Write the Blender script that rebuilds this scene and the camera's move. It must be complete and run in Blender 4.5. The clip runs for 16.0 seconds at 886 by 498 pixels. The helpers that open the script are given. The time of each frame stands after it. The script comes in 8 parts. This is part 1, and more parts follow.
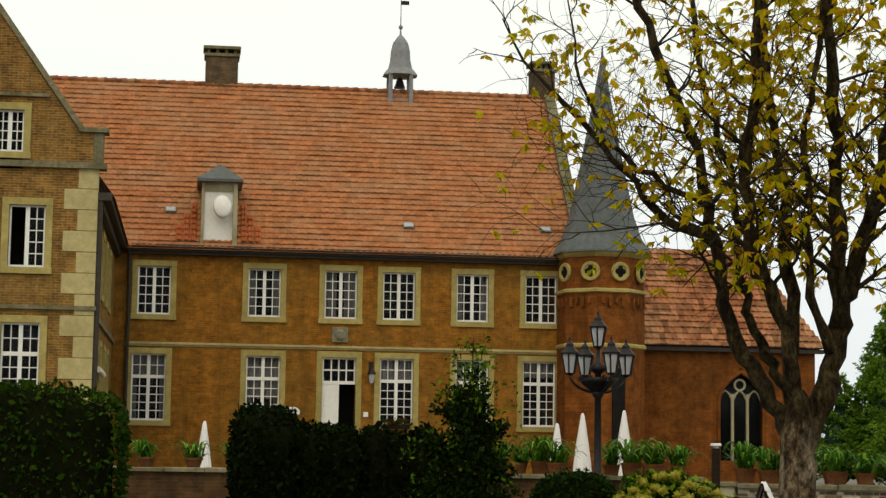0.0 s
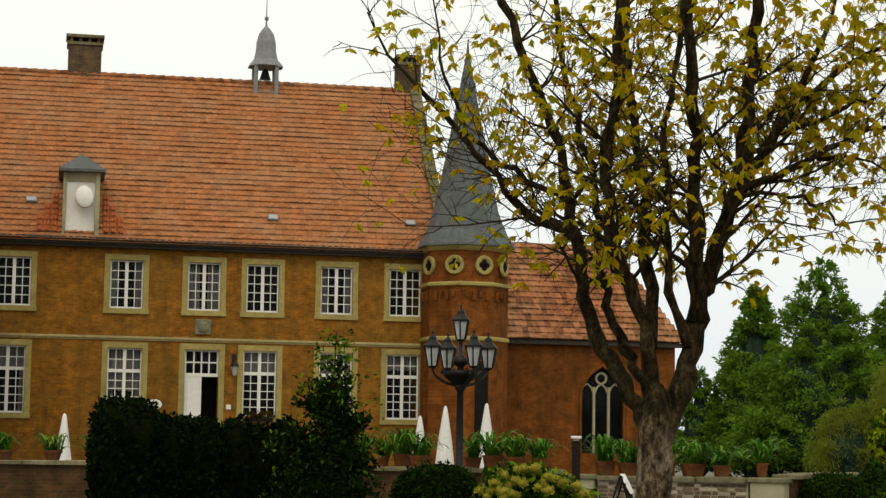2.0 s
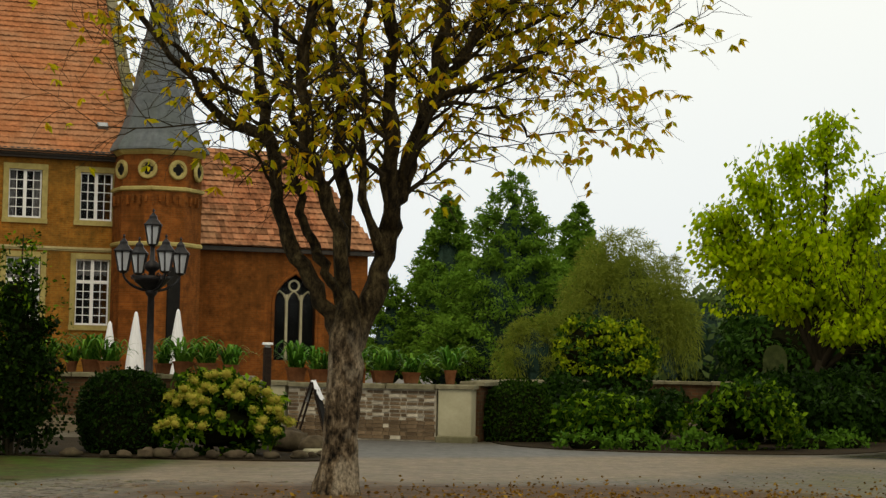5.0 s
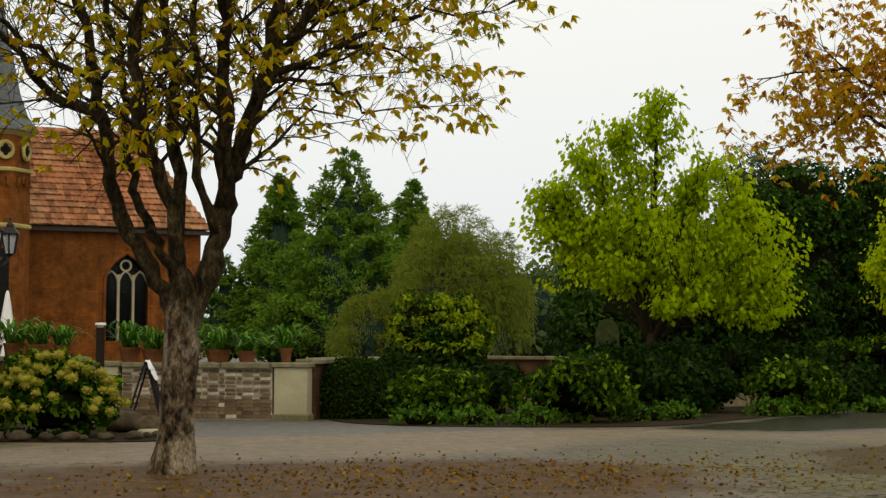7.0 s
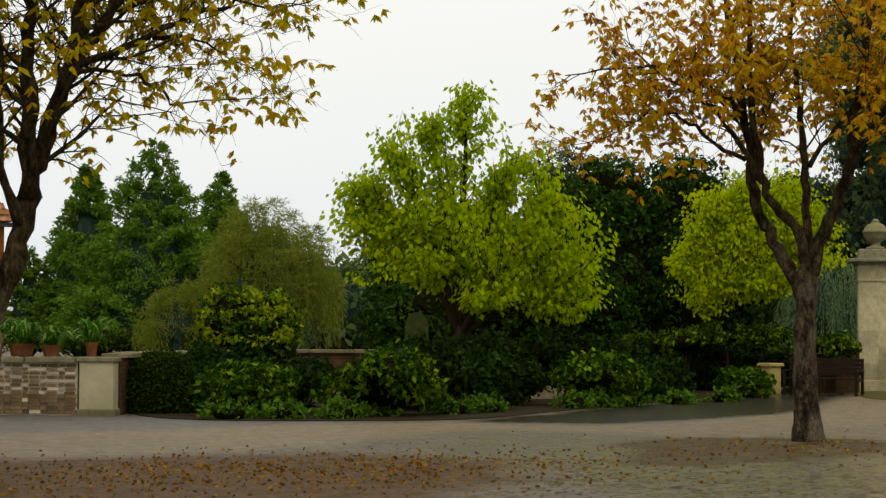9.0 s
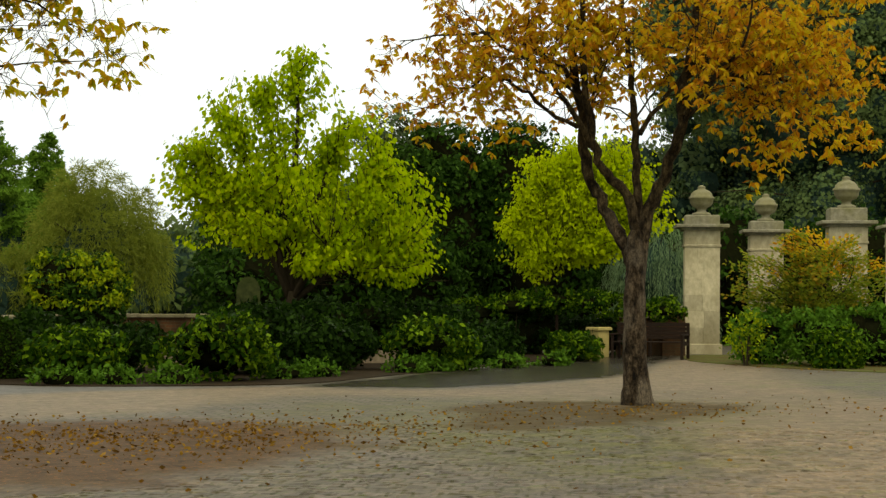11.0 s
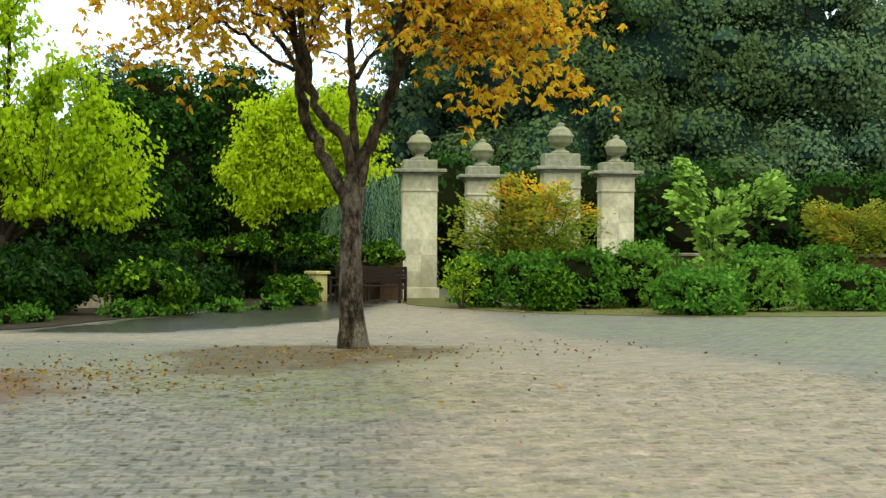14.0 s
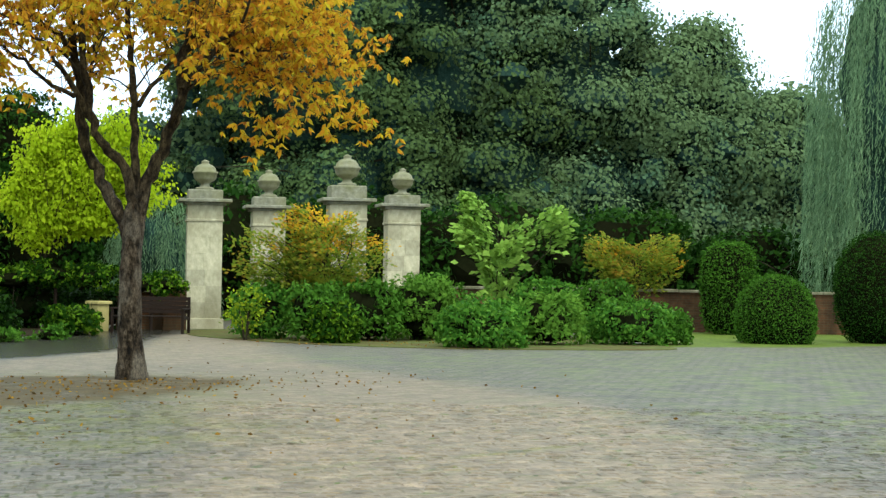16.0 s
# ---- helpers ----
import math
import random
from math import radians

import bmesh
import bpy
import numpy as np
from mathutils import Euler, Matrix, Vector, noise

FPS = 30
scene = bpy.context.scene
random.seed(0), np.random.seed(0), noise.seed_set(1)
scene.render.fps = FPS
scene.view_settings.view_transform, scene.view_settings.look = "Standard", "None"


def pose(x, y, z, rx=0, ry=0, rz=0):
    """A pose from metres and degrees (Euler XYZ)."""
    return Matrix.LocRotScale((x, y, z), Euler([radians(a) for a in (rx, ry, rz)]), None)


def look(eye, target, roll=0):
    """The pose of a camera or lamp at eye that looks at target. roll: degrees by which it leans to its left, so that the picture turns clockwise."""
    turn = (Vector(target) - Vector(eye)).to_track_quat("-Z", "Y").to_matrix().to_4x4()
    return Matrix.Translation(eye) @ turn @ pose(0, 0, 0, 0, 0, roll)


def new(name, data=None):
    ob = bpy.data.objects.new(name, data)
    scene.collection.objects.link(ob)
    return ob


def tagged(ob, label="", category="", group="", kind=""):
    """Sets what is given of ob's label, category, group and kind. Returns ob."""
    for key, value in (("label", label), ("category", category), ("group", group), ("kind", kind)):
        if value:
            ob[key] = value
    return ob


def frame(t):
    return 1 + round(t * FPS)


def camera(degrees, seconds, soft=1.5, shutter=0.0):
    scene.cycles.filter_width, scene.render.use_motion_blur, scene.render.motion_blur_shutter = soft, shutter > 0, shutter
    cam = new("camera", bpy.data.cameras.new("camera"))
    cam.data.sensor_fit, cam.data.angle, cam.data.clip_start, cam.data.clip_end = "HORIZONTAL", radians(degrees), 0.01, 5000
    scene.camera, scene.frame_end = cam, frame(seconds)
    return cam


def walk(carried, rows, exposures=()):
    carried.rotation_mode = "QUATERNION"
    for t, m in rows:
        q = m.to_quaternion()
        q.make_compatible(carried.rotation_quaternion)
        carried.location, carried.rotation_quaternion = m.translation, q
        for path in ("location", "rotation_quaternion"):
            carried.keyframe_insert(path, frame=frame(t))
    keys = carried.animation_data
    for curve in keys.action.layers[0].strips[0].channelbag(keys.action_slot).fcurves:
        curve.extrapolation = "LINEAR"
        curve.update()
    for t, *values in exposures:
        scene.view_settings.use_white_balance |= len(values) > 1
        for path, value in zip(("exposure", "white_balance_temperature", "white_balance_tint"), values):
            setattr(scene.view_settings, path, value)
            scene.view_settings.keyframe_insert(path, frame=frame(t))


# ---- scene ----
cam = camera(26.33, 16.0, soft=1.4)
# seconds, eye x y z, yaw to the left of +y, pitch up, roll
ROWS = [
    (0.0, -0.000, -0.000, 1.500, -7.494, 6.171, 0.869),
    (0.5, 0.002, -0.034, 1.508, -8.758, 6.129, 0.243),
    (1.0, 0.007, -0.054, 1.510, -9.685, 6.072, 0.203),
    (1.5, 0.008, -0.059, 1.514, -10.672, 6.039, 0.791),
    (2.0, 0.017, -0.061, 1.498, -11.594, 6.015, 0.863),
    (2.5, 0.032, -0.047, 1.488, -13.095, 5.187, 0.709),
    (3.0, 0.047, -0.027, 1.484, -13.916, 4.375, 0.333),
    (3.5, 0.060, -0.010, 1.489, -15.153, 4.318, 0.992),
    (4.0, 0.067, -0.004, 1.488, -17.123, 4.015, 1.336),
    (6.5, 0.006, 0.004, 1.472, -24.827, 2.791, 0.457),
    (7.0, 0.014, 0.006, 1.465, -25.942, 2.798, 0.389),
    (7.5, 0.024, 0.013, 1.457, -27.936, 2.856, 0.421),
    (8.0, 0.031, 0.026, 1.460, -29.557, 2.729, 0.437),
    (8.5, 0.038, 0.036, 1.473, -30.495, 2.673, 0.791),
    (9.0, 0.037, 0.039, 1.480, -31.695, 2.616, 0.326),
    (9.5, 0.033, 0.042, 1.484, -32.982, 2.228, 0.393),
    (12.0, -0.068, 0.054, 1.513, -39.449, 1.049, 0.017),
    (12.5, -0.062, 0.046, 1.511, -40.761, 0.616, -0.130),
    (13.0, -0.040, 0.035, 1.507, -42.170, 0.087, -0.137),
    (13.5, -0.013, 0.025, 1.507, -43.770, 0.029, 0.414),
    (14.0, 0.016, 0.016, 1.506, -45.303, -0.102, 0.368),
    (14.5, 0.044, 0.009, 1.504, -46.562, -0.142, 0.297),
    (15.0, 0.070, 0.001, 1.503, -47.612, 0.051, 0.518),
    (15.5, 0.095, -0.010, 1.503, -49.474, 0.156, 0.556),
    (16.0, 0.114, -0.021, 1.500, -51.671, 0.941, 0.943),
]


def aim(x, y, z, yaw, pitch, roll):
    ya, pi = radians(yaw), radians(pitch)
    ahead = Vector((-math.sin(ya) * math.cos(pi), math.cos(ya) * math.cos(pi), math.sin(pi)))
    return look((x, y, z), Vector((x, y, z)) + ahead * 50, roll)


EXPOSURES = [(0.0, -0.3, 8200, 5), (4.2, -0.31, 8200, 5), (6.5, -0.36, 8300, 8), (9.7, -0.34, 8300, 8), (12.0, 0.28, 8800, -1), (12.5, 0.31, 8800, -2), (13.0, 0.92, 7400, -3), (13.5, 0.88, 6800, -4), (16.0, 0.84, 6100, -3)]
walk(cam, [(t, aim(*row)) for t, *row in ROWS], EXPOSURES)

# ---- world and light ----
world = bpy.data.worlds.new("overcast_sky")
scene.world = world
world.use_nodes = True
wn, wl = world.node_tree.nodes, world.node_tree.links
SUN_EL, SUN_AZ = radians(48), radians(200)
sky = wn.new("ShaderNodeTexSky")
sky.sky_type = "NISHITA"
sky.sun_disc = False
sky.sun_elevation, sky.sun_rotation = SUN_EL, SUN_AZ
sky.dust_density, sky.air_density = 3.0, 1.0
cloud_mix = wn.new("ShaderNodeMixRGB")
cloud_mix.inputs[0].default_value = 0.9
wl.new(sky.outputs[0], cloud_mix.inputs[1])
cloud_noise = wn.new("ShaderNodeTexNoise")
cloud_noise.inputs["Scale"].default_value = 1.6
cloud_noise.inputs["Detail"].default_value = 5
cloud_ramp = wn.new("ShaderNodeValToRGB")
cloud_ramp.color_ramp.elements[0].color = (0.90, 0.91, 0.93, 1)
cloud_ramp.color_ramp.elements[1].color = (1.08, 1.07, 1.06, 1)
wl.new(cloud_noise.outputs[0], cloud_ramp.inputs[0])
# an overcast sky is brighter overhead than near the horizon
sky_dir = wn.new("ShaderNodeTexCoord")
sky_z = wn.new("ShaderNodeSeparateXYZ")
wl.new(sky_dir.outputs["Generated"], sky_z.inputs[0])
height_ramp = wn.new("ShaderNodeValToRGB")
height_ramp.color_ramp.elements.new(0.3)
for e, (at_, c) in zip(height_ramp.color_ramp.elements, ((0.02, (6.7, 7.8, 9.9)), (0.3, (8.6, 9.4, 10.3)), (1.0, (9.6, 10.2, 10.8)))):
    e.position, e.color = at_, (*c, 1)
wl.new(sky_z.outputs[2], height_ramp.inputs[0])
cloud_tone = wn.new("ShaderNodeMixRGB")
cloud_tone.blend_type = "MULTIPLY"
cloud_tone.inputs[0].default_value = 1.0
wl.new(height_ramp.outputs[0], cloud_tone.inputs[1])
wl.new(cloud_ramp.outputs[0], cloud_tone.inputs[2])
wl.new(cloud_tone.outputs[0], cloud_mix.inputs[2])
wl.new(cloud_mix.outputs[0], wn["Background"].inputs[0])
wn["Background"].inputs[1].default_value = 0.15

sun_data = bpy.data.lights.new("sun", "SUN")
sun_data.energy, sun_data.angle, sun_data.color = 0.75, radians(25), (1.0, 0.93, 0.84)
sun = new("sun", sun_data)
sun.matrix_world = look((0, 0, 60), (0 + 40 * math.sin(radians(20)), 40 * math.cos(radians(20)), 60 - 46))


# ---- materials ----
def mat_new(name):
    m = bpy.data.materials.new(name)
    m.use_nodes = True
    nt = m.node_tree
    return m, nt.nodes, nt.links, nt.nodes["Principled BSDF"]


def ramp_node(n, stops):
    r = n.new("ShaderNodeValToRGB")
    els = r.color_ramp.elements
    while len(els) < len(stops):
        els.new(0.5)
    for e, (p, c) in zip(els, stops):
        e.position, e.color = p, (*c, 1)
    return r


def noise_node(n, l, coord, scale, detail=4, rough=0.6):
    t = n.new("ShaderNodeTexNoise")
    t.inputs["Scale"].default_value, t.inputs["Detail"].default_value, t.inputs["Roughness"].default_value = scale, detail, rough
    l.new(coord, t.inputs["Vector"])
    return t


def mix(n, l, mode, fac, a, b_):
    m = n.new("ShaderNodeMixRGB")
    m.blend_type = mode
    for sock, v in zip(m.inputs, (fac, a, b_)):
        if hasattr(v, "is_linked"):
            l.new(v, sock)
        elif isinstance(v, tuple):
            sock.default_value = (*v, 1)
        else:
            sock.default_value = v
    return m.outputs[0]


def bumped(n, l, bsdf, height, strength, dist=0.02):
    bp = n.new("ShaderNodeBump")
    bp.inputs["Strength"].default_value, bp.inputs["Distance"].default_value = strength, dist
    l.new(height, bp.inputs["Height"])
    l.new(bp.outputs[0], bsdf.inputs["Normal"])


def surface(name, dark, light, scale=6.0, stain=(0.5, 0.5, 0.5), stain_amt=0.3, rough=0.8, bump=0.3, metal=0.0, stretch=(1, 1, 1), per_object=0.0):
    """A weathered surface: fine grain between two colours, and larger stains."""
    m, n, l, p = mat_new(name)
    geo = n.new("ShaderNodeTexCoord")
    mp = n.new("ShaderNodeMapping")
    mp.inputs["Scale"].default_value = stretch
    l.new(geo.outputs["Object"], mp.inputs[0])
    fine = noise_node(n, l, mp.outputs[0], scale, 6, 0.7)
    big = noise_node(n, l, mp.outputs[0], scale * 0.13, 4, 0.6)
    r = ramp_node(n, [(0.3, dark), (0.7, light)])
    l.new(fine.outputs[0], r.inputs[0])
    br = ramp_node(n, [(0.42, (0, 0, 0)), (0.68, (1, 1, 1))])
    l.new(big.outputs[0], br.inputs[0])
    amt = n.new("ShaderNodeMath")
    amt.operation = "MULTIPLY"
    amt.inputs[1].default_value = stain_amt
    l.new(br.outputs[0], amt.inputs[0])
    col = mix(n, l, "MIX", amt.outputs[0], r.outputs[0], stain)
    if per_object:
        oi = n.new("ShaderNodeObjectInfo")
        vr = ramp_node(n, [(0, (1 - per_object,) * 3), (1, (1 + per_object,) * 3)])
        l.new(oi.outputs["Random"], vr.inputs[0])
        col = mix(n, l, "MULTIPLY", 1.0, col, vr.outputs[0])
    l.new(col, p.inputs["Base Color"])
    p.inputs["Roughness"].default_value, p.inputs["Metallic"].default_value = rough, metal
    p.inputs["Specular IOR Level"].default_value = 0.08
    if bump:
        bumped(n, l, p, fine.outputs[0], bump)
    return m


def brickwork(name, c1, c2, mortar, stain, stain_amt=0.5, axis="x", speck=0.35):
    """Old brick laid along an axis, with soot and lime stains."""
    m, n, l, p = mat_new(name)
    tc = n.new("ShaderNodeTexCoord")
    sep = n.new("ShaderNodeSeparateXYZ")
    l.new(tc.outputs["Object"], sep.inputs[0])
    com = n.new("ShaderNodeCombineXYZ")
    add = n.new("ShaderNodeMath")
    add.operation = "ADD"
    l.new(sep.outputs[0], add.inputs[0])
    l.new(sep.outputs[1], add.inputs[1])
    l.new(add.outputs[0], com.inputs[0])
    l.new(sep.outputs[2], com.inputs[1])
    bt = n.new("ShaderNodeTexBrick")
    bt.inputs["Scale"].default_value = 1.0
    bt.inputs["Brick Width"].default_value, bt.inputs["Row Height"].default_value = 0.26, 0.078
    bt.inputs["Mortar Size"].default_value, bt.inputs["Mortar Smooth"].default_value = 0.009, 0.3
    bt.inputs["Color1"].default_value, bt.inputs["Color2"].default_value, bt.inputs["Mortar"].default_value = (*c1, 1), (*c2, 1), (*mortar, 1)
    bt.inputs["Bias"].default_value = -0.1
    l.new(com.outputs[0], bt.inputs["Vector"])
    big = noise_node(n, l, tc.outputs["Object"], 0.35, 6, 0.65)
    mid = noise_node(n, l, tc.outputs["Object"], 2.2, 5, 0.7)
    br = ramp_node(n, [(0.4, (0, 0, 0)), (0.72, (stain_amt,) * 3)])
    l.new(big.outputs[0], br.inputs[0])
    col = mix(n, l, "MIX", br.outputs[0], bt.outputs["Color"], stain)
    mr = ramp_node(n, [(0.3, (0.50, 0.50, 0.50)), (0.72, (1.42, 1.36, 1.2))])
    l.new(mid.outputs[0], mr.inputs[0])
    col = mix(n, l, "MULTIPLY", 1.0, col, mr.outputs[0])
    run = n.new("ShaderNodeMapping")
    run.inputs["Scale"].default_value = (1.3, 1.3, 0.16)
    l.new(tc.outputs["Object"], run.inputs[0])
    streak = noise_node(n, l, run.outputs[0], 1.0, 6, 0.7)
    kr = ramp_node(n, [(0.5, (0, 0, 0)), (0.7, (0.6, 0.6, 0.6))])
    l.new(streak.outputs[0], kr.inputs[0])
    col = mix(n, l, "MIX", kr.outputs[0], col, tuple(a * 0.45 for a in stain))
    sp = noise_node(n, l, tc.outputs["Object"], 7.0, 5, 0.8)
    sr = ramp_node(n, [(0.54, (0, 0, 0)), (0.66, (speck,) * 3)])
    l.new(sp.outputs[0], sr.inputs[0])
    col = mix(n, l, "MIX", sr.outputs[0], col, (0.045, 0.03, 0.014))
    l.new(col, p.inputs["Base Color"])
    p.inputs["Roughness"].default_value = 0.9
    p.inputs["Specular IOR Level"].default_value = 0.06
    bumped(n, l, p, bt.outputs["Fac"], -0.4, 0.01)
    return m


# overall tone of all foliage under this sky
LEAF_TONE = (0.72, 0.84, 0.50)


def leafy(name, stops, rough=0.55, through_amt=0.35, patch=0.0, scale=0.9, single=0.62):
    """Leaves: colour varies leaf by leaf and in patches; some light passes through."""
    m, n, l, p = mat_new(name)
    geo = n.new("ShaderNodeNewGeometry")
    tc = n.new("ShaderNodeTexCoord")
    big = noise_node(n, l, tc.outputs["Object"], scale, 3)
    mth = n.new("ShaderNodeMath")
    mth.operation = "MULTIPLY_ADD"
    mth.inputs[1].default_value, mth.inputs[2].default_value = single, 0.25 - single / 2
    l.new(geo.outputs["Random Per Island"], mth.inputs[0])
    ad = n.new("ShaderNodeMath")
    ad.operation = "MULTIPLY_ADD"
    ad.inputs[1].default_value = 0.5 + patch
    l.new(big.outputs[0], ad.inputs[0])
    l.new(mth.outputs[0], ad.inputs[2])
    r = ramp_node(n, [(at_, tuple(a * b_ for a, b_ in zip(c, LEAF_TONE))) for at_, c in stops])
    l.new(ad.outputs[0], r.inputs[0])
    l.new(r.outputs[0], p.inputs["Base Color"])
    p.inputs["Roughness"].default_value = rough
    p.inputs["Specular IOR Level"].default_value = 0.02
    tr = n.new("ShaderNodeBsdfTranslucent")
    l.new(r.outputs[0], tr.inputs[0])
    ms = n.new("ShaderNodeMixShader")
    ms.inputs[0].default_value = through_amt
    l.new(p.outputs[0], ms.inputs[1])
    l.new(tr.outputs[0], ms.inputs[2])
    l.new(ms.outputs[0], n["Material Output"].inputs[0])
    return m


M_brick = brickwork("old_orange_brick", (0.33, 0.126, 0.020), (0.20, 0.072, 0.012), (0.26, 0.155, 0.045), (0.21, 0.120, 0.028), 0.75, speck=0.5)
M_brick_wing = brickwork("wing_brick", (0.25, 0.12, 0.035), (0.13, 0.06, 0.02), (0.30, 0.22, 0.10), (0.24, 0.16, 0.05), 0.5, speck=0.8)
M_brick_red = brickwork("chapel_brick", (0.24, 0.072, 0.016), (0.165, 0.05, 0.013), (0.19, 0.085, 0.03), (0.12, 0.05, 0.015), 0.6)
M_brick_garden = brickwork("garden_brick", (0.13, 0.055, 0.026), (0.07, 0.034, 0.018), (0.10, 0.08, 0.05), (0.035, 0.03, 0.016), 0.9, speck=0.6)
M_chimney = brickwork("sooty_brick", (0.13, 0.085, 0.05), (0.085, 0.06, 0.04), (0.13, 0.11, 0.08), (0.06, 0.055, 0.04), 0.7)
M_sandstone = surface("sandstone", (0.30, 0.245, 0.085), (0.47, 0.385, 0.15), 6, (0.20, 0.155, 0.055), 0.6, 0.9, 0.35)
M_quoin = surface("pale_quoin_stone", (0.36, 0.30, 0.14), (0.53, 0.45, 0.23), 5, (0.26, 0.21, 0.09), 0.55, 0.9, 0.35)
M_gatestone = surface("gate_limestone", (0.35, 0.31, 0.195), (0.60, 0.535, 0.36), 7, (0.19, 0.165, 0.085), 0.7, 0.9, 0.5, stretch=(1.2, 1.2, 0.7), per_object=0.16)
M_mossstone = surface("mossy_grey_stone", (0.12, 0.115, 0.08), (0.30, 0.28, 0.2), 6, (0.17, 0.16, 0.05), 0.7, 0.95, 0.6)
M_stele = surface("green_mossy_stone", (0.014, 0.020, 0.006), (0.048, 0.058, 0.018), 7, (0.03, 0.045, 0.008), 0.7, 0.95, 0.6)
M_coping = surface("grey_coping_stone", (0.11, 0.095, 0.055), (0.27, 0.24, 0.155), 6, (0.07, 0.07, 0.028), 0.7, 0.95, 0.5)
M_plaster = surface("cream_render", (0.33, 0.30, 0.19), (0.46, 0.42, 0.28), 4, (0.15, 0.13, 0.07), 0.65, 0.9, 0.25)
M_white = surface("white_paint", (0.74, 0.74, 0.71), (0.86, 0.86, 0.83), 8, (0.64, 0.64, 0.6), 0.3, 0.5, 0.05)
M_canvas = surface("white_canvas", (0.66, 0.66, 0.66), (0.8, 0.8, 0.8), 3, (0.5, 0.5, 0.5), 0.3, 0.8, 0.2, stretch=(6, 6, 1))
M_tile = surface("clay_roof_tile", (0.24, 0.082, 0.034), (0.46, 0.185, 0.08), 7.5, (0.33, 0.18, 0.10), 0.7, 0.85, 0.3, stretch=(0.55, 1, 1))


def tile_by_tile(material, width, height, lo, hi):
    """Makes single tiles of a roof lighter or darker."""
    n, l, p = material.node_tree.nodes, material.node_tree.links, material.node_tree.nodes["Principled BSDF"]
    src = p.inputs["Base Color"].links[0].from_socket
    tc = n.new("ShaderNodeTexCoord")
    mp = n.new("ShaderNodeMapping")
    mp.inputs["Rotation"].default_value = (radians(90), 0, 0)
    l.new(tc.outputs["Object"], mp.inputs[0])
    bt = n.new("ShaderNodeTexBrick")
    bt.offset = 0.0
    bt.inputs["Scale"].default_value, bt.inputs["Mortar Size"].default_value = 1.0, 0.0
    bt.inputs["Brick Width"].default_value, bt.inputs["Row Height"].default_value = width, height
    bt.inputs["Color1"].default_value, bt.inputs["Color2"].default_value = (lo, lo, lo * 0.97, 1), (hi, hi, hi, 1)
    l.new(mp.outputs[0], bt.inputs["Vector"])
    l.new(mix(n, l, "MULTIPLY", 1.0, src, bt.outputs["Color"]), p.inputs["Base Color"])


tile_by_tile(M_tile, 0.235, 0.2316, 0.84, 1.12)
M_tile_new = surface("new_red_tile", (0.30, 0.075, 0.03), (0.42, 0.12, 0.045), 6, (0.20, 0.06, 0.03), 0.5, 0.8, 0.2)
# Solid foliage cores; the shade deep inside is put into their near-black colour.
M_core = surface("foliage_shade_core", (0.004, 0.005, 0.002), (0.010, 0.012, 0.004), 6, (0.008, 0.006, 0.003), 0.5, 1.0, 0)
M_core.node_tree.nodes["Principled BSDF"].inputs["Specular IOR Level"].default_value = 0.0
M_tile_dark = surface("mossy_clay_tile", (0.19, 0.068, 0.034), (0.38, 0.15, 0.07), 4.5, (0.36, 0.22, 0.12), 0.55, 0.9, 0.4)
tile_by_tile(M_tile_dark, 0.24, 0.30, 0.55, 1.35)
M_slate = surface("blue_grey_slate", (0.075, 0.085, 0.092), (0.14, 0.155, 0.16), 5, (0.075, 0.09, 0.07), 0.5, 0.55, 0.3)
M_lead = surface("weathered_lead", (0.17, 0.18, 0.19), (0.28, 0.29, 0.30), 5, (0.12, 0.12, 0.12), 0.4, 0.5, 0.2, 0.3)
M_gutter = surface("dark_gutter", (0.03, 0.028, 0.025), (0.06, 0.055, 0.05), 8, (0.08, 0.05, 0.03), 0.3, 0.6, 0.1)
M_iron = surface("black_iron", (0.015, 0.015, 0.016), (0.035, 0.035, 0.036), 12, (0.06, 0.04, 0.03), 0.25, 0.45, 0.2, 0.6)
M_darkwood = surface("dark_stained_wood", (0.010, 0.006, 0.004), (0.032, 0.018, 0.011), 10, (0.02, 0.018, 0.014), 0.4, 0.6, 0.3, stretch=(1, 1, 6))
# Near black, so the dark of rooms and openings is in the colour.
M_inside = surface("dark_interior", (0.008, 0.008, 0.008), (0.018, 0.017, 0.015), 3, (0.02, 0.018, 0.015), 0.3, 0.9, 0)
M_curtain = surface("net_curtain", (0.42, 0.42, 0.42), (0.6, 0.6, 0.6), 3, (0.35, 0.35, 0.35), 0.4, 0.9, 0.1, stretch=(8, 8, 0.5))
M_terracotta = surface("terracotta", (0.09, 0.032, 0.012), (0.19, 0.068, 0.024), 9, (0.12, 0.075, 0.045), 0.5, 0.85, 0.2, per_object=0.25)


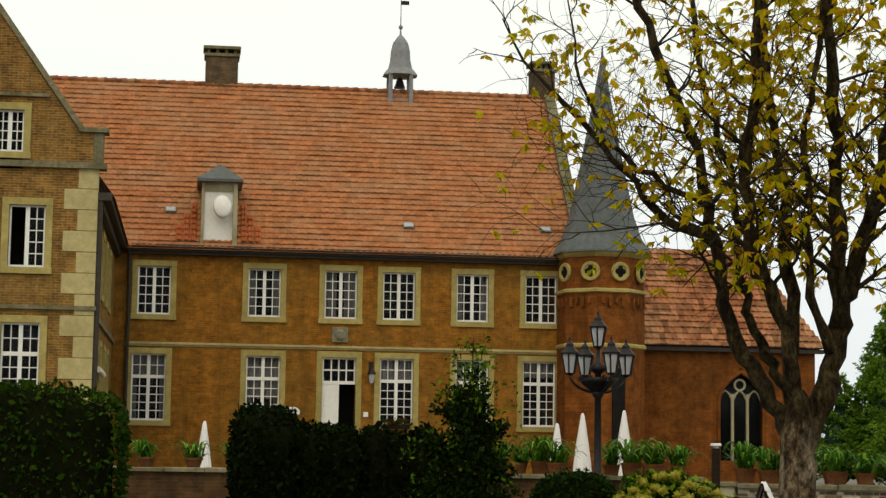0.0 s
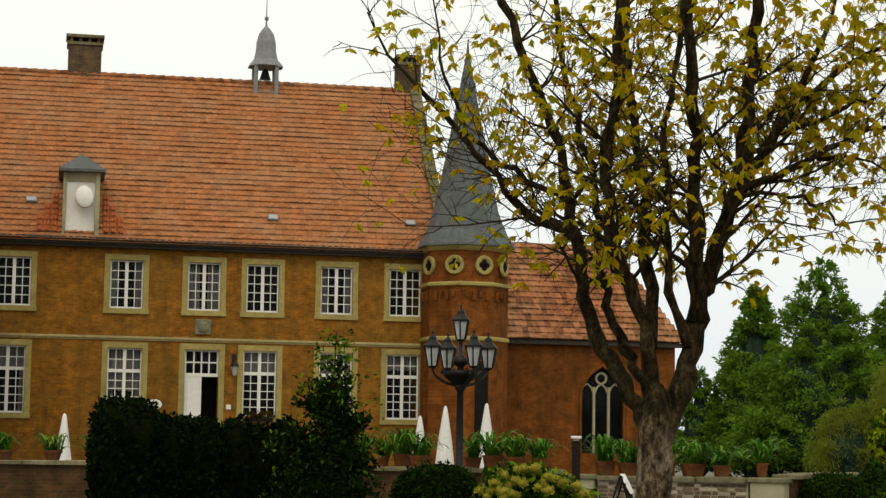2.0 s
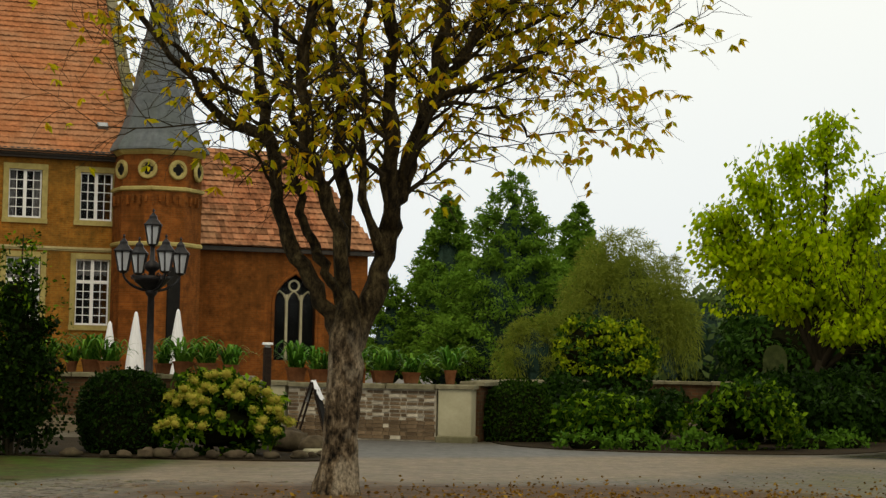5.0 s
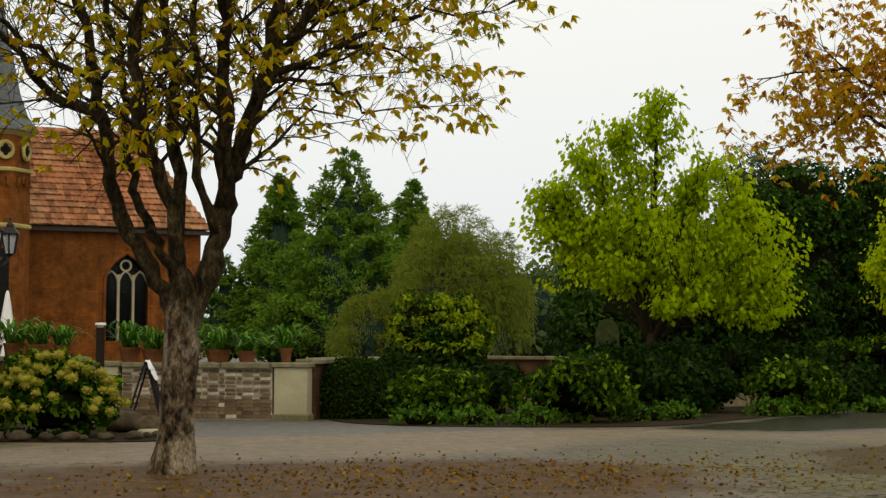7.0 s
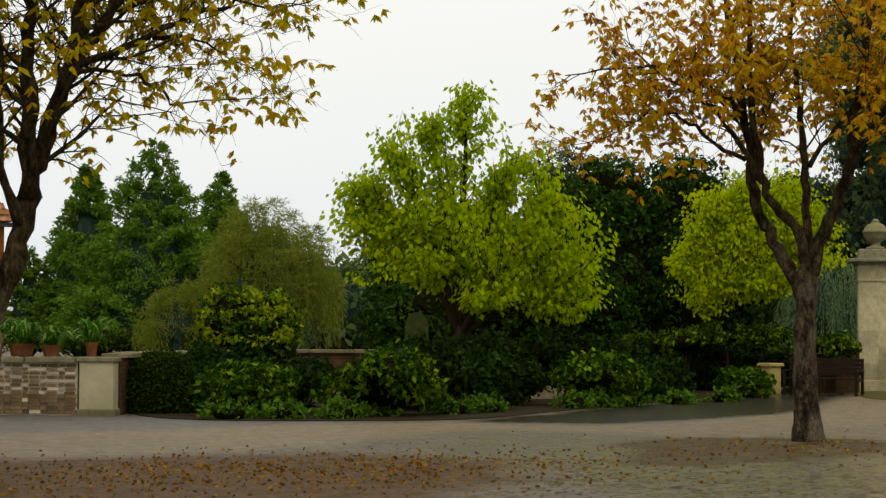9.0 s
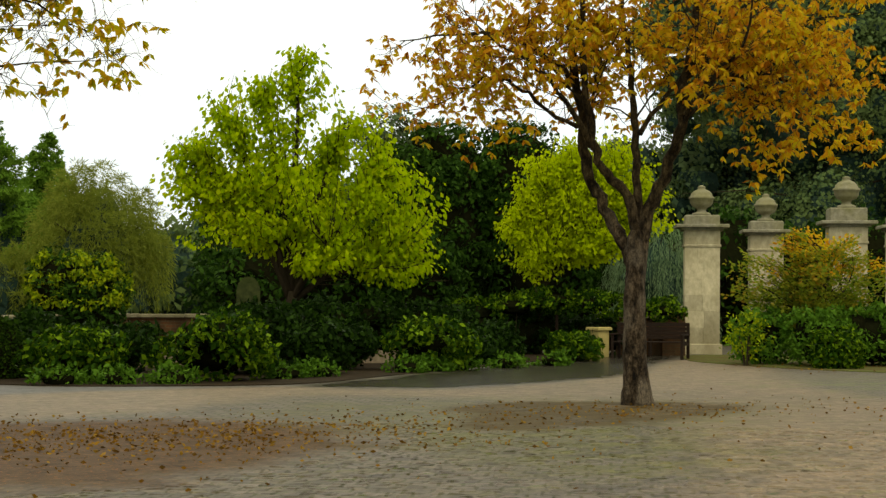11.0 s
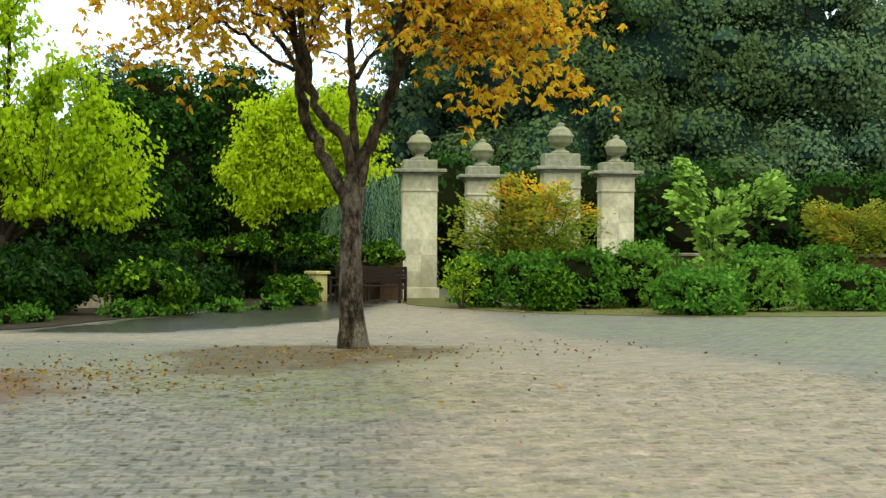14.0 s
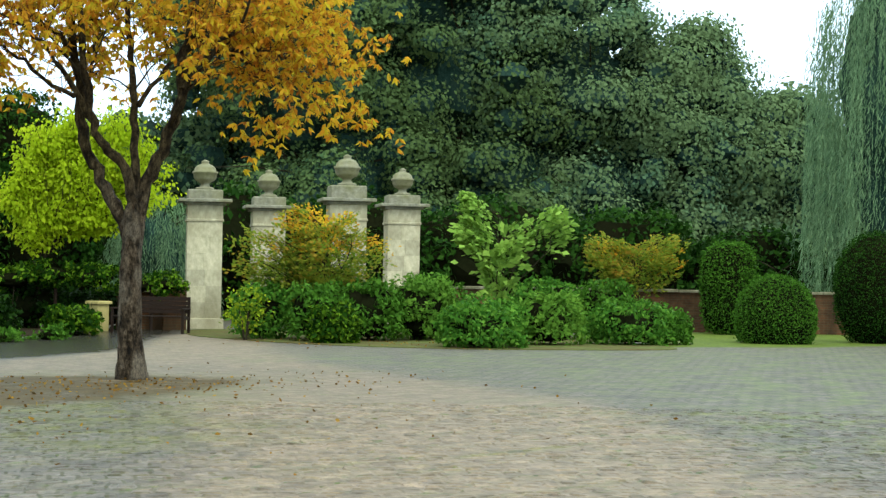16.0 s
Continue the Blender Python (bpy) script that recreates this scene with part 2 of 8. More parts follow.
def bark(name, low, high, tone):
    """Chestnut bark: pale flaking plates low on the trunk, turning to dark, rough bark between two heights."""
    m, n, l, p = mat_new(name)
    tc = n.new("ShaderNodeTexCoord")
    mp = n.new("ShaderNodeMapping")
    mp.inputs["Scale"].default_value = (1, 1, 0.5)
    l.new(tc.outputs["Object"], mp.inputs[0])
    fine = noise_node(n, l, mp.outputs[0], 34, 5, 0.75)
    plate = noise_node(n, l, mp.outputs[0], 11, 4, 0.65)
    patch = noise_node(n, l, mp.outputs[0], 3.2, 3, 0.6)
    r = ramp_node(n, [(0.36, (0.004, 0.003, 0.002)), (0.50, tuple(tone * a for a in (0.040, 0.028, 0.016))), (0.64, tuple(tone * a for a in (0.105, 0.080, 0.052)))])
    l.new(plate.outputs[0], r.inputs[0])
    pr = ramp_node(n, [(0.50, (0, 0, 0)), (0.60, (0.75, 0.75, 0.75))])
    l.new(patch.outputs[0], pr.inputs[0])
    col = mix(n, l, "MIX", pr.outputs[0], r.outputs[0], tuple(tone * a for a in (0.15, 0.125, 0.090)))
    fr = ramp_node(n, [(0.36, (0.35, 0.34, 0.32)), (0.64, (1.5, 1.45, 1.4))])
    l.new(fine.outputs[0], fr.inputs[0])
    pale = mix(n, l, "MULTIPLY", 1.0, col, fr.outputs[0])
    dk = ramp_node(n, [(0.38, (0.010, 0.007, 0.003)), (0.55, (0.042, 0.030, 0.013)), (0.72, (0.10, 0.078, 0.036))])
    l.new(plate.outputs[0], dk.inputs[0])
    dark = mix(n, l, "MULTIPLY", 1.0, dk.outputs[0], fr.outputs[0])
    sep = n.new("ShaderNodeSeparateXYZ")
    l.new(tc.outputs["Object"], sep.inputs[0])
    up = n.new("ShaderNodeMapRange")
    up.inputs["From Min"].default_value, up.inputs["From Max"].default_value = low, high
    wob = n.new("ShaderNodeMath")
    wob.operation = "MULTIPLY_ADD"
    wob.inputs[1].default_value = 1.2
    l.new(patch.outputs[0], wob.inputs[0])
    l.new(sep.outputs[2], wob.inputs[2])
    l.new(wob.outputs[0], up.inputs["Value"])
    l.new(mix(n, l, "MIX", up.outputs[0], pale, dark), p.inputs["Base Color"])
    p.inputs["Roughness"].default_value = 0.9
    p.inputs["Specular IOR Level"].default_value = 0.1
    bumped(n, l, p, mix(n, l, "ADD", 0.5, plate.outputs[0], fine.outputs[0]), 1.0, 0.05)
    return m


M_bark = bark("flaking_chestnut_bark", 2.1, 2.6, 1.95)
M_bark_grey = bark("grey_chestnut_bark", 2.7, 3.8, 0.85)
M_lime_mortar = surface("lime_mortar", (0.34, 0.29, 0.22), (0.62, 0.56, 0.45), 14, (0.16, 0.12, 0.07), 0.6, 0.95, 0.4)
M_bark_dark = surface("dark_bark", (0.016, 0.012, 0.007), (0.048, 0.036, 0.020), 8, (0.03, 0.028, 0.016), 0.4, 0.95, 0.8, stretch=(1.5, 1.5, 0.4))
M_rock = surface("field_stone", (0.03, 0.022, 0.013), (0.11, 0.08, 0.05), 5, (0.075, 0.07, 0.035), 0.5, 0.9, 0.5, per_object=0.3)
M_terrace = surface("terrace_gravel", (0.14, 0.11, 0.07), (0.26, 0.21, 0.14), 9, (0.1, 0.08, 0.05), 0.4, 0.95, 0.4)

G_dark = [(0.1, (0.008, 0.021, 0.004)), (0.5, (0.023, 0.056, 0.010)), (0.9, (0.062, 0.122, 0.024))]
G_mid = [(0.1, (0.006, 0.019, 0.002)), (0.5, (0.026, 0.066, 0.006)), (0.8, (0.20, 0.29, 0.024))]
G_lime = [(0.05, (0.23, 0.32, 0.012)), (0.5, (0.46, 0.56, 0.024)), (0.9, (0.72, 0.70, 0.05))]
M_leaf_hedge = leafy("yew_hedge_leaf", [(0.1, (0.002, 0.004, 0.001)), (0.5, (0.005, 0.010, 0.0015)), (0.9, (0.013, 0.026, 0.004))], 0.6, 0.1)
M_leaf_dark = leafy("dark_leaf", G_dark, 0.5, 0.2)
# Brighter copy of the yew leaf; light on it is put into the colour.
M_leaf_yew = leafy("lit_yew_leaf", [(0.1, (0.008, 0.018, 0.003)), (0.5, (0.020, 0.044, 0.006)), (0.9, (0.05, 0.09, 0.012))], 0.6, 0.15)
# Darker green leaf copy with shade put into its colour.
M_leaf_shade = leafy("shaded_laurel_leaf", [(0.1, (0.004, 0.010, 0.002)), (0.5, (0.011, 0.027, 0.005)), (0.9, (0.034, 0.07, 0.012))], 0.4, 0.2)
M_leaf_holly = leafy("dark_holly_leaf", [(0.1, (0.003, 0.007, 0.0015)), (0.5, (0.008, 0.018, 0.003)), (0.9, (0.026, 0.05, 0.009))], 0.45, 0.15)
M_leaf_mid = leafy("green_leaf", G_mid, 0.45, 0.3)
M_leaf_yellowlime = leafy("yellow_lime_leaf", [(0.05, (0.30, 0.37, 0.02)), (0.5, (0.58, 0.63, 0.03)), (0.9, (0.78, 0.74, 0.06))], 0.5, 0.6, single=0.4)
M_leaf_lime = leafy("lime_green_leaf", G_lime, 0.5, 0.6)
M_leaf_yellow = leafy("autumn_yellow_leaf", [(0.03, (0.20, 0.22, 0.02)), (0.3, (0.52, 0.42, 0.03)), (0.5, (0.86, 0.60, 0.045)), (0.72, (0.88, 0.44, 0.04)), (0.92, (0.44, 0.16, 0.02))], 0.5, 0.65)
M_leaf_orange = leafy("autumn_orange_leaf", [(0.05, (0.36, 0.38, 0.04)), (0.35, (0.78, 0.54, 0.05)), (0.6, (0.88, 0.47, 0.05)), (0.82, (0.80, 0.29, 0.04)), (0.98, (0.36, 0.11, 0.03))], 0.5, 0.55, patch=0.25, scale=0.55)
M_leaf_turning = leafy("turning_shrub_leaf", [(0.1, (0.08, 0.16, 0.025)), (0.5, (0.22, 0.28, 0.045)), (0.82, (0.40, 0.36, 0.06)), (1.0, (0.52, 0.28, 0.06))], 0.5, 0.5, patch=0.45, scale=0.7, single=0.5)
M_leaf_haze = leafy("grey_green_leaf", [(0.1, (0.08, 0.12, 0.09)), (0.5, (0.15, 0.19, 0.15)), (0.9, (0.30, 0.32, 0.24))], 0.6, 0.3)
M_leaf_conifer = leafy("cypress_leaf", [(0.1, (0.065, 0.13, 0.025)), (0.5, (0.145, 0.25, 0.045)), (0.9, (0.27, 0.38, 0.075))], 0.7, 0.4, single=0.4)
M_leaf_willow = leafy("willow_leaf", [(0.1, (0.13, 0.15, 0.03)), (0.5, (0.25, 0.265, 0.062)), (0.9, (0.42, 0.41, 0.115))], 0.6, 0.5, single=0.4)
M_leaf_willow2 = leafy("blue_willow_leaf", [(0.1, (0.10, 0.15, 0.125)), (0.5, (0.19, 0.26, 0.21)), (0.9, (0.34, 0.41, 0.33))], 0.6, 0.35)
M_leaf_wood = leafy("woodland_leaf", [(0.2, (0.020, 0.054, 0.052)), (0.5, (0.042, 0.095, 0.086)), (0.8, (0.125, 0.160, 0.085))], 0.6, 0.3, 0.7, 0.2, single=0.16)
# Solid cores for wood crowns, dark leaf tone with inner shade put in.
M_core_wood = surface("wood_shade_core", (0.006, 0.019, 0.015), (0.034, 0.068, 0.048), 7, (0.03, 0.046, 0.028), 0.5, 1.0, 1.0)
# Paler and bluer than woodland_leaf: distance haze put into the leaf colour.
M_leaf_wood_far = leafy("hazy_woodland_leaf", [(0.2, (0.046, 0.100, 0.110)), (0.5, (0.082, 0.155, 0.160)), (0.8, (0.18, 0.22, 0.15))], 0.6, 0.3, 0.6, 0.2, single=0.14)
M_leaf_topiary = leafy("box_leaf", [(0.1, (0.03, 0.07, 0.011)), (0.5, (0.068, 0.14, 0.02)), (0.9, (0.13, 0.23, 0.04))], 0.5, 0.2)
M_leaf_gold = leafy("golden_bush_leaf", [(0.1, (0.07, 0.12, 0.012)), (0.5, (0.24, 0.30, 0.022)), (0.9, (0.50, 0.46, 0.035))], 0.5, 0.3)
M_leaf_front = leafy("light_shrub_leaf", [(0.1, (0.03, 0.085, 0.014)), (0.5, (0.085, 0.185, 0.03)), (0.9, (0.20, 0.32, 0.06))], 0.5, 0.3)
M_strap = leafy("strap_leaf", [(0.1, (0.02, 0.06, 0.010)), (0.5, (0.07, 0.18, 0.03)), (0.9, (0.24, 0.38, 0.09))], 0.35, 0.25)
M_bloom = leafy("faded_hydrangea_bloom", [(0.1, (0.22, 0.24, 0.04)), (0.5, (0.44, 0.40, 0.085)), (0.9, (0.52, 0.34, 0.11))], 0.7, 0.3)
M_leaf_fallen = leafy("fallen_leaf", [(0.1, (0.08, 0.038, 0.014)), (0.5, (0.22, 0.09, 0.024)), (0.9, (0.44, 0.23, 0.06))], 0.8, 0.1)

glass_mat, gn, gl, gp = mat_new("window_glass")
gp.inputs["Base Color"].default_value = (0.008, 0.009, 0.009, 1)
gp.inputs["Roughness"].default_value = 0.06
gp.inputs["Alpha"].default_value = 0.35
gp.inputs["Specular IOR Level"].default_value = 0.15
lamp_glass, gn, gl, gp = mat_new("frosted_lantern_glass")
gp.inputs["Base Color"].default_value = (0.62, 0.64, 0.66, 1)
gp.inputs["Roughness"].default_value = 0.25
gp.inputs["Transmission Weight"].default_value = 0.45


# ---- mesh tools ----
class Shape:
    """Gathers vertices and faces of one mesh."""

    def __init__(self):
        self.v, self.f = [], []

    def add(self, verts, faces):
        k = len(self.v)
        self.v += [tuple(p) for p in verts]
        self.f += [tuple(i + k for i in f) for f in faces]
        return self

    def box(self, x0, x1, y0, y1, z0, z1, m=None):
        vs = [Vector((x, y, z)) for z in (z0, z1) for y in (y0, y1) for x in (x0, x1)]
        if m is not None:
            vs = [m @ p for p in vs]
        return self.add(vs, [(0, 2, 3, 1), (4, 5, 7, 6), (0, 1, 5, 4), (2, 6, 7, 3), (0, 4, 6, 2), (1, 3, 7, 5)])

    def block(self, x0, x1, y0, y1, z0, z1, c=0.02, m=None):
        """A box with chamfered upright and top edges."""
        ring = lambda i, z: [(x0 + i + c, y0 + i, z), (x1 - i - c, y0 + i, z), (x1 - i, y0 + i + c, z), (x1 - i, y1 - i - c, z), (x1 - i - c, y1 - i, z), (x0 + i + c, y1 - i, z), (x0 + i, y1 - i - c, z), (x0 + i, y0 + i + c, z)]
        vs = [Vector(p) for p in ring(0, z0) + ring(0, z1 - c) + ring(c, z1)]
        if m is not None:
            vs = [m @ p for p in vs]
        fs = [tuple(range(7, -1, -1)), tuple(range(16, 24))]
        for k in (0, 8):
            fs += [(k + i, k + (i + 1) % 8, k + 8 + (i + 1) % 8, k + 8 + i) for i in range(8)]
        return self.add(vs, fs)

    def lathe(self, profile, cx=0, cy=0, seg=24, turn=0.0):
        vs, fs = [], []
        for r, z in profile:
            vs += [(cx + r * math.cos(2 * math.pi * i / seg + turn), cy + r * math.sin(2 * math.pi * i / seg + turn), z) for i in range(seg)]
        for k in range(len(profile) - 1):
            fs += [(k * seg + i, k * seg + (i + 1) % seg, (k + 1) * seg + (i + 1) % seg, (k + 1) * seg + i) for i in range(seg)]
        fs += [tuple(range(seg - 1, -1, -1)), tuple(range((len(profile) - 1) * seg, len(profile) * seg))]
        return self.add(vs, fs)

    def tube(self, pts, radii, seg=8):
        pts = [Vector(p) for p in pts]
        vs, fs = [], []
        side = None
        for i, p in enumerate(pts):
            d = (pts[min(i + 1, len(pts) - 1)] - pts[max(i - 1, 0)])
            d = d.normalized() if d.length > 1e-6 else Vector((0, 0, 1))
            if side is None:
                side = d.orthogonal().normalized()
            side = (side - d * side.dot(d)).normalized()
            up = d.cross(side)
            vs += [p + (side * math.cos(2 * math.pi * k / seg) + up * math.sin(2 * math.pi * k / seg)) * radii[i] for k in range(seg)]
        for i in range(len(pts) - 1):
            fs += [(i * seg + k, i * seg + (k + 1) % seg, (i + 1) * seg + (k + 1) % seg, (i + 1) * seg + k) for k in range(seg)]
        fs += [tuple(range(seg - 1, -1, -1)), tuple(range((len(pts) - 1) * seg, len(pts) * seg))]
        return self.add(vs, fs)

    def prism(self, outline, y0, y1):
        """An outline of (x, z), counter-clockwise seen from -y, pushed from y0 to y1."""
        n = len(outline)
        vs = [(x, y0, z) for x, z in outline] + [(x, y1, z) for x, z in outline]
        fs = [tuple(range(n)), tuple(range(2 * n - 1, n - 1, -1))]
        fs += [(i, n + i, n + (i + 1) % n, (i + 1) % n) for i in range(n)]
        return self.add(vs, fs)

    def mesh(self, name, material, smooth=False):
        me = bpy.data.meshes.new(name)
        me.from_pydata(self.v, [], self.f)
        me.materials.append(material)
        if smooth:
            me.polygons.foreach_set("use_smooth", [True] * len(me.polygons))
        me.update()
        return me


def part(name, shape, material, parent=None, label="", smooth=False, at=None, kind=""):
    ob = new(name, shape.mesh(name, material, smooth) if isinstance(shape, Shape) else shape)
    if parent is not None:
        ob.parent = parent
    if at is not None:
        ob.location = at
    return tagged(ob, label=label, kind=kind)


def thing(name, at, label, category, group="", kind="", turn=0.0):
    ob = new(name)
    ob.location, ob.rotation_euler = at, (0, 0, radians(turn))
    ob.empty_display_size = 0.2
    return tagged(ob, label, category, group, kind)


def holed_wall(s, x0, x1, z0, z1, y0, y1, holes):
    """A wall of thickness y0..y1 with rectangular holes (x0, x1, z0, z1) through it."""
    xs = sorted({x0, x1, *[h[0] for h in holes], *[h[1] for h in holes]})
    for a, b_ in zip(xs, xs[1:]):
        cuts = sorted([(h[2], h[3]) for h in holes if h[0] <= a + 1e-6 and h[1] >= b_ - 1e-6])
        z = z0
        for lo, hi in cuts:
            if lo > z + 1e-6:
                s.box(a, b_, y0, y1, z, lo)
            z = max(z, hi)
        if z < z1 - 1e-6:
            s.box(a, b_, y0, y1, z, z1)
    return s


def leaf_mesh(name, pts, size, material, aspect=0.55, droop=0.35, seed=1, vary=0.45, core=None, dirs=None, faces_to=None, loose=0.38):
    """One folded four-cornered leaf at each point; with faces_to, its blade is turned that way."""
    rng = np.random.default_rng(seed)
    pts = np.asarray(pts, float)
    n = len(pts)
    if dirs is None:
        d = rng.normal(size=(n, 3))
        d[:, 2] -= droop * 1.5
    else:
        d = np.asarray(dirs, float) + rng.normal(size=(n, 3)) * 0.25
    d /= np.linalg.norm(d, axis=1, keepdims=True)
    q = rng.normal(size=(n, 3))
    if faces_to is not None:
        q = np.asarray(faces_to, float) + rng.normal(size=(n, 3)) * loose
        if dirs is None:
            d = d - 0.8 * q * (d * q).sum(1, keepdims=True) / (q * q).sum(1, keepdims=True)
            d /= np.linalg.norm(d, axis=1, keepdims=True)
    side = np.cross(d, q)
    side /= np.linalg.norm(side, axis=1, keepdims=True) + 1e-9
    nor = np.cross(side, d)
    ln = size * (1 + vary * rng.uniform(-1, 1, (n, 1)))
    a = pts
    c = pts + d * ln
    m = pts + d * ln * 0.5 + nor * ln * 0.08
    verts = np.stack([a, m + side * ln * aspect / 2, c, m - side * ln * aspect / 2], 1).reshape(-1, 3)
    faces = np.arange(4 * n)
    me = bpy.data.meshes.new(name)
    extra_v, extra_f = ([], []) if core is None else core
    k = len(verts)
    if len(extra_v):
        verts = np.concatenate([verts, np.asarray(extra_v, float)])
    loops = [faces] + [np.asarray(f) + k for f in extra_f]
    starts = list(range(0, 4 * n, 4))
    tot = 4 * n
    totals = [4] * n
    for f in extra_f:
        starts.append(tot)
        totals.append(len(f))
        tot += len(f)
    me.vertices.add(len(verts))
    me.vertices.foreach_set("co", verts.astype(np.float32).ravel())
    me.loops.add(tot)
    me.loops.foreach_set("vertex_index", np.concatenate(loops).astype(np.int32))
    me.polygons.add(len(starts))
    me.polygons.foreach_set("loop_start", np.asarray(starts, np.int32))
    me.polygons.foreach_set("loop_total", np.asarray(totals, np.int32))
    me.materials.append(material)
    me.update(calc_edges=True)
    me.validate()
    return me


def lump(cx, cy, cz, rx, ry, rz, seed=0, rough=0.12, rows=9, cols=14):
    """A rough closed lump as (vertices, faces)."""
    vs, fs = [], []
    for i in range(rows + 1):
        th = math.pi * i / rows
        for j in range(cols):
            ph = 2 * math.pi * j / cols
            d = Vector((math.sin(th) * math.cos(ph), math.sin(th) * math.sin(ph), math.cos(th)))
            k = 1 + rough * noise.noise(d * 2.3 + Vector((seed, seed * 1.7, 0)))
            vs.append((cx + d.x * rx * k, cy + d.y * ry * k, cz + d.z * rz * k))
    for i in range(rows):
        fs += [(i * cols + j, (i + 1) * cols + j, (i + 1) * cols + (j + 1) % cols, i * cols + (j + 1) % cols) for j in range(cols)]
    return vs, fs


def in_blobs(blobs, n, seed, shell=0.55, clumps=0, spread=0.18):
    """Points in a union of ellipsoids (x, y, z, rx, ry, rz), thicker towards the skin and gathered into clumps."""
    rng = np.random.default_rng(seed)
    blobs = np.asarray(blobs, float)
    w = blobs[:, 3] * blobs[:, 4] + blobs[:, 3] * blobs[:, 5]
    w = w / w.sum()

    def draw(k):
        which = rng.choice(len(blobs), k, p=w)
        d = rng.normal(size=(k, 3))
        d /= np.linalg.norm(d, axis=1, keepdims=True)
        r = rng.uniform(shell, 1.0, (k, 1))
        return blobs[which, :3] + d * r * blobs[which, 3:], blobs[which, 3:].mean(1, keepdims=True)

    if clumps:
        cen, sc = draw(clumps)
        pick = rng.integers(0, clumps, n)
        off = rng.normal(size=(n, 3)) * spread
        off[:, 2] *= 0.7
        return cen[pick] + off * np.clip(sc[pick], 0.3, 2.0)
    return draw(n)[0]


def puff_places(blobs, clumps, rng, shell):
    """Middles of rounded clumps on the skin of a union of ellipsoids, and the ways that they face."""
    B = np.asarray(blobs, float)
    w = B[:, 3] * B[:, 4] + B[:, 3] * B[:, 5]
    cen, out = [], []
    while len(cen) < clumps:
        k = rng.choice(len(B), p=w / w.sum())
        d = rng.normal(size=3)
        d /= np.linalg.norm(d)
        p = B[k, :3] + d * B[k, 3:] * rng.uniform(shell, 1.0)
        q = np.sqrt((((p - B[:, :3]) / B[:, 3:]) ** 2).sum(1))
        if q.min() < 0.62 or (d[2] < -0.3 and rng.uniform() < 0.6):
            continue
        cen.append(p)
        out.append(d)
    return np.array(cen), np.array(out)


def puff_middles(blobs, clumps, seed, shell=0.8):
    return puff_places(blobs, clumps, np.random.default_rng(seed), shell)[0]


def puffs(blobs, n, clumps, rc, seed, shell=0.8, flat=0.75):
    """Leaf places on the outsides of many rounded clumps that cover a union of ellipsoids, and the ways that they face."""
    rng = np.random.default_rng(seed)
    cen, out = puff_places(blobs, clumps, rng, shell)
    rad = rc * rng.uniform(0.6, 1.35, (clumps, 1))
    pick = rng.integers(0, clumps, n)
    u = rng.normal(size=(n, 3))
    u /= np.linalg.norm(u, axis=1, keepdims=True)
    lead = out[pick] + np.array([0, 0, 0.45])
    back = (u * lead).sum(1) < -0.25
    u[back] *= -1
    P = cen[pick] + u * rad[pick] * rng.uniform(0.6, 1.1, (n, 1)) * np.array([1, 1, flat])
    return P, u


def sprays(blobs, n, branches, seed, trunk_top, wide=0.32, s=None, r0=0.03):
    """Leaf places along flat, slightly drooping sprays that end on the outside of a crown, with their directions."""
    rng = np.random.default_rng(seed)
    ends = in_blobs(blobs, branches, seed, 0.55)
    P, D, N = [], [], []
    per = n // branches
    zmax = max(b_[2] + b_[5] for b_ in blobs)
    for e in ends:
        st = np.array([0, 0, max(trunk_top * 0.8, e[2] - 0.25 - 0.55 * math.hypot(e[0], e[1]))])
        st[2] = min(st[2], zmax * 0.86)
        d = e - st
        ln = np.linalg.norm(d) + 1e-6
        d /= ln
        side = np.array([-d[1], d[0], 0.0]) + rng.normal(size=3) * 0.2
        side /= np.linalg.norm(side) + 1e-9
        up = np.cross(d, side) * (1 if np.cross(d, side)[2] > 0 else -1)
        if s is not None:
            s.tube([st, st + d * ln * 0.5 + np.array([0, 0, 0.05 * ln]), e], [r0, r0 * 0.6, r0 * 0.15], 4)
        t = 1 - np.abs(rng.normal(0, 0.28, per)) * min(1.0, 1.4 / ln)
        lat = rng.normal(0, wide * 0.5, per) * (0.4 + 2.0 * np.clip(1 - t, 0, 0.5))
        p = st + np.outer(t * ln, d) + np.outer(lat, side) + rng.normal(size=(per, 3)) * 0.05 - np.outer((t ** 2) * 0.1 + np.abs(lat) * 0.25, [0, 0, 1])
        P.append(p)
        D.append(np.tile(d * 0.8 - np.array([0, 0, 0.35]), (per, 1)) + np.outer(np.sign(lat), side) * 0.7)
        N.append(np.tile(up, (per, 1)))
    return np.concatenate(P), np.concatenate(D), np.concatenate(N)


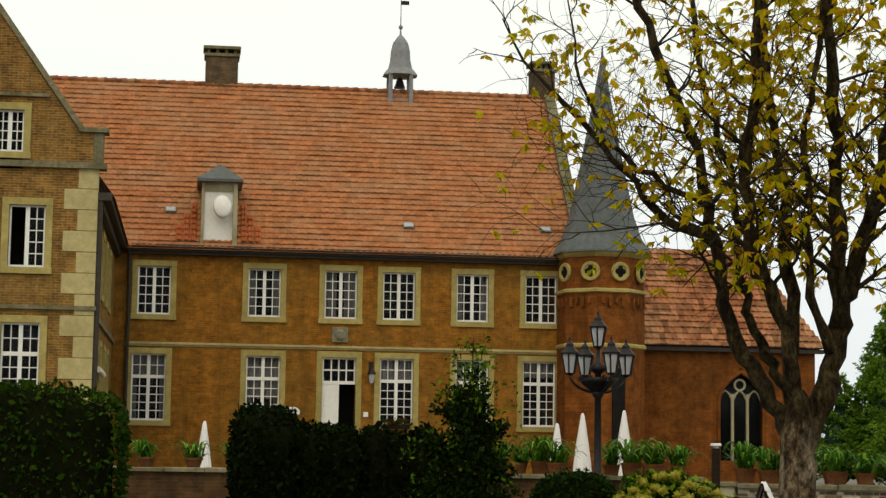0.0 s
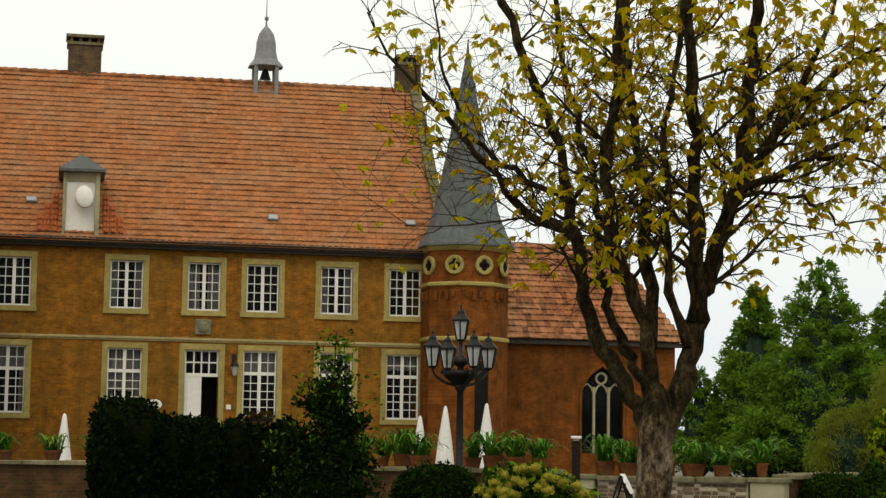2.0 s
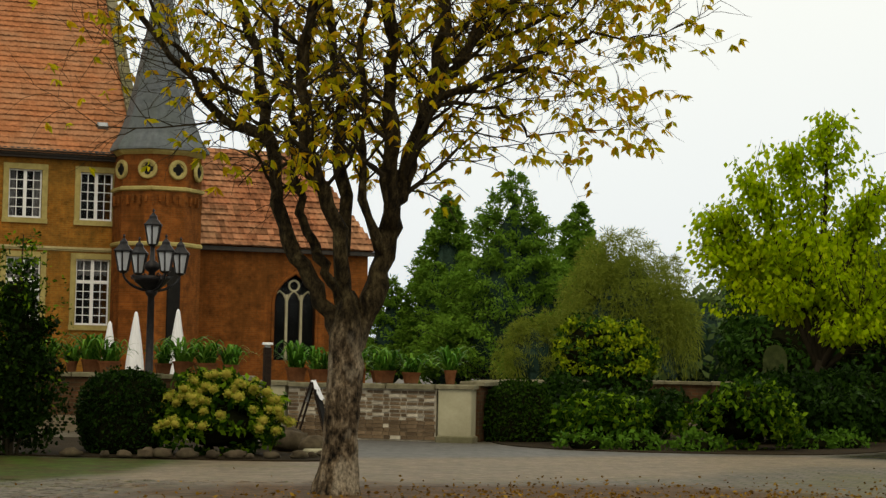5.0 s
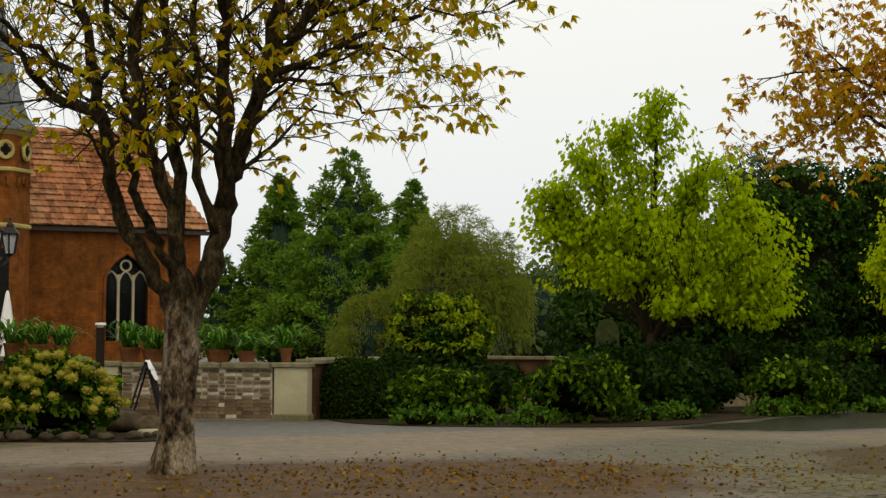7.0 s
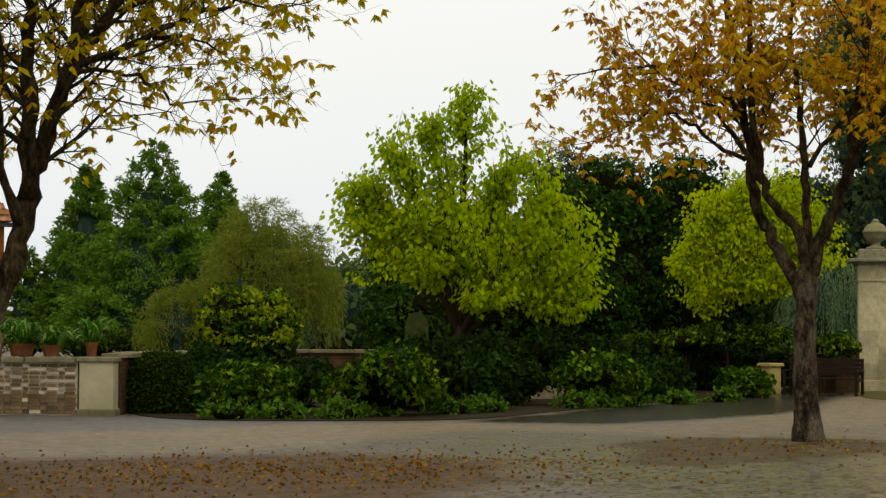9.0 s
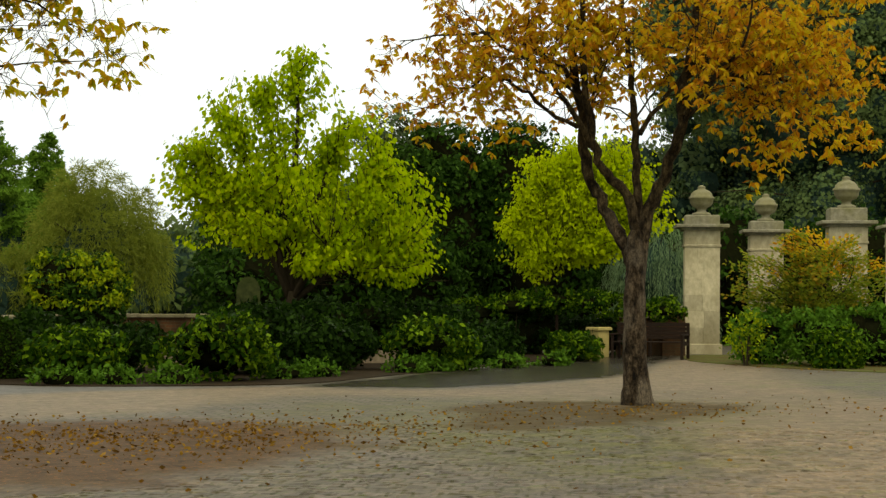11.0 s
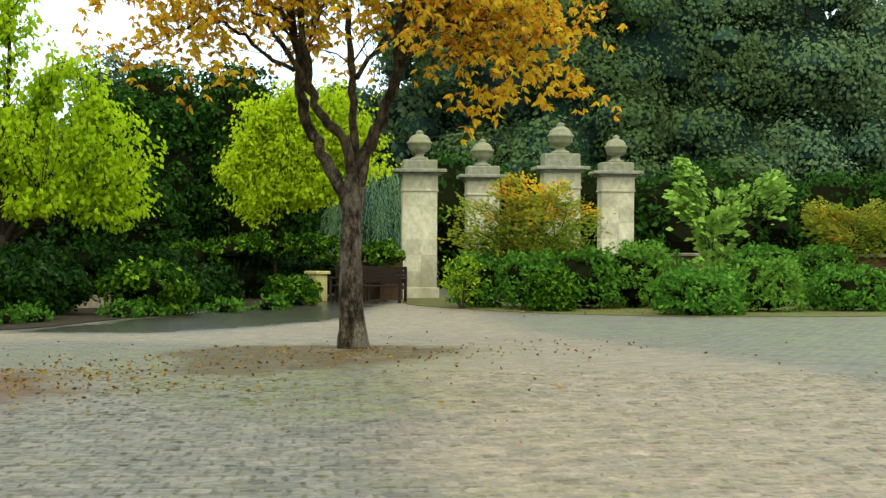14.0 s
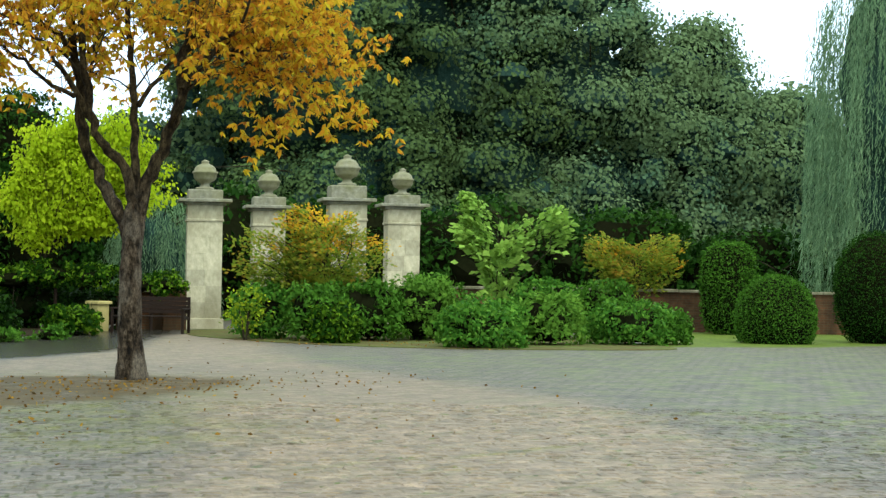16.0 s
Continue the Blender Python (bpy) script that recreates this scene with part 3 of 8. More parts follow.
def bush(name, at, blobs, n, leaf, material, label, category="shrub", clumps=0, spread=0.2, group="", shell=0.7, aspect=0.55, droop=0.0, core=0.78, seed=None, floor_z=0.02, puff=0.0):
    """A shrub: short stems and a mass of leaves round a solid middle painted dark as inner shade. Blobs are relative to
    its foot.
    """
    seed = len(bpy.data.objects) if seed is None else seed
    ob = thing(name, at, label, category, group)
    way = None
    if puff:
        pts, way = puffs(blobs, n, clumps, puff, seed)
        way = way[pts[:, 2] > floor_z]
    else:
        pts = in_blobs(blobs, n, seed, shell, clumps, spread)
    pts = pts[pts[:, 2] > floor_z]
    cv, cf = [], []
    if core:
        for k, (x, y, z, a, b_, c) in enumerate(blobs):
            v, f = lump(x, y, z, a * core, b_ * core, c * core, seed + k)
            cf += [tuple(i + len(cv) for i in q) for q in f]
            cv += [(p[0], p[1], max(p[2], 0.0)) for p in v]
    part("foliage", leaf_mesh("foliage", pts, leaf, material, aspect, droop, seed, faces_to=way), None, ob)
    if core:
        part("foliage_core", Shape().add(cv, cf), M_core, ob, kind="stuff")
    s = Shape()
    x, y, z, a, b_, c = blobs[0]
    for k in range(3):
        an = k * 2.1
        s.tube([(x + 0.1 * a * math.cos(an), y + 0.1 * a * math.sin(an), 0), (x + 0.2 * a * math.cos(an), y + 0.2 * a * math.sin(an), z * 0.6), (x + 0.4 * a * math.cos(an), y + 0.4 * a * math.sin(an), z)], [0.03, 0.022, 0.012], 5)
    part("stem_growth", s, M_bark_dark, ob, kind="stuff")
    return ob


def clipped(name, at, outline, n, leaf, material, label, category="hedge", group="", seed=None, turn=0.0, fuzz=0.028):
    """A clipped hedge or topiary: a solid of box faces given by outline boxes (x0, x1, y0, y1, z0, z1, roundness) under a skin of leaves."""
    seed = len(bpy.data.objects) if seed is None else seed
    rng = np.random.default_rng(seed)
    ob = thing(name, at, label, category, group, turn=turn)
    P, cv, cf = [], [], []
    areas = [((o[1] - o[0]) + (o[3] - o[2])) * (o[5] - o[4]) + (o[1] - o[0]) * (o[3] - o[2]) for o in outline]
    for o, ar in zip(outline, areas):
        x0, x1, y0, y1, z0, z1, rd = o
        k = int(n * ar / sum(areas))
        c = np.array([(x0 + x1) / 2, (y0 + y1) / 2, (z0 + z1) / 2])
        h = np.array([(x1 - x0) / 2, (y1 - y0) / 2, (z1 - z0) / 2])
        d = rng.normal(size=(k, 3)) * np.array([h[0] ** 0, 1, 1]) * h ** 0.35
        p_ = 2 + 6 * (1 - rd)
        r = (np.abs(d / h) ** p_).sum(1, keepdims=True) ** (-1 / p_)
        q = d * r
        wob = np.array([noise.noise(Vector(tuple(a * 1.1 + seed))) for a in q])[:, None]
        P.append(c + q + q / np.linalg.norm(q, axis=1, keepdims=True) * 0.07 * wob + rng.normal(size=(k, 3)) * fuzz)
        rows, cols = 24, 72
        vs = []
        for i in range(rows + 1):
            th = math.pi * i / rows
            for j in range(cols):
                ph = 2 * math.pi * j / cols
                e = np.array([math.sin(th) * math.cos(ph), math.sin(th) * math.sin(ph), math.cos(th)]) * h ** 0.35 + 1e-9
                rr = (np.abs(e / h) ** p_).sum() ** (-1 / p_)
                v = c + e * rr * 0.96
                vs.append((v[0], v[1], max(v[2], 0)))
        cf += [tuple(len(cv) + a for a in (i * cols + j, (i + 1) * cols + j, (i + 1) * cols + (j + 1) % cols, i * cols + (j + 1) % cols)) for i in range(rows) for j in range(cols)]
        cv += vs
    pts = np.concatenate(P)
    pts = pts[pts[:, 2] > 0.02]
    part("foliage", leaf_mesh("foliage", pts, leaf, material, 0.6, 0.0, seed), None, ob)
    part("foliage_core", Shape().add(cv, cf), M_core, ob, kind="stuff")
    s = Shape()
    for o in outline:
        cx, cy = (o[0] + o[1]) / 2, (o[2] + o[3]) / 2
        s.tube([(cx, cy, 0), (cx, cy, o[4] + 0.5 * (o[5] - o[4]))], [0.05, 0.03], 6)
    part("stem_growth", s, M_bark_dark, ob, kind="stuff")
    return ob


def bend(a, b_, rng, wob=0.12, n=5):
    """A wavering line from a to b."""
    a, b_ = Vector(a), Vector(b_)
    ln = (b_ - a).length
    out = []
    for i in range(n + 1):
        t = i / n
        k = math.sin(math.pi * t) * ln * wob
        out.append(a.lerp(b_, t) + Vector((rng.normal() * k * 0.5, rng.normal() * k * 0.5, k * 0.35)))
    return out


def twigs(s, start, direction, length, radius, level, rng, tips, droop=0.0):
    """A branch that splits into ever thinner ones; the ends are gathered in tips."""
    d = Vector(direction).normalized()
    pts, rad = [Vector(start)], [radius]
    n = 4
    for i in range(n):
        d = (d + Vector(rng.normal(size=3)) * 0.16 + Vector((0, 0, (0.10 if level > 1 else -droop)))).normalized()
        pts.append(pts[-1] + d * length / n)
        rad.append(radius * (1 - 0.62 * (i + 1) / n))
    s.tube(pts, rad, 6 if radius > 0.02 else 4)
    if level <= 1:
        tips.extend((tuple(p), tuple(d)) for p in pts[2:])
    if level <= 0:
        return
    kids = {3: 4, 2: 4, 1: 3}.get(level, 3)
    for k in range(kids):
        t = 0.25 + 0.75 * (k + rng.uniform(0.2, 0.9)) / kids
        i = min(int(t * n), n - 1)
        p = pts[i].lerp(pts[i + 1], t * n - i)
        ax = Vector(rng.normal(size=3))
        out = (d.cross(ax)).normalized()
        nd = (d * 0.75 + out * 0.85 + Vector((0, 0, 0.08))).normalized()
        twigs(s, p, nd, length * rng.uniform(0.5, 0.72), radius * 0.48 * (1 - 0.4 * t) + 0.002, level - 1, rng, tips, droop)


def broad_tree(name, at, trunk_top, trunk_r, blobs, n, leaf, material, label, clumps, spread=0.22, seed=1, category="tree", shell=0.45, aspect=0.55, droop=0.3, limbs=7, bark=None, lean=0.0, group="", core=0.0, puff=0.0, spray=0.0, core_mat=None):
    """A tree: tapered trunk, limbs that reach into the crown's masses, and a crown of many leaves with gaps."""
    rng = np.random.default_rng(seed)
    ob = thing(name, at, label, category, group)
    s = Shape()
    top = Vector((lean, 0, trunk_top))
    s.tube([(0, 0, -0.05), (0, 0, 0.25), (lean * 0.5, 0, trunk_top * 0.5), top], [trunk_r * 1.35, trunk_r * 1.05, trunk_r * 0.9, trunk_r * 0.7], 10)
    part("trunk", s, bark or M_bark_dark, ob, smooth=True)
    s = Shape()
    for k in range(limbs):
        x, y, z, a, b_, c = blobs[k % len(blobs)]
        end = (x + rng.normal() * a * 0.45, y + rng.normal() * b_ * 0.45, z + c * rng.uniform(-0.1, 0.7))
        pts = bend(top - Vector((0, 0, trunk_top * 0.12 * (k % 3))), end, rng)
        s.tube(pts, [trunk_r * 0.5 * (1 - 0.85 * i / 5) for i in range(6)], 6)
        for i in (2, 3, 4):
            e2 = pts[i] + Vector((rng.normal() * a * 0.5, rng.normal() * b_ * 0.5, abs(rng.normal()) * c * 0.4))
            s.tube(bend(pts[i], e2, rng, n=3), [trunk_r * 0.18, trunk_r * 0.13, trunk_r * 0.08, trunk_r * 0.03], 4)
    part("branchwork", s, bark or M_bark_dark, ob, smooth=True, kind="stuff")
    way = dirs = None
    if puff:
        pts, way = puffs(blobs, int(n * 0.8), clumps, puff, seed)
        inner = in_blobs(blobs, int((n - len(pts)) * (0.8 if puff > 1.0 else 1.0)), seed + 1, 0.5)
        mid = np.asarray(blobs, float)[:, :3].mean(0)
        pts, way = np.concatenate([pts, inner]), np.concatenate([way, (inner - mid) / (np.linalg.norm(inner - mid, axis=1, keepdims=True) + 1e-6)])
    elif spray:
        sp = Shape()
        pts, dirs, way = sprays(blobs, n, clumps, seed, trunk_top, spray, sp, trunk_r * 0.16)
        part("spray_growth", sp, bark or M_bark_dark, ob, kind="stuff")
    else:
        pts = in_blobs(blobs, n, seed, shell, clumps, spread)
    cv, cf = [], []
    if puff > 1.0:
        for k, c_ in enumerate(puff_middles(blobs, clumps, seed)):
            v, f = lump(*c_, puff * 0.5, puff * 0.5, puff * 0.36, seed + k, 0.7, 4, 6)
            cf += [tuple(i + len(cv) for i in q) for q in f]
            cv += [(p[0], p[1], max(p[2], 0.02)) for p in v]
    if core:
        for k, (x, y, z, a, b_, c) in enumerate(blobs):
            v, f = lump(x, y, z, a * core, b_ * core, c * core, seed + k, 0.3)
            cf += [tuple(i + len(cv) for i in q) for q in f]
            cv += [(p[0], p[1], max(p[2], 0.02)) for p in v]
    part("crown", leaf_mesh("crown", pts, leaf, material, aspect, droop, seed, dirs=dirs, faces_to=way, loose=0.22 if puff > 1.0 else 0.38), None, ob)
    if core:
        part("foliage_core", Shape().add(cv, cf), core_mat or M_core, ob, kind="stuff")
    return ob


# ---- ground ----
def smooth_loop(pts, k=6):
    out, n = [], len(pts)
    for i in range(n):
        p0, p1, p2, p3 = (Vector(pts[(i + j) % n]) for j in (-1, 0, 1, 2))
        for a in range(k):
            t = a / k
            out.append(tuple(0.5 * ((2 * p1) + (p2 - p0) * t + (2 * p0 - 5 * p1 + 4 * p2 - p3) * t * t + (3 * p1 - p0 - 3 * p2 + p3) * t ** 3)))
    return out


TRACK = smooth_loop([(4.5, 24), (7.3, 27.3), (11, 27.4), (14.2, 28.1), (17.3, 27.5), (19, 25.6), (24, 27.6), (33, 35), (34.5, 33.5), (27.5, 25.5), (24.5, 21.5), (22.3, 17.5), (20, 13.5), (17.2, 10.3), (14, 7.5), (11, 5), (6, 5), (8, 8.1), (9.6, 9.8), (11.5, 11.7), (14.2, 14.6), (16.6, 17.5), (17.8, 20.5), (17.6, 23.2), (16.1, 24.9), (13.4, 23.6), (12.0, 22.5), (9.7, 21.8), (7.4, 21.6), (5.0, 22.0)])
LITTER = smooth_loop([(3.2, 15.4), (4.4, 20.6), (6.4, 21.6), (9.3, 21.4), (11.4, 20.8), (12.4, 18.8), (11.5, 16.8), (10.0, 15.5), (8.6, 14.7), (6.9, 13.9), (4.6, 14.2)])
PIT = smooth_loop([(16.6, 21.7), (18.3, 21.7), (19.9, 20.3), (19.7, 18.9), (17.6, 18.0), (15.2, 17.0), (13.4, 17.4), (14.8, 19.5)])
FRINGE = smooth_loop([(16.2, 22.4), (19.0, 22.2), (20.6, 20.0), (18.2, 17.3), (15.2, 15.3), (12.2, 12.2), (11.0, 13.2), (11.8, 16.6), (12.9, 20.2), (14.6, 23.0)])
DRIVE = smooth_loop([(17.8, 27.8), (18.7, 26.5), (20.3, 26.1), (25.7, 28.4), (31, 33), (36, 37.5), (39, 40.5), (37, 41), (33, 38.5), (29.5, 35.6), (25, 32.7), (21, 29.9)])
MOSSY = smooth_loop([(26, 24.5), (33, 24), (40, 22), (48, 18), (44, 10), (30, 8), (20, 6.5), (16.5, 8), (22, 14.5), (25, 20)])
VERGE = smooth_loop([(-9, 20.5), (-9, 27), (0, 29.3), (3.0, 28.3), (5.2, 27.2), (6.3, 26.4), (5.7, 25.3), (4.8, 23.8), (3.2, 22.2), (0, 21)])
GREY = smooth_loop([(8.8, 28.2), (9.4, 31.0), (10.2, 33.6), (13.0, 32.0), (13.8, 29.7), (16.0, 28.5), (17.4, 28.1), (14.2, 27.9), (11, 27.5), (8.9, 27.4)])
LAWN = smooth_loop([(38.5, 24.6), (41, 22.2), (47, 20.3), (56, 15), (75, 12), (75, 32), (52, 31), (45, 27)])


def depth_in(loop, P):
    """How far each point lies inside a loop, in metres (below zero outside)."""
    A = np.asarray(loop, float)
    B = np.roll(A, -1, 0)
    best = np.full(len(P), 1e9)
    inside = np.zeros(len(P), bool)
    for (ax, ay), (bx, by) in zip(A, B):
        dx, dy = bx - ax, by - ay
        t = np.clip(((P[:, 0] - ax) * dx + (P[:, 1] - ay) * dy) / (dx * dx + dy * dy + 1e-12), 0, 1)
        best = np.minimum(best, np.hypot(P[:, 0] - ax - t * dx, P[:, 1] - ay - t * dy))
        hit = (ay > P[:, 1]) != (by > P[:, 1])
        xs = ax + (P[:, 1] - ay) / (by - ay + 1e-12) * dx
        inside ^= hit & (P[:, 0] < xs)
    return np.where(inside, best, -best)


def lay_masks(me):
    """Marks which paving, earth or grass lies where, with ragged edges."""
    co = np.zeros(len(me.vertices) * 3, np.float32)
    me.vertices.foreach_get("co", co)
    P = co.reshape(-1, 3)[:, :2].astype(float)
    wob = np.array([noise.noise(Vector((x * 0.9, y * 0.9, 0))) + 0.6 * noise.noise(Vector((x * 2.7, y * 2.7, 4))) for x, y in P])
    for name, loop, soft in (("track", TRACK, 0.45), ("litter", LITTER, 0.8), ("pit", PIT, 0.35), ("fringe", FRINGE, 0.9), ("drive", DRIVE, 0.25), ("mossy", MOSSY, 2.0), ("lawn", LAWN, 0.3), ("verge", VERGE, 0.3), ("grey", GREY, 0.3)):
        d = depth_in(loop, P) + wob * soft
        val = np.clip(d / soft * 0.5 + 0.5, 0, 1)
        at = me.attributes.new(name, "FLOAT", "POINT")
        at.data.foreach_set("value", val.astype(np.float32))


def ground_material():
    m, n, l, p = mat_new("old_cobbles")
    tc = n.new("ShaderNodeTexCoord")
    mp = n.new("ShaderNodeMapping")
    mp.inputs["Rotation"].default_value = (0, 0, radians(42))
    l.new(tc.outputs["Object"], mp.inputs[0])
    wob = noise_node(n, l, mp.outputs[0], 1.7, 3)
    vec = n.new("ShaderNodeMixRGB")
    vec.inputs[0].default_value = 0.12
    l.new(mp.outputs[0], vec.inputs[1])
    l.new(wob.outputs["Color"], vec.inputs[2])
    bt = n.new("ShaderNodeTexBrick")
    bt.inputs["Scale"].default_value = 1
    bt.inputs["Brick Width"].default_value, bt.inputs["Row Height"].default_value = 0.19, 0.26
    bt.inputs["Mortar Size"].default_value, bt.inputs["Mortar Smooth"].default_value = 0.022, 0.7
    bt.inputs["Color1"].default_value, bt.inputs["Color2"].default_value, bt.inputs["Mortar"].default_value = (0.124, 0.106, 0.092, 1), (0.076, 0.066, 0.058, 1), (0.040, 0.038, 0.016, 1)
    l.new(vec.outputs[0], bt.inputs["Vector"])
    fine = noise_node(n, l, tc.outputs["Object"], 11, 6, 0.75)
    mid = noise_node(n, l, tc.outputs["Object"], 1.3, 6, 0.7)
    big = noise_node(n, l, tc.outputs["Object"], 0.25, 5, 0.6)

    def attr(name):
        a = n.new("ShaderNodeAttribute")
        a.attribute_name = name
        return a.outputs["Fac"]

    def times(a, k):
        t = n.new("ShaderNodeMath")
        t.operation = "MULTIPLY"
        l.new(a, t.inputs[0])
        if hasattr(k, "is_linked"):
            l.new(k, t.inputs[1])
        else:
            t.inputs[1].default_value = k
        return t.outputs[0]

    def ramped(src, lo, hi, top=1.0):
        r = ramp_node(n, [(lo, (0, 0, 0)), (hi, (top,) * 3)])
        l.new(src, r.inputs[0])
        return r.outputs[0]

    col = bt.outputs["Color"]
    col = mix(n, l, "MIX", times(attr("track"), 0.7), col, (0.208, 0.152, 0.100))
    dirt = ramped(mid.outputs[0], 0.42, 0.7, 0.6)
    col = mix(n, l, "MIX", dirt, col, (0.120, 0.102, 0.064))
    col = mix(n, l, "MIX", times(attr("mossy"), ramped(mid.outputs[0], 0.45, 0.62, 0.7)), col, (0.105, 0.135, 0.035))
    col = mix(n, l, "MIX", ramped(big.outputs[0], 0.55, 0.7, 0.5), col, (0.112, 0.096, 0.064))
    streak_map = n.new("ShaderNodeMapping")
    streak_map.inputs["Rotation"].default_value, streak_map.inputs["Scale"].default_value = (0, 0, radians(43)), (0.35, 2.6, 1)
    l.new(tc.outputs["Object"], streak_map.inputs[0])
    streak = noise_node(n, l, streak_map.outputs[0], 0.9, 6, 0.75)
    col = mix(n, l, "MIX", ramped(streak.outputs[0], 0.55, 0.66, 0.65), col, (0.098, 0.098, 0.030))
    tuft_map = n.new("ShaderNodeMapping")
    tuft_map.inputs["Rotation"].default_value, tuft_map.inputs["Scale"].default_value = (0, 0, radians(43)), (0.7, 2.0, 1)
    l.new(tc.outputs["Object"], tuft_map.inputs[0])
    tuft = noise_node(n, l, tuft_map.outputs[0], 3.6, 6, 0.7)
    col = mix(n, l, "MIX", ramped(tuft.outputs[0], 0.585, 0.65, 0.8), col, (0.055, 0.080, 0.014))
    col = mix(n, l, "MIX", times(attr("grey"), 0.7), col, (0.098, 0.100, 0.104))
    col = mix(n, l, "MIX", times(attr("drive"), 0.92), col, (0.022, 0.020, 0.015))
    col = mix(n, l, "MIX", times(attr("litter"), 0.93), col, (0.076, 0.045, 0.023))
    crumbs = noise_node(n, l, tc.outputs["Object"], 14, 4, 0.7)
    leafmould = noise_node(n, l, tc.outputs["Object"], 2.4, 5, 0.7)
    earth = mix(n, l, "ADD", 1.0, attr("litter"), attr("pit"))
    col = mix(n, l, "MIX", times(earth, ramped(leafmould.outputs[0], 0.46, 0.60, 0.6)), col, (0.030, 0.018, 0.008))
    col = mix(n, l, "MIX", times(attr("litter"), ramped(crumbs.outputs[0], 0.56, 0.64, 0.85)), col, (0.23, 0.095, 0.028))
    col = mix(n, l, "MIX", times(attr("fringe"), ramped(mid.outputs[0], 0.38, 0.56, 0.72)), col, (0.082, 0.084, 0.020))
    col = mix(n, l, "MIX", times(attr("pit"), ramped(mid.outputs[0], 0.32, 0.52, 0.9)), col, (0.066, 0.045, 0.02))
    col = mix(n, l, "MIX", times(attr("lawn"), 0.95), col, (0.10, 0.135, 0.022))
    col = mix(n, l, "MIX", times(attr("verge"), 0.93), col, mix(n, l, "MIX", ramped(mid.outputs[0], 0.42, 0.6, 0.9), (0.040, 0.072, 0.010), (0.052, 0.034, 0.016)))
    fr = ramp_node(n, [(0.25, (0.55, 0.55, 0.53)), (0.75, (1.4, 1.38, 1.32))])
    l.new(fine.outputs[0], fr.inputs[0])
    col = mix(n, l, "MULTIPLY", 1.0, col, fr.outputs[0])
    worn = noise_node(n, l, tc.outputs["Object"], 3.2, 5, 0.75)
    wr = ramp_node(n, [(0.34, (0.64, 0.63, 0.61)), (0.66, (1.36, 1.35, 1.33))])
    l.new(worn.outputs[0], wr.inputs[0])
    col = mix(n, l, "MULTIPLY", 1.0, col, wr.outputs[0])
    isl = n.new("ShaderNodeNewGeometry")
    ir = ramp_node(n, [(0.0, (0.80, 0.81, 0.83)), (1.0, (1.20, 1.18, 1.15))])
    l.new(isl.outputs["Random Per Island"], ir.inputs[0])
    col = mix(n, l, "MULTIPLY", attr("sett"), col, ir.outputs[0])
    l.new(col, p.inputs["Base Color"])
    rr = ramp_node(n, [(0, (0.62,) * 3), (1, (0.24,) * 3)])
    l.new(attr("drive"), rr.inputs[0])
    l.new(rr.outputs[0], p.inputs["Roughness"])
    dull = ramped(attr("litter"), 0.2, 0.8)
    for other in ("lawn", "verge", "pit", "drive"):
        dull = mix(n, l, "ADD", 1.0, dull, ramped(attr(other), 0.2, 0.8))
    sheen = ramp_node(n, [(0.0, (0.15,) * 3), (1.0, (0.03,) * 3)])
    l.new(dull, sheen.inputs[0])
    l.new(sheen.outputs[0], p.inputs["Specular IOR Level"])
    bumped(n, l, p, mix(n, l, "ADD", 0.6, bt.outputs["Fac"], fine.outputs[0]), -0.35, 0.02)
    return m


M_cobble = ground_material()
M_soil = surface("leaf_litter_soil", (0.010, 0.008, 0.004), (0.030, 0.021, 0.011), 9, (0.04, 0.024, 0.010), 0.5, 0.95, 0.6)

gx_ = [-1500.0, -600.0, -200.0, -80.0, -40.0] + [-20 + 0.3 * i for i in range(234)] + [60.0, 80.0, 110.0, 200.0, 600.0, 1500.0]
gy_ = [-1500.0, -600.0, -200.0, -60.0, -20.0] + [1 + 0.3 * i for i in range(145)] + [50.0, 60.0, 80.0, 110.0, 200.0, 600.0, 1500.0]
s = Shape()
W = len(gx_)
s.add([(x, y, 0.0) for y in gy_ for x in gx_], [(j * W + i, j * W + i + 1, (j + 1) * W + i + 1, (j + 1) * W + i) for j in range(len(gy_) - 1) for i in range(W - 1)])
ground = tagged(part("ground", s, M_cobble), "forecourt of worn grey-brown cobbles with moss and fallen leaves", "ground", kind="structure")
lay_masks(ground.data)


def sheet(name, outline, z, material, label, category):
    """A low raised bed with a curving outline."""
    sh = Shape()
    sh.add([(x, y, z) for x, y in outline] + [(x, y, 0.0) for x, y in outline], [tuple(range(len(outline)))] + [(i, i + len(outline), (i + 1) % len(outline) + len(outline), (i + 1) % len(outline)) for i in range(len(outline))])
    return tagged(part(name, sh, material), label, category, kind="structure")


bed = smooth_loop([(13.4, 32.0), (13.9, 29.8), (16, 28.6), (18.2, 28.4), (21, 30.2), (25.5, 33.2), (29.5, 35.8), (33.2, 38.6), (34.5, 42), (33, 47), (26.5, 47), (24, 40), (18, 40), (15, 36)])
sheet("planting_bed", bed, 0.018, M_soil, "dark soil of the long shrub bed", "ground")
bed2 = smooth_loop([(32.4, 31.5), (31.8, 28), (33, 25), (36.5, 22.6), (38.5, 23.5), (41, 27), (44, 32), (38, 38), (34, 35)])
M_edge = surface("mossy_bed_edge", (0.045, 0.05, 0.014), (0.12, 0.135, 0.03), 5, (0.085, 0.05, 0.022), 0.8, 0.95, 0.6)
sheet("planting_bed", bed2, 0.018, M_edge, "soil under the shrubs before the gate", "ground")
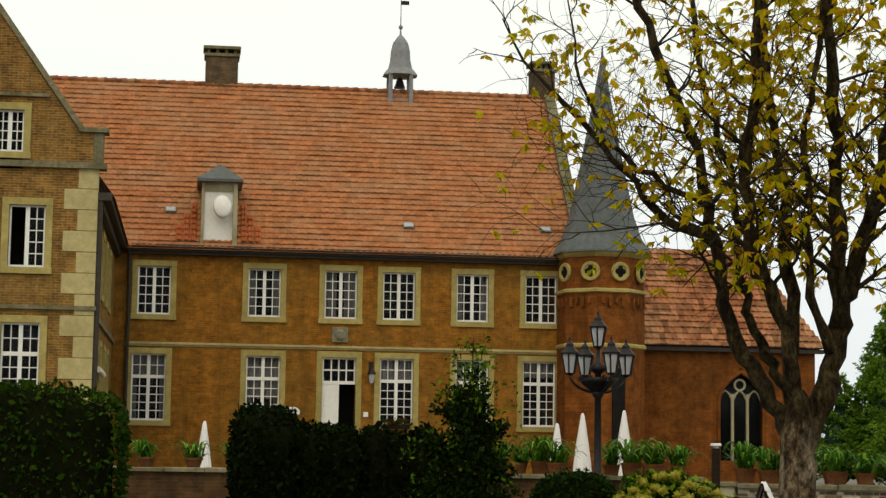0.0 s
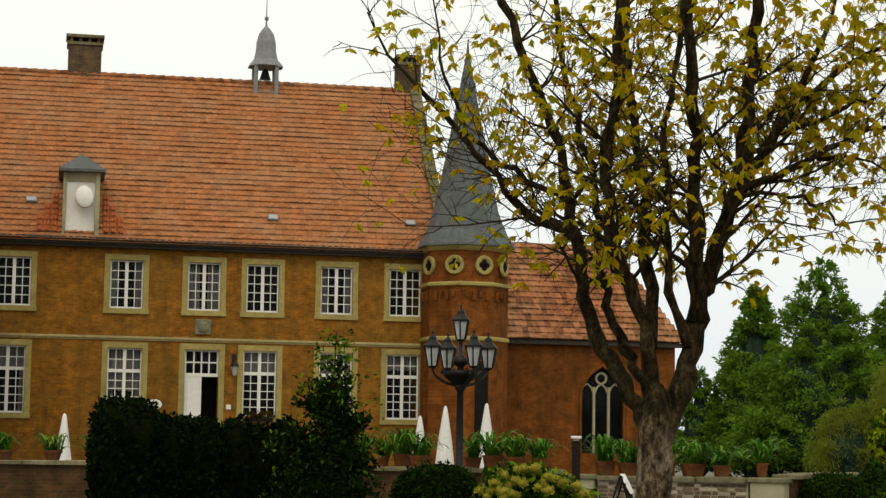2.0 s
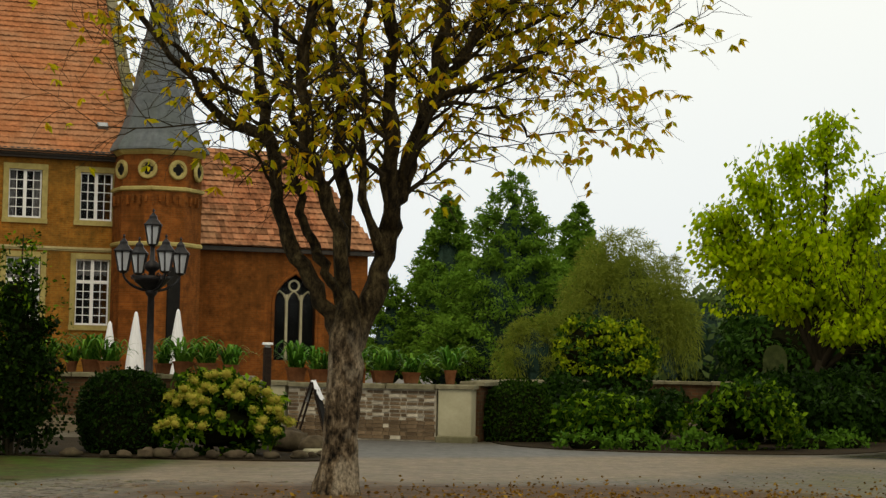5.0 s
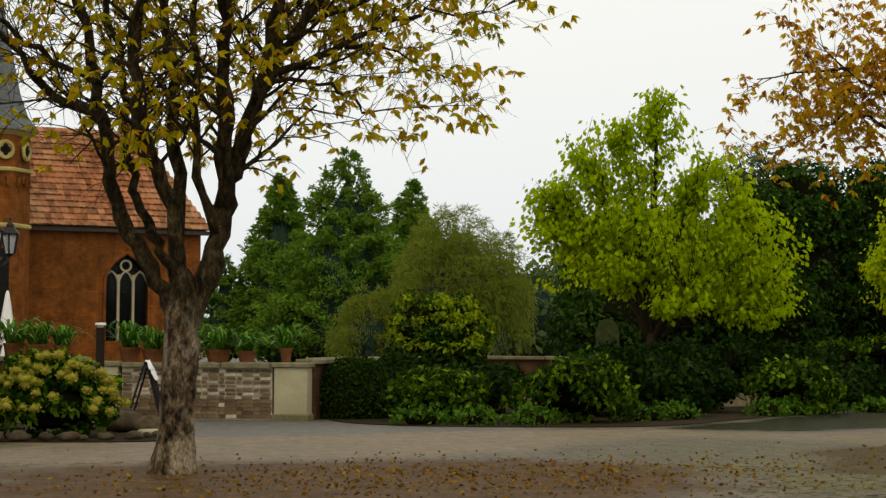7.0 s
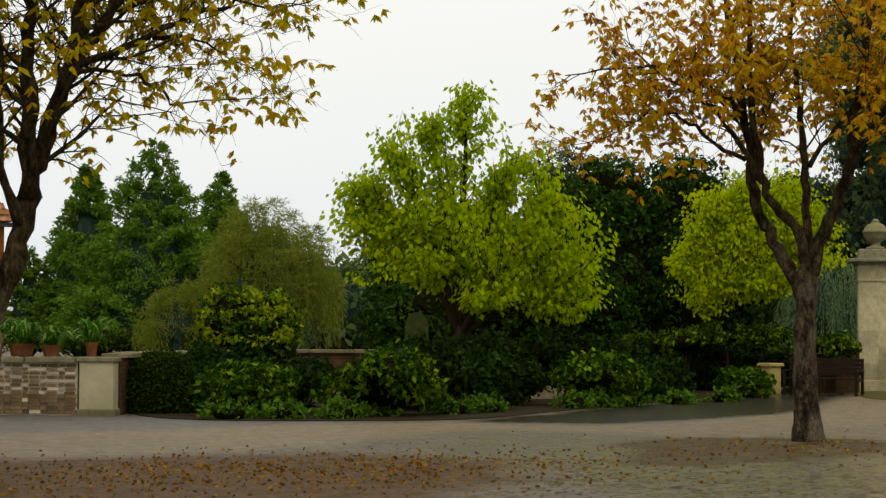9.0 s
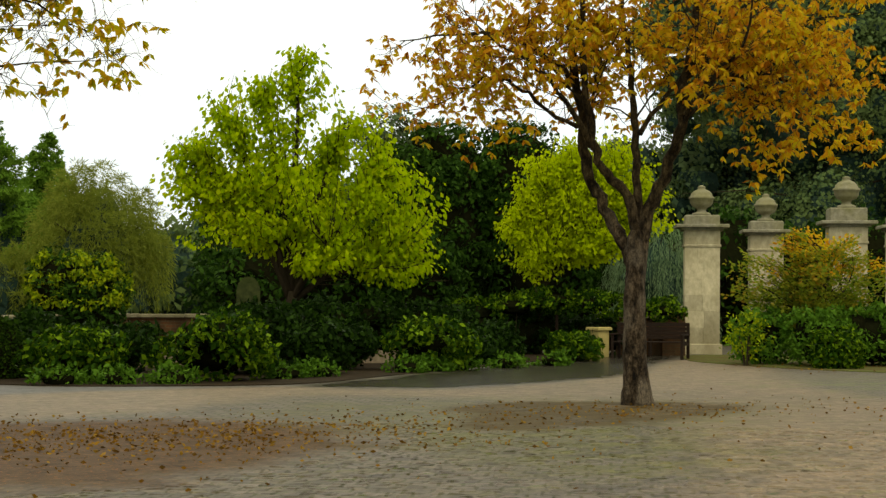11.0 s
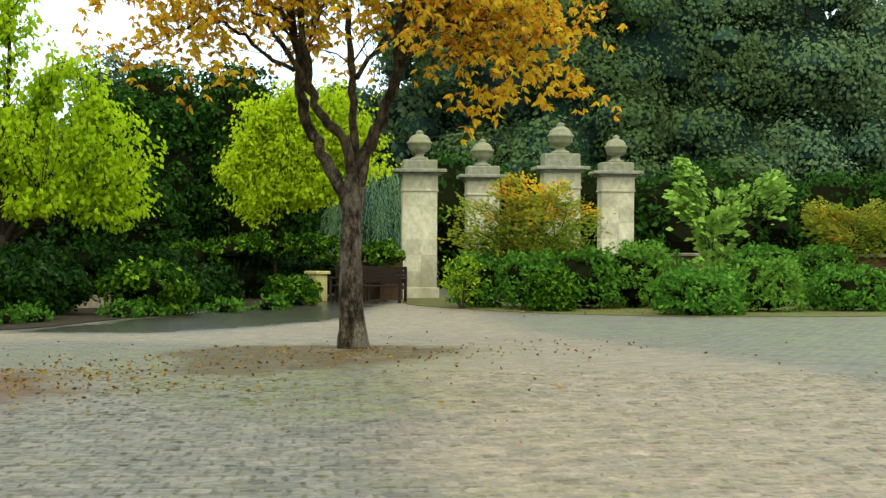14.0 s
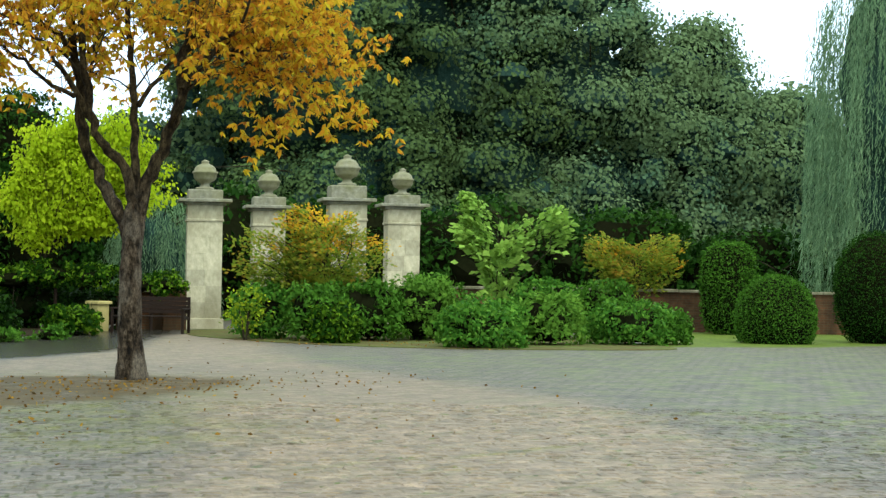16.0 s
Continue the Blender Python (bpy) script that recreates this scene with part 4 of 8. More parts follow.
bed3 = smooth_loop([(-6, 27.0), (0, 29.6), (3.0, 28.4), (5.2, 27.3), (8.0, 26.3), (8.9, 27.6), (8.9, 30), (7.5, 33), (0, 35), (-7, 35)])
sheet("planting_bed", bed3, 0.018, M_soil, "soil of the hedge and hydrangea bed", "ground")
s = Shape().box(-12, 26, 36.5, 72, -0.1, 0.3)
tagged(part("terrace", s, M_terrace), "gravel terrace before the house", "terrace", kind="structure")


# ---- main house ----
HY = 70.0
house = thing("manor_house", (5.0, HY, 0), "orange brick manor with stone-framed windows and steep red tile roof", "house")


def at_house(ob):
    ob.matrix_parent_inverse = Matrix.Translation((-5.0, -HY, 0))
    return ob


def hpart(name, shape, material, label="", smooth=False, parent=None):
    ob = part(name, shape, material, parent or house, label, smooth)
    if parent is None:
        at_house(ob)
    return ob


UP = [(-1.45, "sash"), (2.58, "drape"), (5.41, "curtain"), (7.58, "sash"), (10.35, "drape"), (12.96, "sash")]
GR = [-1.56, 2.6, 7.54, 10.37, 12.91]
DOOR_X = 5.40
holes = [(x - 0.6, x + 0.6, 6.42, 8.2) for x, _ in UP] + [(x - 0.62, x + 0.62, 2.55, 4.98) for x in GR] + [(DOOR_X - 0.62, DOOR_X + 0.62, 1.3, 4.98)]
s = Shape()
holed_wall(s, -9.0, 13.9, 0.0, 8.95, HY, HY + 0.5, holes)
s.box(-9, -8.5, HY + 0.5, 83, 0, 8.95).box(13.4, 13.9, HY + 0.5, 83, 0, 8.95).box(-9, 13.9, 82.5, 83, 0, 8.95)
for x in (-9.0, 13.45):
    s.add([(x, HY, 8.95), (x, 83, 8.95), (x, 76.5, 16.3), (x + 0.45, HY, 8.95), (x + 0.45, 83, 8.95), (x + 0.45, 76.5, 16.3)], [(0, 1, 2), (3, 5, 4), (0, 2, 5, 3), (2, 1, 4, 5), (0, 3, 4, 1)])
hpart("wall", s, M_brick)
# Added backing behind the windows that stands in for dark rooms.
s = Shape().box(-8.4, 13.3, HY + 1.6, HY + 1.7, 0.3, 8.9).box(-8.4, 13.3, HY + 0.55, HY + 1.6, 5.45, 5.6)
hpart("dark_room_backing", s, M_inside)
s = Shape().box(-2.45, 13.85, HY - 0.10, HY + 0.02, 5.33, 5.41).box(-2.45, 13.85, HY - 0.04, HY + 0.02, 5.26, 5.33)
hpart("string_course", s, M_quoin)
s = Shape().box(-2.45, 14.0, HY - 0.30, HY + 0.02, 8.62, 8.72).box(-2.45, 14.0, HY - 0.40, HY + 0.02, 8.72, 8.86)
hpart("eaves_board", s, M_gutter)
s = Shape()
s.tube([(-2.3, HY - 0.46, 8.90), (14.0, HY - 0.46, 8.88)], [0.075, 0.075], 8)
hpart("gutter", s, M_gutter)
s = Shape()
s.tube([(-2.36, HY - 0.13, 8.8), (-2.36, HY - 0.13, 0.3)], [0.065, 0.065], 8)
hpart("downpipe", s, M_gutter)


def glazing(s, x0, x1, z0, z1, y, cols, rows, bar=0.032):
    for i in range(1, cols):
        x = x0 + (x1 - x0) * i / cols
        s.box(x - bar / 2, x + bar / 2, y, y + 0.03, z0, z1)
    for j in range(1, rows):
        z = z0 + (z1 - z0) * j / rows
        for i in range(cols):
            a, b_ = x0 + (x1 - x0) * i / cols, x0 + (x1 - x0) * (i + 1) / cols
            s.box(a + (bar / 2 if i else 0), b_ - (bar / 2 if i < cols - 1 else 0), y + 0.003, y + 0.027, z - bar / 2, z + bar / 2)


def window(parent, finish, x, z0, z1, half, y, transom=None, rows=5, stone=0.21, curtain=False, cols=2, label="", ajar=False, valance=0.0, drape=0.0):
    """A stone-framed casement window; the opening is x - half .. x + half, z0 .. z1 in a wall whose face is at y."""
    s = Shape()
    s.block(x - half - stone, x - half, y - 0.05, y + 0.16, z0, z1, 0.012).block(x + half, x + half + stone, y - 0.05, y + 0.16, z0, z1, 0.012)
    s.block(x - half - stone, x + half + stone, y - 0.053, y + 0.16, z1, z1 + stone, 0.012)
    s.block(x - half - stone - 0.02, x + half + stone + 0.02, y - 0.075, y + 0.16, z0 - stone * 0.9, z0, 0.015)
    w = finish(part("window", s, M_sandstone, parent, label))
    f, g = Shape(), Shape()
    fw = 0.055
    yy = y + 0.10
    f.box(x - half, x - half + fw, yy, yy + 0.06, z0, z1).box(x + half - fw, x + half, yy, yy + 0.06, z0, z1)
    f.box(x - half + fw, x + half - fw, yy, yy + 0.06, z1 - fw, z1).box(x - half + fw, x + half - fw, yy, yy + 0.06, z0, z0 + fw * 1.3)
    cz = [(z0 + fw * 1.3, z1 - fw, rows)]
    if transom:
        f.box(x - half + fw, x + half - fw, yy - 0.02, yy + 0.06, transom - 0.06, transom + 0.06)
        cz = [(z0 + fw * 1.3, transom - 0.06, rows), (transom + 0.06, z1 - fw, 2)]
    for a, b_, r in cz:
        f.box(x - 0.06, x + 0.06, yy - 0.01, yy + 0.06, a, b_)
        for sx0, sx1 in ((x - half + fw, x - 0.06), (x + 0.06, x + half - fw))[1 if ajar else 0:]:
            glazing(g, sx0, sx1, a, b_, yy + 0.015, cols, r, 0.03)
            pn = Shape().box(sx0, sx1, yy + 0.027, yy + 0.033, a, b_)
            pane = part("pane", pn, glass_mat, w)
            pane.visible_shadow = False
    part("casement", f, M_white, w)
    part("glazing_grid", g, M_white, w)
    if valance:
        v_ = Shape()
        k = 30
        top_z = z1 - 0.04
        vs = []
        for i in range(k + 1):
            xx = x - half + 0.06 + (2 * half - 0.12) * i / k
            vs += [(xx, yy + 0.14 + 0.02 * math.sin(i * 1.9), top_z - valance * (z1 - z0) - 0.03 * math.sin(i * 0.7)), (xx, yy + 0.14 + 0.02 * math.sin(i * 1.9 + 0.5), top_z)]
        v_.add(vs, [(2 * i, 2 * i + 2, 2 * i + 3, 2 * i + 1) for i in range(k)])
        part("valance", v_, M_curtain, w, "pale net valance")
    if drape:
        for side in (-1, 1):
            v_, vs, k = Shape(), [], 8
            for i in range(k + 1):
                xx = x + side * (half - 0.05 - drape * half * i / k)
                vs += [(xx, yy + 0.2 + 0.03 * math.sin(i * 2.2), z0 + 0.05), (xx, yy + 0.2 + 0.03 * math.sin(i * 2.2 + 0.4), z1 - 0.05)]
            v_.add(vs, [(2 * i, 2 * i + 2, 2 * i + 3, 2 * i + 1) for i in range(k)])
            part("drape", v_, M_curtain, w, "pale drawn-back curtain")
    if curtain:
        c = Shape()
        k = 26
        for side in (-1, 1):
            vs = []
            for i in range(k + 1):
                xx = x + side * (half - 0.02 - (half - 0.16) * i / k)
                vs += [(xx, yy + 0.16 + 0.03 * math.sin(i * 1.3), z0 + 0.05), (xx, yy + 0.16 + 0.03 * math.sin(i * 1.3 + 0.4), z1 - 0.05)]
            c.add(vs, [(2 * i, 2 * i + 2, 2 * i + 3, 2 * i + 1) for i in range(k)])
        part("curtain", c, M_curtain, w, "pale net curtain")
    return w


for x, kind_ in UP:
    window(house, at_house, x, 6.42, 8.2, 0.6, HY, rows=5, curtain=kind_ == "curtain", drape={"sash": 0.0, "curtain": 0.0, "drape": 0.35}[kind_])
for i, x in enumerate(GR):
    window(house, at_house, x, 2.55, 4.98, 0.62, HY, transom=4.15, rows=5, valance=(0.3, 0.62, 0.3, 0.3, 0.22)[i], drape=(0.25, 0.3, 0.0, 0.2, 0.0)[i])

# front door, one leaf open
s = Shape()
s.block(DOOR_X - 0.84, DOOR_X - 0.62, HY - 0.05, HY + 0.2, 1.3, 4.98, 0.015).block(DOOR_X + 0.62, DOOR_X + 0.84, HY - 0.05, HY + 0.2, 1.3, 4.98, 0.015)
s.block(DOOR_X - 0.84, DOOR_X + 0.84, HY - 0.055, HY + 0.2, 4.98, 5.2, 0.015)
door = hpart("front_door", s, M_sandstone, "stone-framed double door, one white leaf standing open")
s = Shape()
s.box(DOOR_X - 0.62, DOOR_X + 0.62, HY + 0.1, HY + 0.18, 4.0, 4.12).box(DOOR_X - 0.62, DOOR_X - 0.56, HY + 0.1, HY + 0.18, 4.12, 4.98).box(DOOR_X + 0.56, DOOR_X + 0.62, HY + 0.1, HY + 0.18, 4.12, 4.98).box(DOOR_X - 0.56, DOOR_X + 0.56, HY + 0.1, HY + 0.18, 4.92, 4.98)
glazing(s, DOOR_X - 0.56, DOOR_X + 0.56, 4.12, 4.92, HY + 0.12, 4, 2, 0.05)
part("transom_light", s, M_white, door, kind="stuff")
s = Shape().box(DOOR_X - 0.56, DOOR_X + 0.56, HY + 0.15, HY + 0.156, 4.12, 4.92)
part("pane", s, glass_mat, door)
s = Shape().box(DOOR_X - 0.62, DOOR_X + 0.02, HY + 0.12, HY + 0.18, 1.3, 4.0)
for a, b_ in ((1.5, 2.3), (2.45, 3.8)):
    s.block(DOOR_X - 0.5, DOOR_X - 0.1, HY + 0.10, HY + 0.12, a, b_, 0.008)
part("door_leaf", s, M_white, door, "white panelled door leaf")
for k in range(5):
    s = Shape().box(DOOR_X - 1.3, DOOR_X + 1.3, HY - 0.35 - 0.32 * k, HY - 0.02 - 0.32 * k if k == 0 else HY - 0.351 - 0.32 * (k - 1), 0.3, 1.3 - 0.2 * k)
    hpart("step", s, M_coping)
# coat of arms over the door
s = Shape().block(DOOR_X - 0.3, DOOR_X + 0.3, HY - 0.10, HY + 0.02, 5.55, 6.1, 0.03)
crest = hpart("coat_of_arms", s, M_mossstone, "small weathered stone relief")
s = Shape().lathe([(0.02, 0), (0.17, 0.03), (0.2, 0.06), (0.12, 0.09)], 0, 0, 16)
part("boss", s, M_mossstone, crest).matrix_local = pose(DOOR_X, HY - 0.10, 5.83, 90, 0, 0)
# roof
EAVE, RIDGE = Vector((0, HY - 0.5, 8.85)), Vector((0, HY + 6.5, 16.26))


def tile_roof(x0, x1, eave, ridge, rows, wave, lift=0.06, seed=0, trim=None):
    """Courses of pantiles: each course a wavy strip that laps over the one below. trim: the x-limits at a height 0..1."""
    s = Shape()
    up = ridge - eave
    nor = Vector((0, -up.z, up.y)).normalized()
    per = 5
    for r in range(rows):
        a, b_ = r / rows, (r + 1.12) / rows
        lo, hi = (x0, x1) if trim is None else trim(a)
        cols = max(2, int((hi - lo) / wave))
        vs = []
        for i in range(cols * per + 1):
            x = lo + (hi - lo) * i / (cols * per)
            ph = i % per
            h = (0.0, 0.012, 0.028, 0.028, 0.012)[ph]
            jig = 0.035 * noise.noise(Vector((x * 0.8, r * 3.7, seed))) + 0.02 * noise.noise(Vector((int(i / per) * 2.3, r * 1.7, seed)))
            p, q = eave + up * a, eave + up * min(b_, 1.0)
            n1, n2 = nor * (max(lift + h + jig, 0.02)), nor * (h * 0.6 + 0.004)
            vs += [(x, p.y + n1.y, p.z + n1.z - 0.012), (x, p.y + n1.y, p.z + n1.z), (x, q.y + n2.y, q.z + n2.z)]
        fs = []
        for i in range(cols * per):
            k = 3 * i
            fs += [(k, k + 3, k + 4, k + 1), (k + 1, k + 4, k + 5, k + 2)]
        s.add(vs, fs)
    return s


s = Shape()
s.add([(-9.2, EAVE.y, EAVE.z - 0.05), (14.25, EAVE.y, EAVE.z - 0.05), (14.25, RIDGE.y, RIDGE.z - 0.05), (-9.2, RIDGE.y, RIDGE.z - 0.05), (14.25, 83.5, EAVE.z - 0.05), (-9.2, 83.5, EAVE.z - 0.05)], [(0, 1, 2, 3), (3, 2, 4, 5)])
roof = hpart("roof", s, M_tile, "steep roof of warm red clay pantiles")
part("roof_tiles", tile_roof(-9.2, 14.25, EAVE, RIDGE, 32, 0.235, 0.045), M_tile, roof, kind="stuff")
s = Shape()
for i in range(60):
    x = -9.2 + 23.45 * i / 60
    s.tube([(x, RIDGE.y, RIDGE.z + 0.02), (x + 0.40, RIDGE.y, RIDGE.z + 0.05)], [0.11, 0.12], 8)
part("ridge_tiles", s, M_tile_dark, roof, kind="stuff")
for k in range(22):
    s = Shape()
    a, b_ = EAVE.lerp(RIDGE, k / 22), EAVE.lerp(RIDGE, (k + 1) / 22)
    s.add([(14.2, a.y, a.z), (14.62, a.y, a.z), (14.62, b_.y, b_.z), (14.2, b_.y, b_.z), (14.2, a.y - 0.15, a.z + 0.16), (14.62, a.y - 0.15, a.z + 0.16), (14.62, b_.y - 0.15, b_.z + 0.13), (14.2, b_.y - 0.15, b_.z + 0.13)], [(0, 3, 2, 1), (4, 5, 6, 7), (0, 1, 5, 4), (1, 2, 6, 5), (2, 3, 7, 6), (3, 0, 4, 7)])
    part("verge_coping", s, M_coping, roof)


def chimney(x0, x1, z0, z1, label):
    s = Shape().block(x0, x1, RIDGE.y - 0.1, RIDGE.y + 0.9, z0, z1 - 0.42, 0.02)
    c = part("chimney", s, M_chimney, roof, label)
    t = Shape().block(x0 - 0.06, x1 + 0.06, RIDGE.y - 0.16, RIDGE.y + 0.96, z1 - 0.42, z1 - 0.3, 0.015)
    for i in range(4):
        xx = x0 + 0.06 + (x1 - x0 - 0.24) * i / 3
        t.box(xx, xx + 0.12, RIDGE.y - 0.05, RIDGE.y + 0.85, z1 - 0.3, z1 - 0.12)
    t.block(x0 - 0.1, x1 + 0.1, RIDGE.y - 0.2, RIDGE.y + 1.0, z1 - 0.12, z1, 0.015)
    part("chimney_cap", t, M_coping, c)


chimney(0.2, 1.52, 14.6, 17.88, "grey-brown brick chimney under a stone slab")
chimney(13.7, 14.65, 14.6, 17.8, "narrow brick chimney at the gable")
# bell cupola
CX = 8.16
CZ = RIDGE.z
s = Shape()
for dx in (-0.42, 0.42):
    for dy in (-0.42, 0.42):
        s.box(CX + dx - 0.08, CX + dx + 0.08, RIDGE.y + dy - 0.08, RIDGE.y + dy + 0.08, CZ - 0.65, CZ + 0.75)
s.box(CX - 0.5, CX + 0.5, RIDGE.y - 0.45, RIDGE.y + 0.45, CZ - 0.85, CZ - 0.35)
cup = part("bell_cupola", s, M_lead, roof, "open bell turret with a lead cap")
s = Shape().lathe([(0.76, CZ + 0.69), (0.72, CZ + 0.77), (0.52, CZ + 1.00), (0.44, CZ + 1.35), (0.41, CZ + 1.75), (0.33, CZ + 2.07), (0.16, CZ + 2.31), (0.05, CZ + 2.43), (0.03, CZ + 2.65), (0.09, CZ + 2.71), (0.09, CZ + 2.79), (0.02, CZ + 2.85)], CX, RIDGE.y, 8, math.pi / 8)
part("cap", s, M_lead, cup)
s = Shape().lathe([(0.24, CZ + 0.20), (0.2, CZ + 0.30), (0.14, CZ + 0.50), (0.08, CZ + 0.60), (0.02, CZ + 0.65)], CX, RIDGE.y, 14)
part("bell", s, M_iron, cup)
s = Shape()
s.tube([(CX, RIDGE.y, CZ + 2.75), (CX, RIDGE.y, CZ + 4.05)], [0.02, 0.014], 6)
s.box(CX, CX + 0.34, RIDGE.y - 0.01, RIDGE.y + 0.01, CZ + 3.70, CZ + 3.87)
part("weather_vane", s, M_iron, cup)
# dormer
DX = 0.84
s = Shape()
s.box(DX - 0.66, DX - 0.56, 69.6, 72.6, 8.92, 11.35).box(DX + 0.5, DX + 0.66, 69.6, 72.6, 8.92, 11.35).box(DX - 0.56, DX + 0.5, 69.7, 72.6, 11.0, 11.35).box(DX - 0.66, DX + 0.66, 69.55, 71, 8.82, 8.92)
dorm = part("dormer", s, M_plaster, roof, "narrow loading dormer with a grey slate cap and pale boarded hatch")
part("hatch", Shape().box(DX - 0.56, DX + 0.5, 69.77, 69.83, 8.92, 11.0), M_white, dorm)
for i in range(5):
    part("board", Shape().box(DX - 0.54 + 0.21 * i, DX - 0.54 + 0.21 * i + 0.19, 69.75, 69.77, 8.95, 10.97), M_white, dorm)
s = Shape()
s.add([(DX - 0.84, 69.4, 11.33), (DX + 0.84, 69.4, 11.33), (DX + 0.84, 72.9, 11.33), (DX - 0.84, 72.9, 11.33), (DX - 0.84, 69.4, 11.43), (DX + 0.84, 69.4, 11.43), (DX + 0.84, 72.9, 11.43), (DX - 0.84, 72.9, 11.43), (DX, 70.3, 12.1), (DX, 72.9, 12.1)], [(0, 3, 2, 1), (0, 1, 5, 4), (1, 2, 6, 5), (3, 0, 4, 7), (4, 5, 8), (5, 6, 9, 8), (7, 4, 8, 9), (2, 3, 7, 9, 6)])
part("slate_cap", s, M_slate, dorm)
s = Shape().lathe([(0.30, 0.0), (0.28, 0.05), (0.2, 0.10), (0.06, 0.13), (0.02, 0.14)], 0, 0, 24)
dish = part("satellite_dish", s, M_white, dorm, smooth=True)
dish.matrix_local = pose(DX + 0.1, 69.4, 10.4, 82, 0, 12) @ Matrix.Diagonal((1.15, 1.45, 1, 1))
s = Shape()
s.tube([(DX + 0.1, 69.45, 10.35), (DX + 0.1, 69.8, 10.2)], [0.025, 0.025], 6)
part("dish_arm", s, M_iron, dorm)

# ---- gabled wing ----
WY, WX = 56.0, -2.9
wing = thing("gabled_wing", (-9.5, WY, 0), "gabled wing of brown brick with pale stone quoins", "house")


def at_wing(ob):
    ob.matrix_parent_inverse = Matrix.Translation((9.5, -WY, 0))
    return ob


s = Shape()
wh = [(-5.40, -4.36, 6.72, 8.55), (-5.9, -5.08, 10.1, 11.35), (-5.5, -4.4, 2.4, 5.1)]
holed_wall(s, -16.2, WX, 0, 9.6, WY, WY + 0.5, wh)
hole2 = wh[1]
holed_wall(s, -16.2, WX, 9.6, 10.75, WY, WY + 0.5, [(hole2[0], hole2[1], hole2[2], 10.75)])
s.prism([(-15.6, 10.75), (hole2[0], 10.75), (hole2[0], 14.4), (-9.5, 19.3)], WY, WY + 0.5)
s.prism([(hole2[1], 10.75), (-3.45, 10.75), (hole2[1], 13.05)], WY, WY + 0.5)
s.prism([(hole2[0], hole2[3]), (hole2[1], hole2[3]), (hole2[1], 13.05), (hole2[0], 14.4)], WY, WY + 0.5)
at_wing(part("wall", s, M_brick_wing, wing))
s = Shape()
rw = [(57.6 + 2.6 * i, 58.6 + 2.6 * i) for i in range(4)]
m90 = Matrix.Translation((WX, 0, 0)) @ Matrix.Rotation(radians(90), 4, "Z")
tmp = Shape()
holed_wall(tmp, WY + 0.5, HY, 0, 8.9, 0.0, 0.5, [(a, b_, 6.3, 8.1) for a, b_ in rw] + [(a, b_, 2.6, 4.7) for a, b_ in rw])
s.add([m90 @ Vector(p) for p in tmp.v], tmp.f)
at_wing(part("side_wall", s, M_brick_wing, wing))
# Backing painted near black in place of the wing's dark rooms.
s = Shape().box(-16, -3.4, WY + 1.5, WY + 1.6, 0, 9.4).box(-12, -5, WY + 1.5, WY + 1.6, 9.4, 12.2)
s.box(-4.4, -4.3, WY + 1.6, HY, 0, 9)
at_wing(part("dark_room_backing", s, M_inside, wing))
for i in range(15):
    z = 0.4 + 0.62 * i
    w = 0.95 if i % 2 else 0.55
    at_wing(part("quoin", Shape().block(WX - w, WX + 0.03, WY - 0.03, WY + 0.35, z, z + 0.6, 0.015), M_quoin, wing))
s = Shape()
s.box(-16.4, WX + 0.08, WY - 0.09, WY + 0.02, 5.5, 5.62).box(-16.4, WX + 0.25, WY - 0.16, WY + 0.4, 9.66, 9.84).box(-16.4, -4.35, WY - 0.10, WY + 0.02, 11.75, 11.85)
at_wing(part("string_course", s, M_coping, wing))
s = Shape()
s.block(-3.5, WX + 0.28, WY - 0.12, WY + 0.55, 10.75, 10.9, 0.02).block(-3.05, WX + 0.14, WY - 0.03, WY + 0.5, 9.86, 10.75, 0.02)
at_wing(part("kneeler", s, M_coping, wing))
d = Vector((-9.5 + 3.45, 0, 19.3 - 10.75))
for k in range(20):
    s = Shape()
    a = Vector((-3.45, 0, 10.78)) + d * (k / 20)
    b_ = Vector((-3.45, 0, 10.78)) + d * ((k + 0.985) / 20)
    s.prism([(a.x, a.z), (a.x + 0.12, a.z + 0.1), (b_.x + 0.12, b_.z + 0.1), (b_.x, b_.z)], WY - 0.08, WY + 0.58)
    at_wing(part("gable_coping", s, M_coping, wing))
s = Shape()
s.add([(-2.4, WY + 0.5, 8.9), (-2.4, HY + 1, 8.9), (-9.5, HY + 1, 18.6), (-9.5, WY + 0.5, 18.6), (-16.6, WY + 0.5, 8.9), (-16.6, HY + 1, 8.9)], [(0, 1, 2, 3), (3, 2, 5, 4)])
at_wing(part("roof", s, M_tile_dark, wing))
s = Shape()
s.box(WX + 0.02, WX + 0.42, WY - 0.02, HY - 0.3, 8.75, 8.98).box(WX - 0.02, WX + 0.2, WY + 0.4, HY - 0.1, 8.5, 8.75)
at_wing(part("gutter", s, M_gutter, wing))
s = Shape()
s.tube([(WX + 0.12, WY + 0.1, 8.8), (WX + 0.10, WY + 0.08, 8.4), (WX + 0.10, WY + 0.08, 1.0)], [0.08, 0.08, 0.08], 8)
at_wing(part("downpipe", s, M_gutter, wing))
window(wing, at_wing, -4.88, 6.72, 8.55, 0.52, WY, rows=5, ajar=True, label="stone-framed window with one casement swung inwards")
window(wing, at_wing, -5.49, 10.1, 11.35, 0.41, WY, rows=4)
window(wing, at_wing, -4.95, 2.4, 5.1, 0.55, WY, transom=4.2, rows=5)
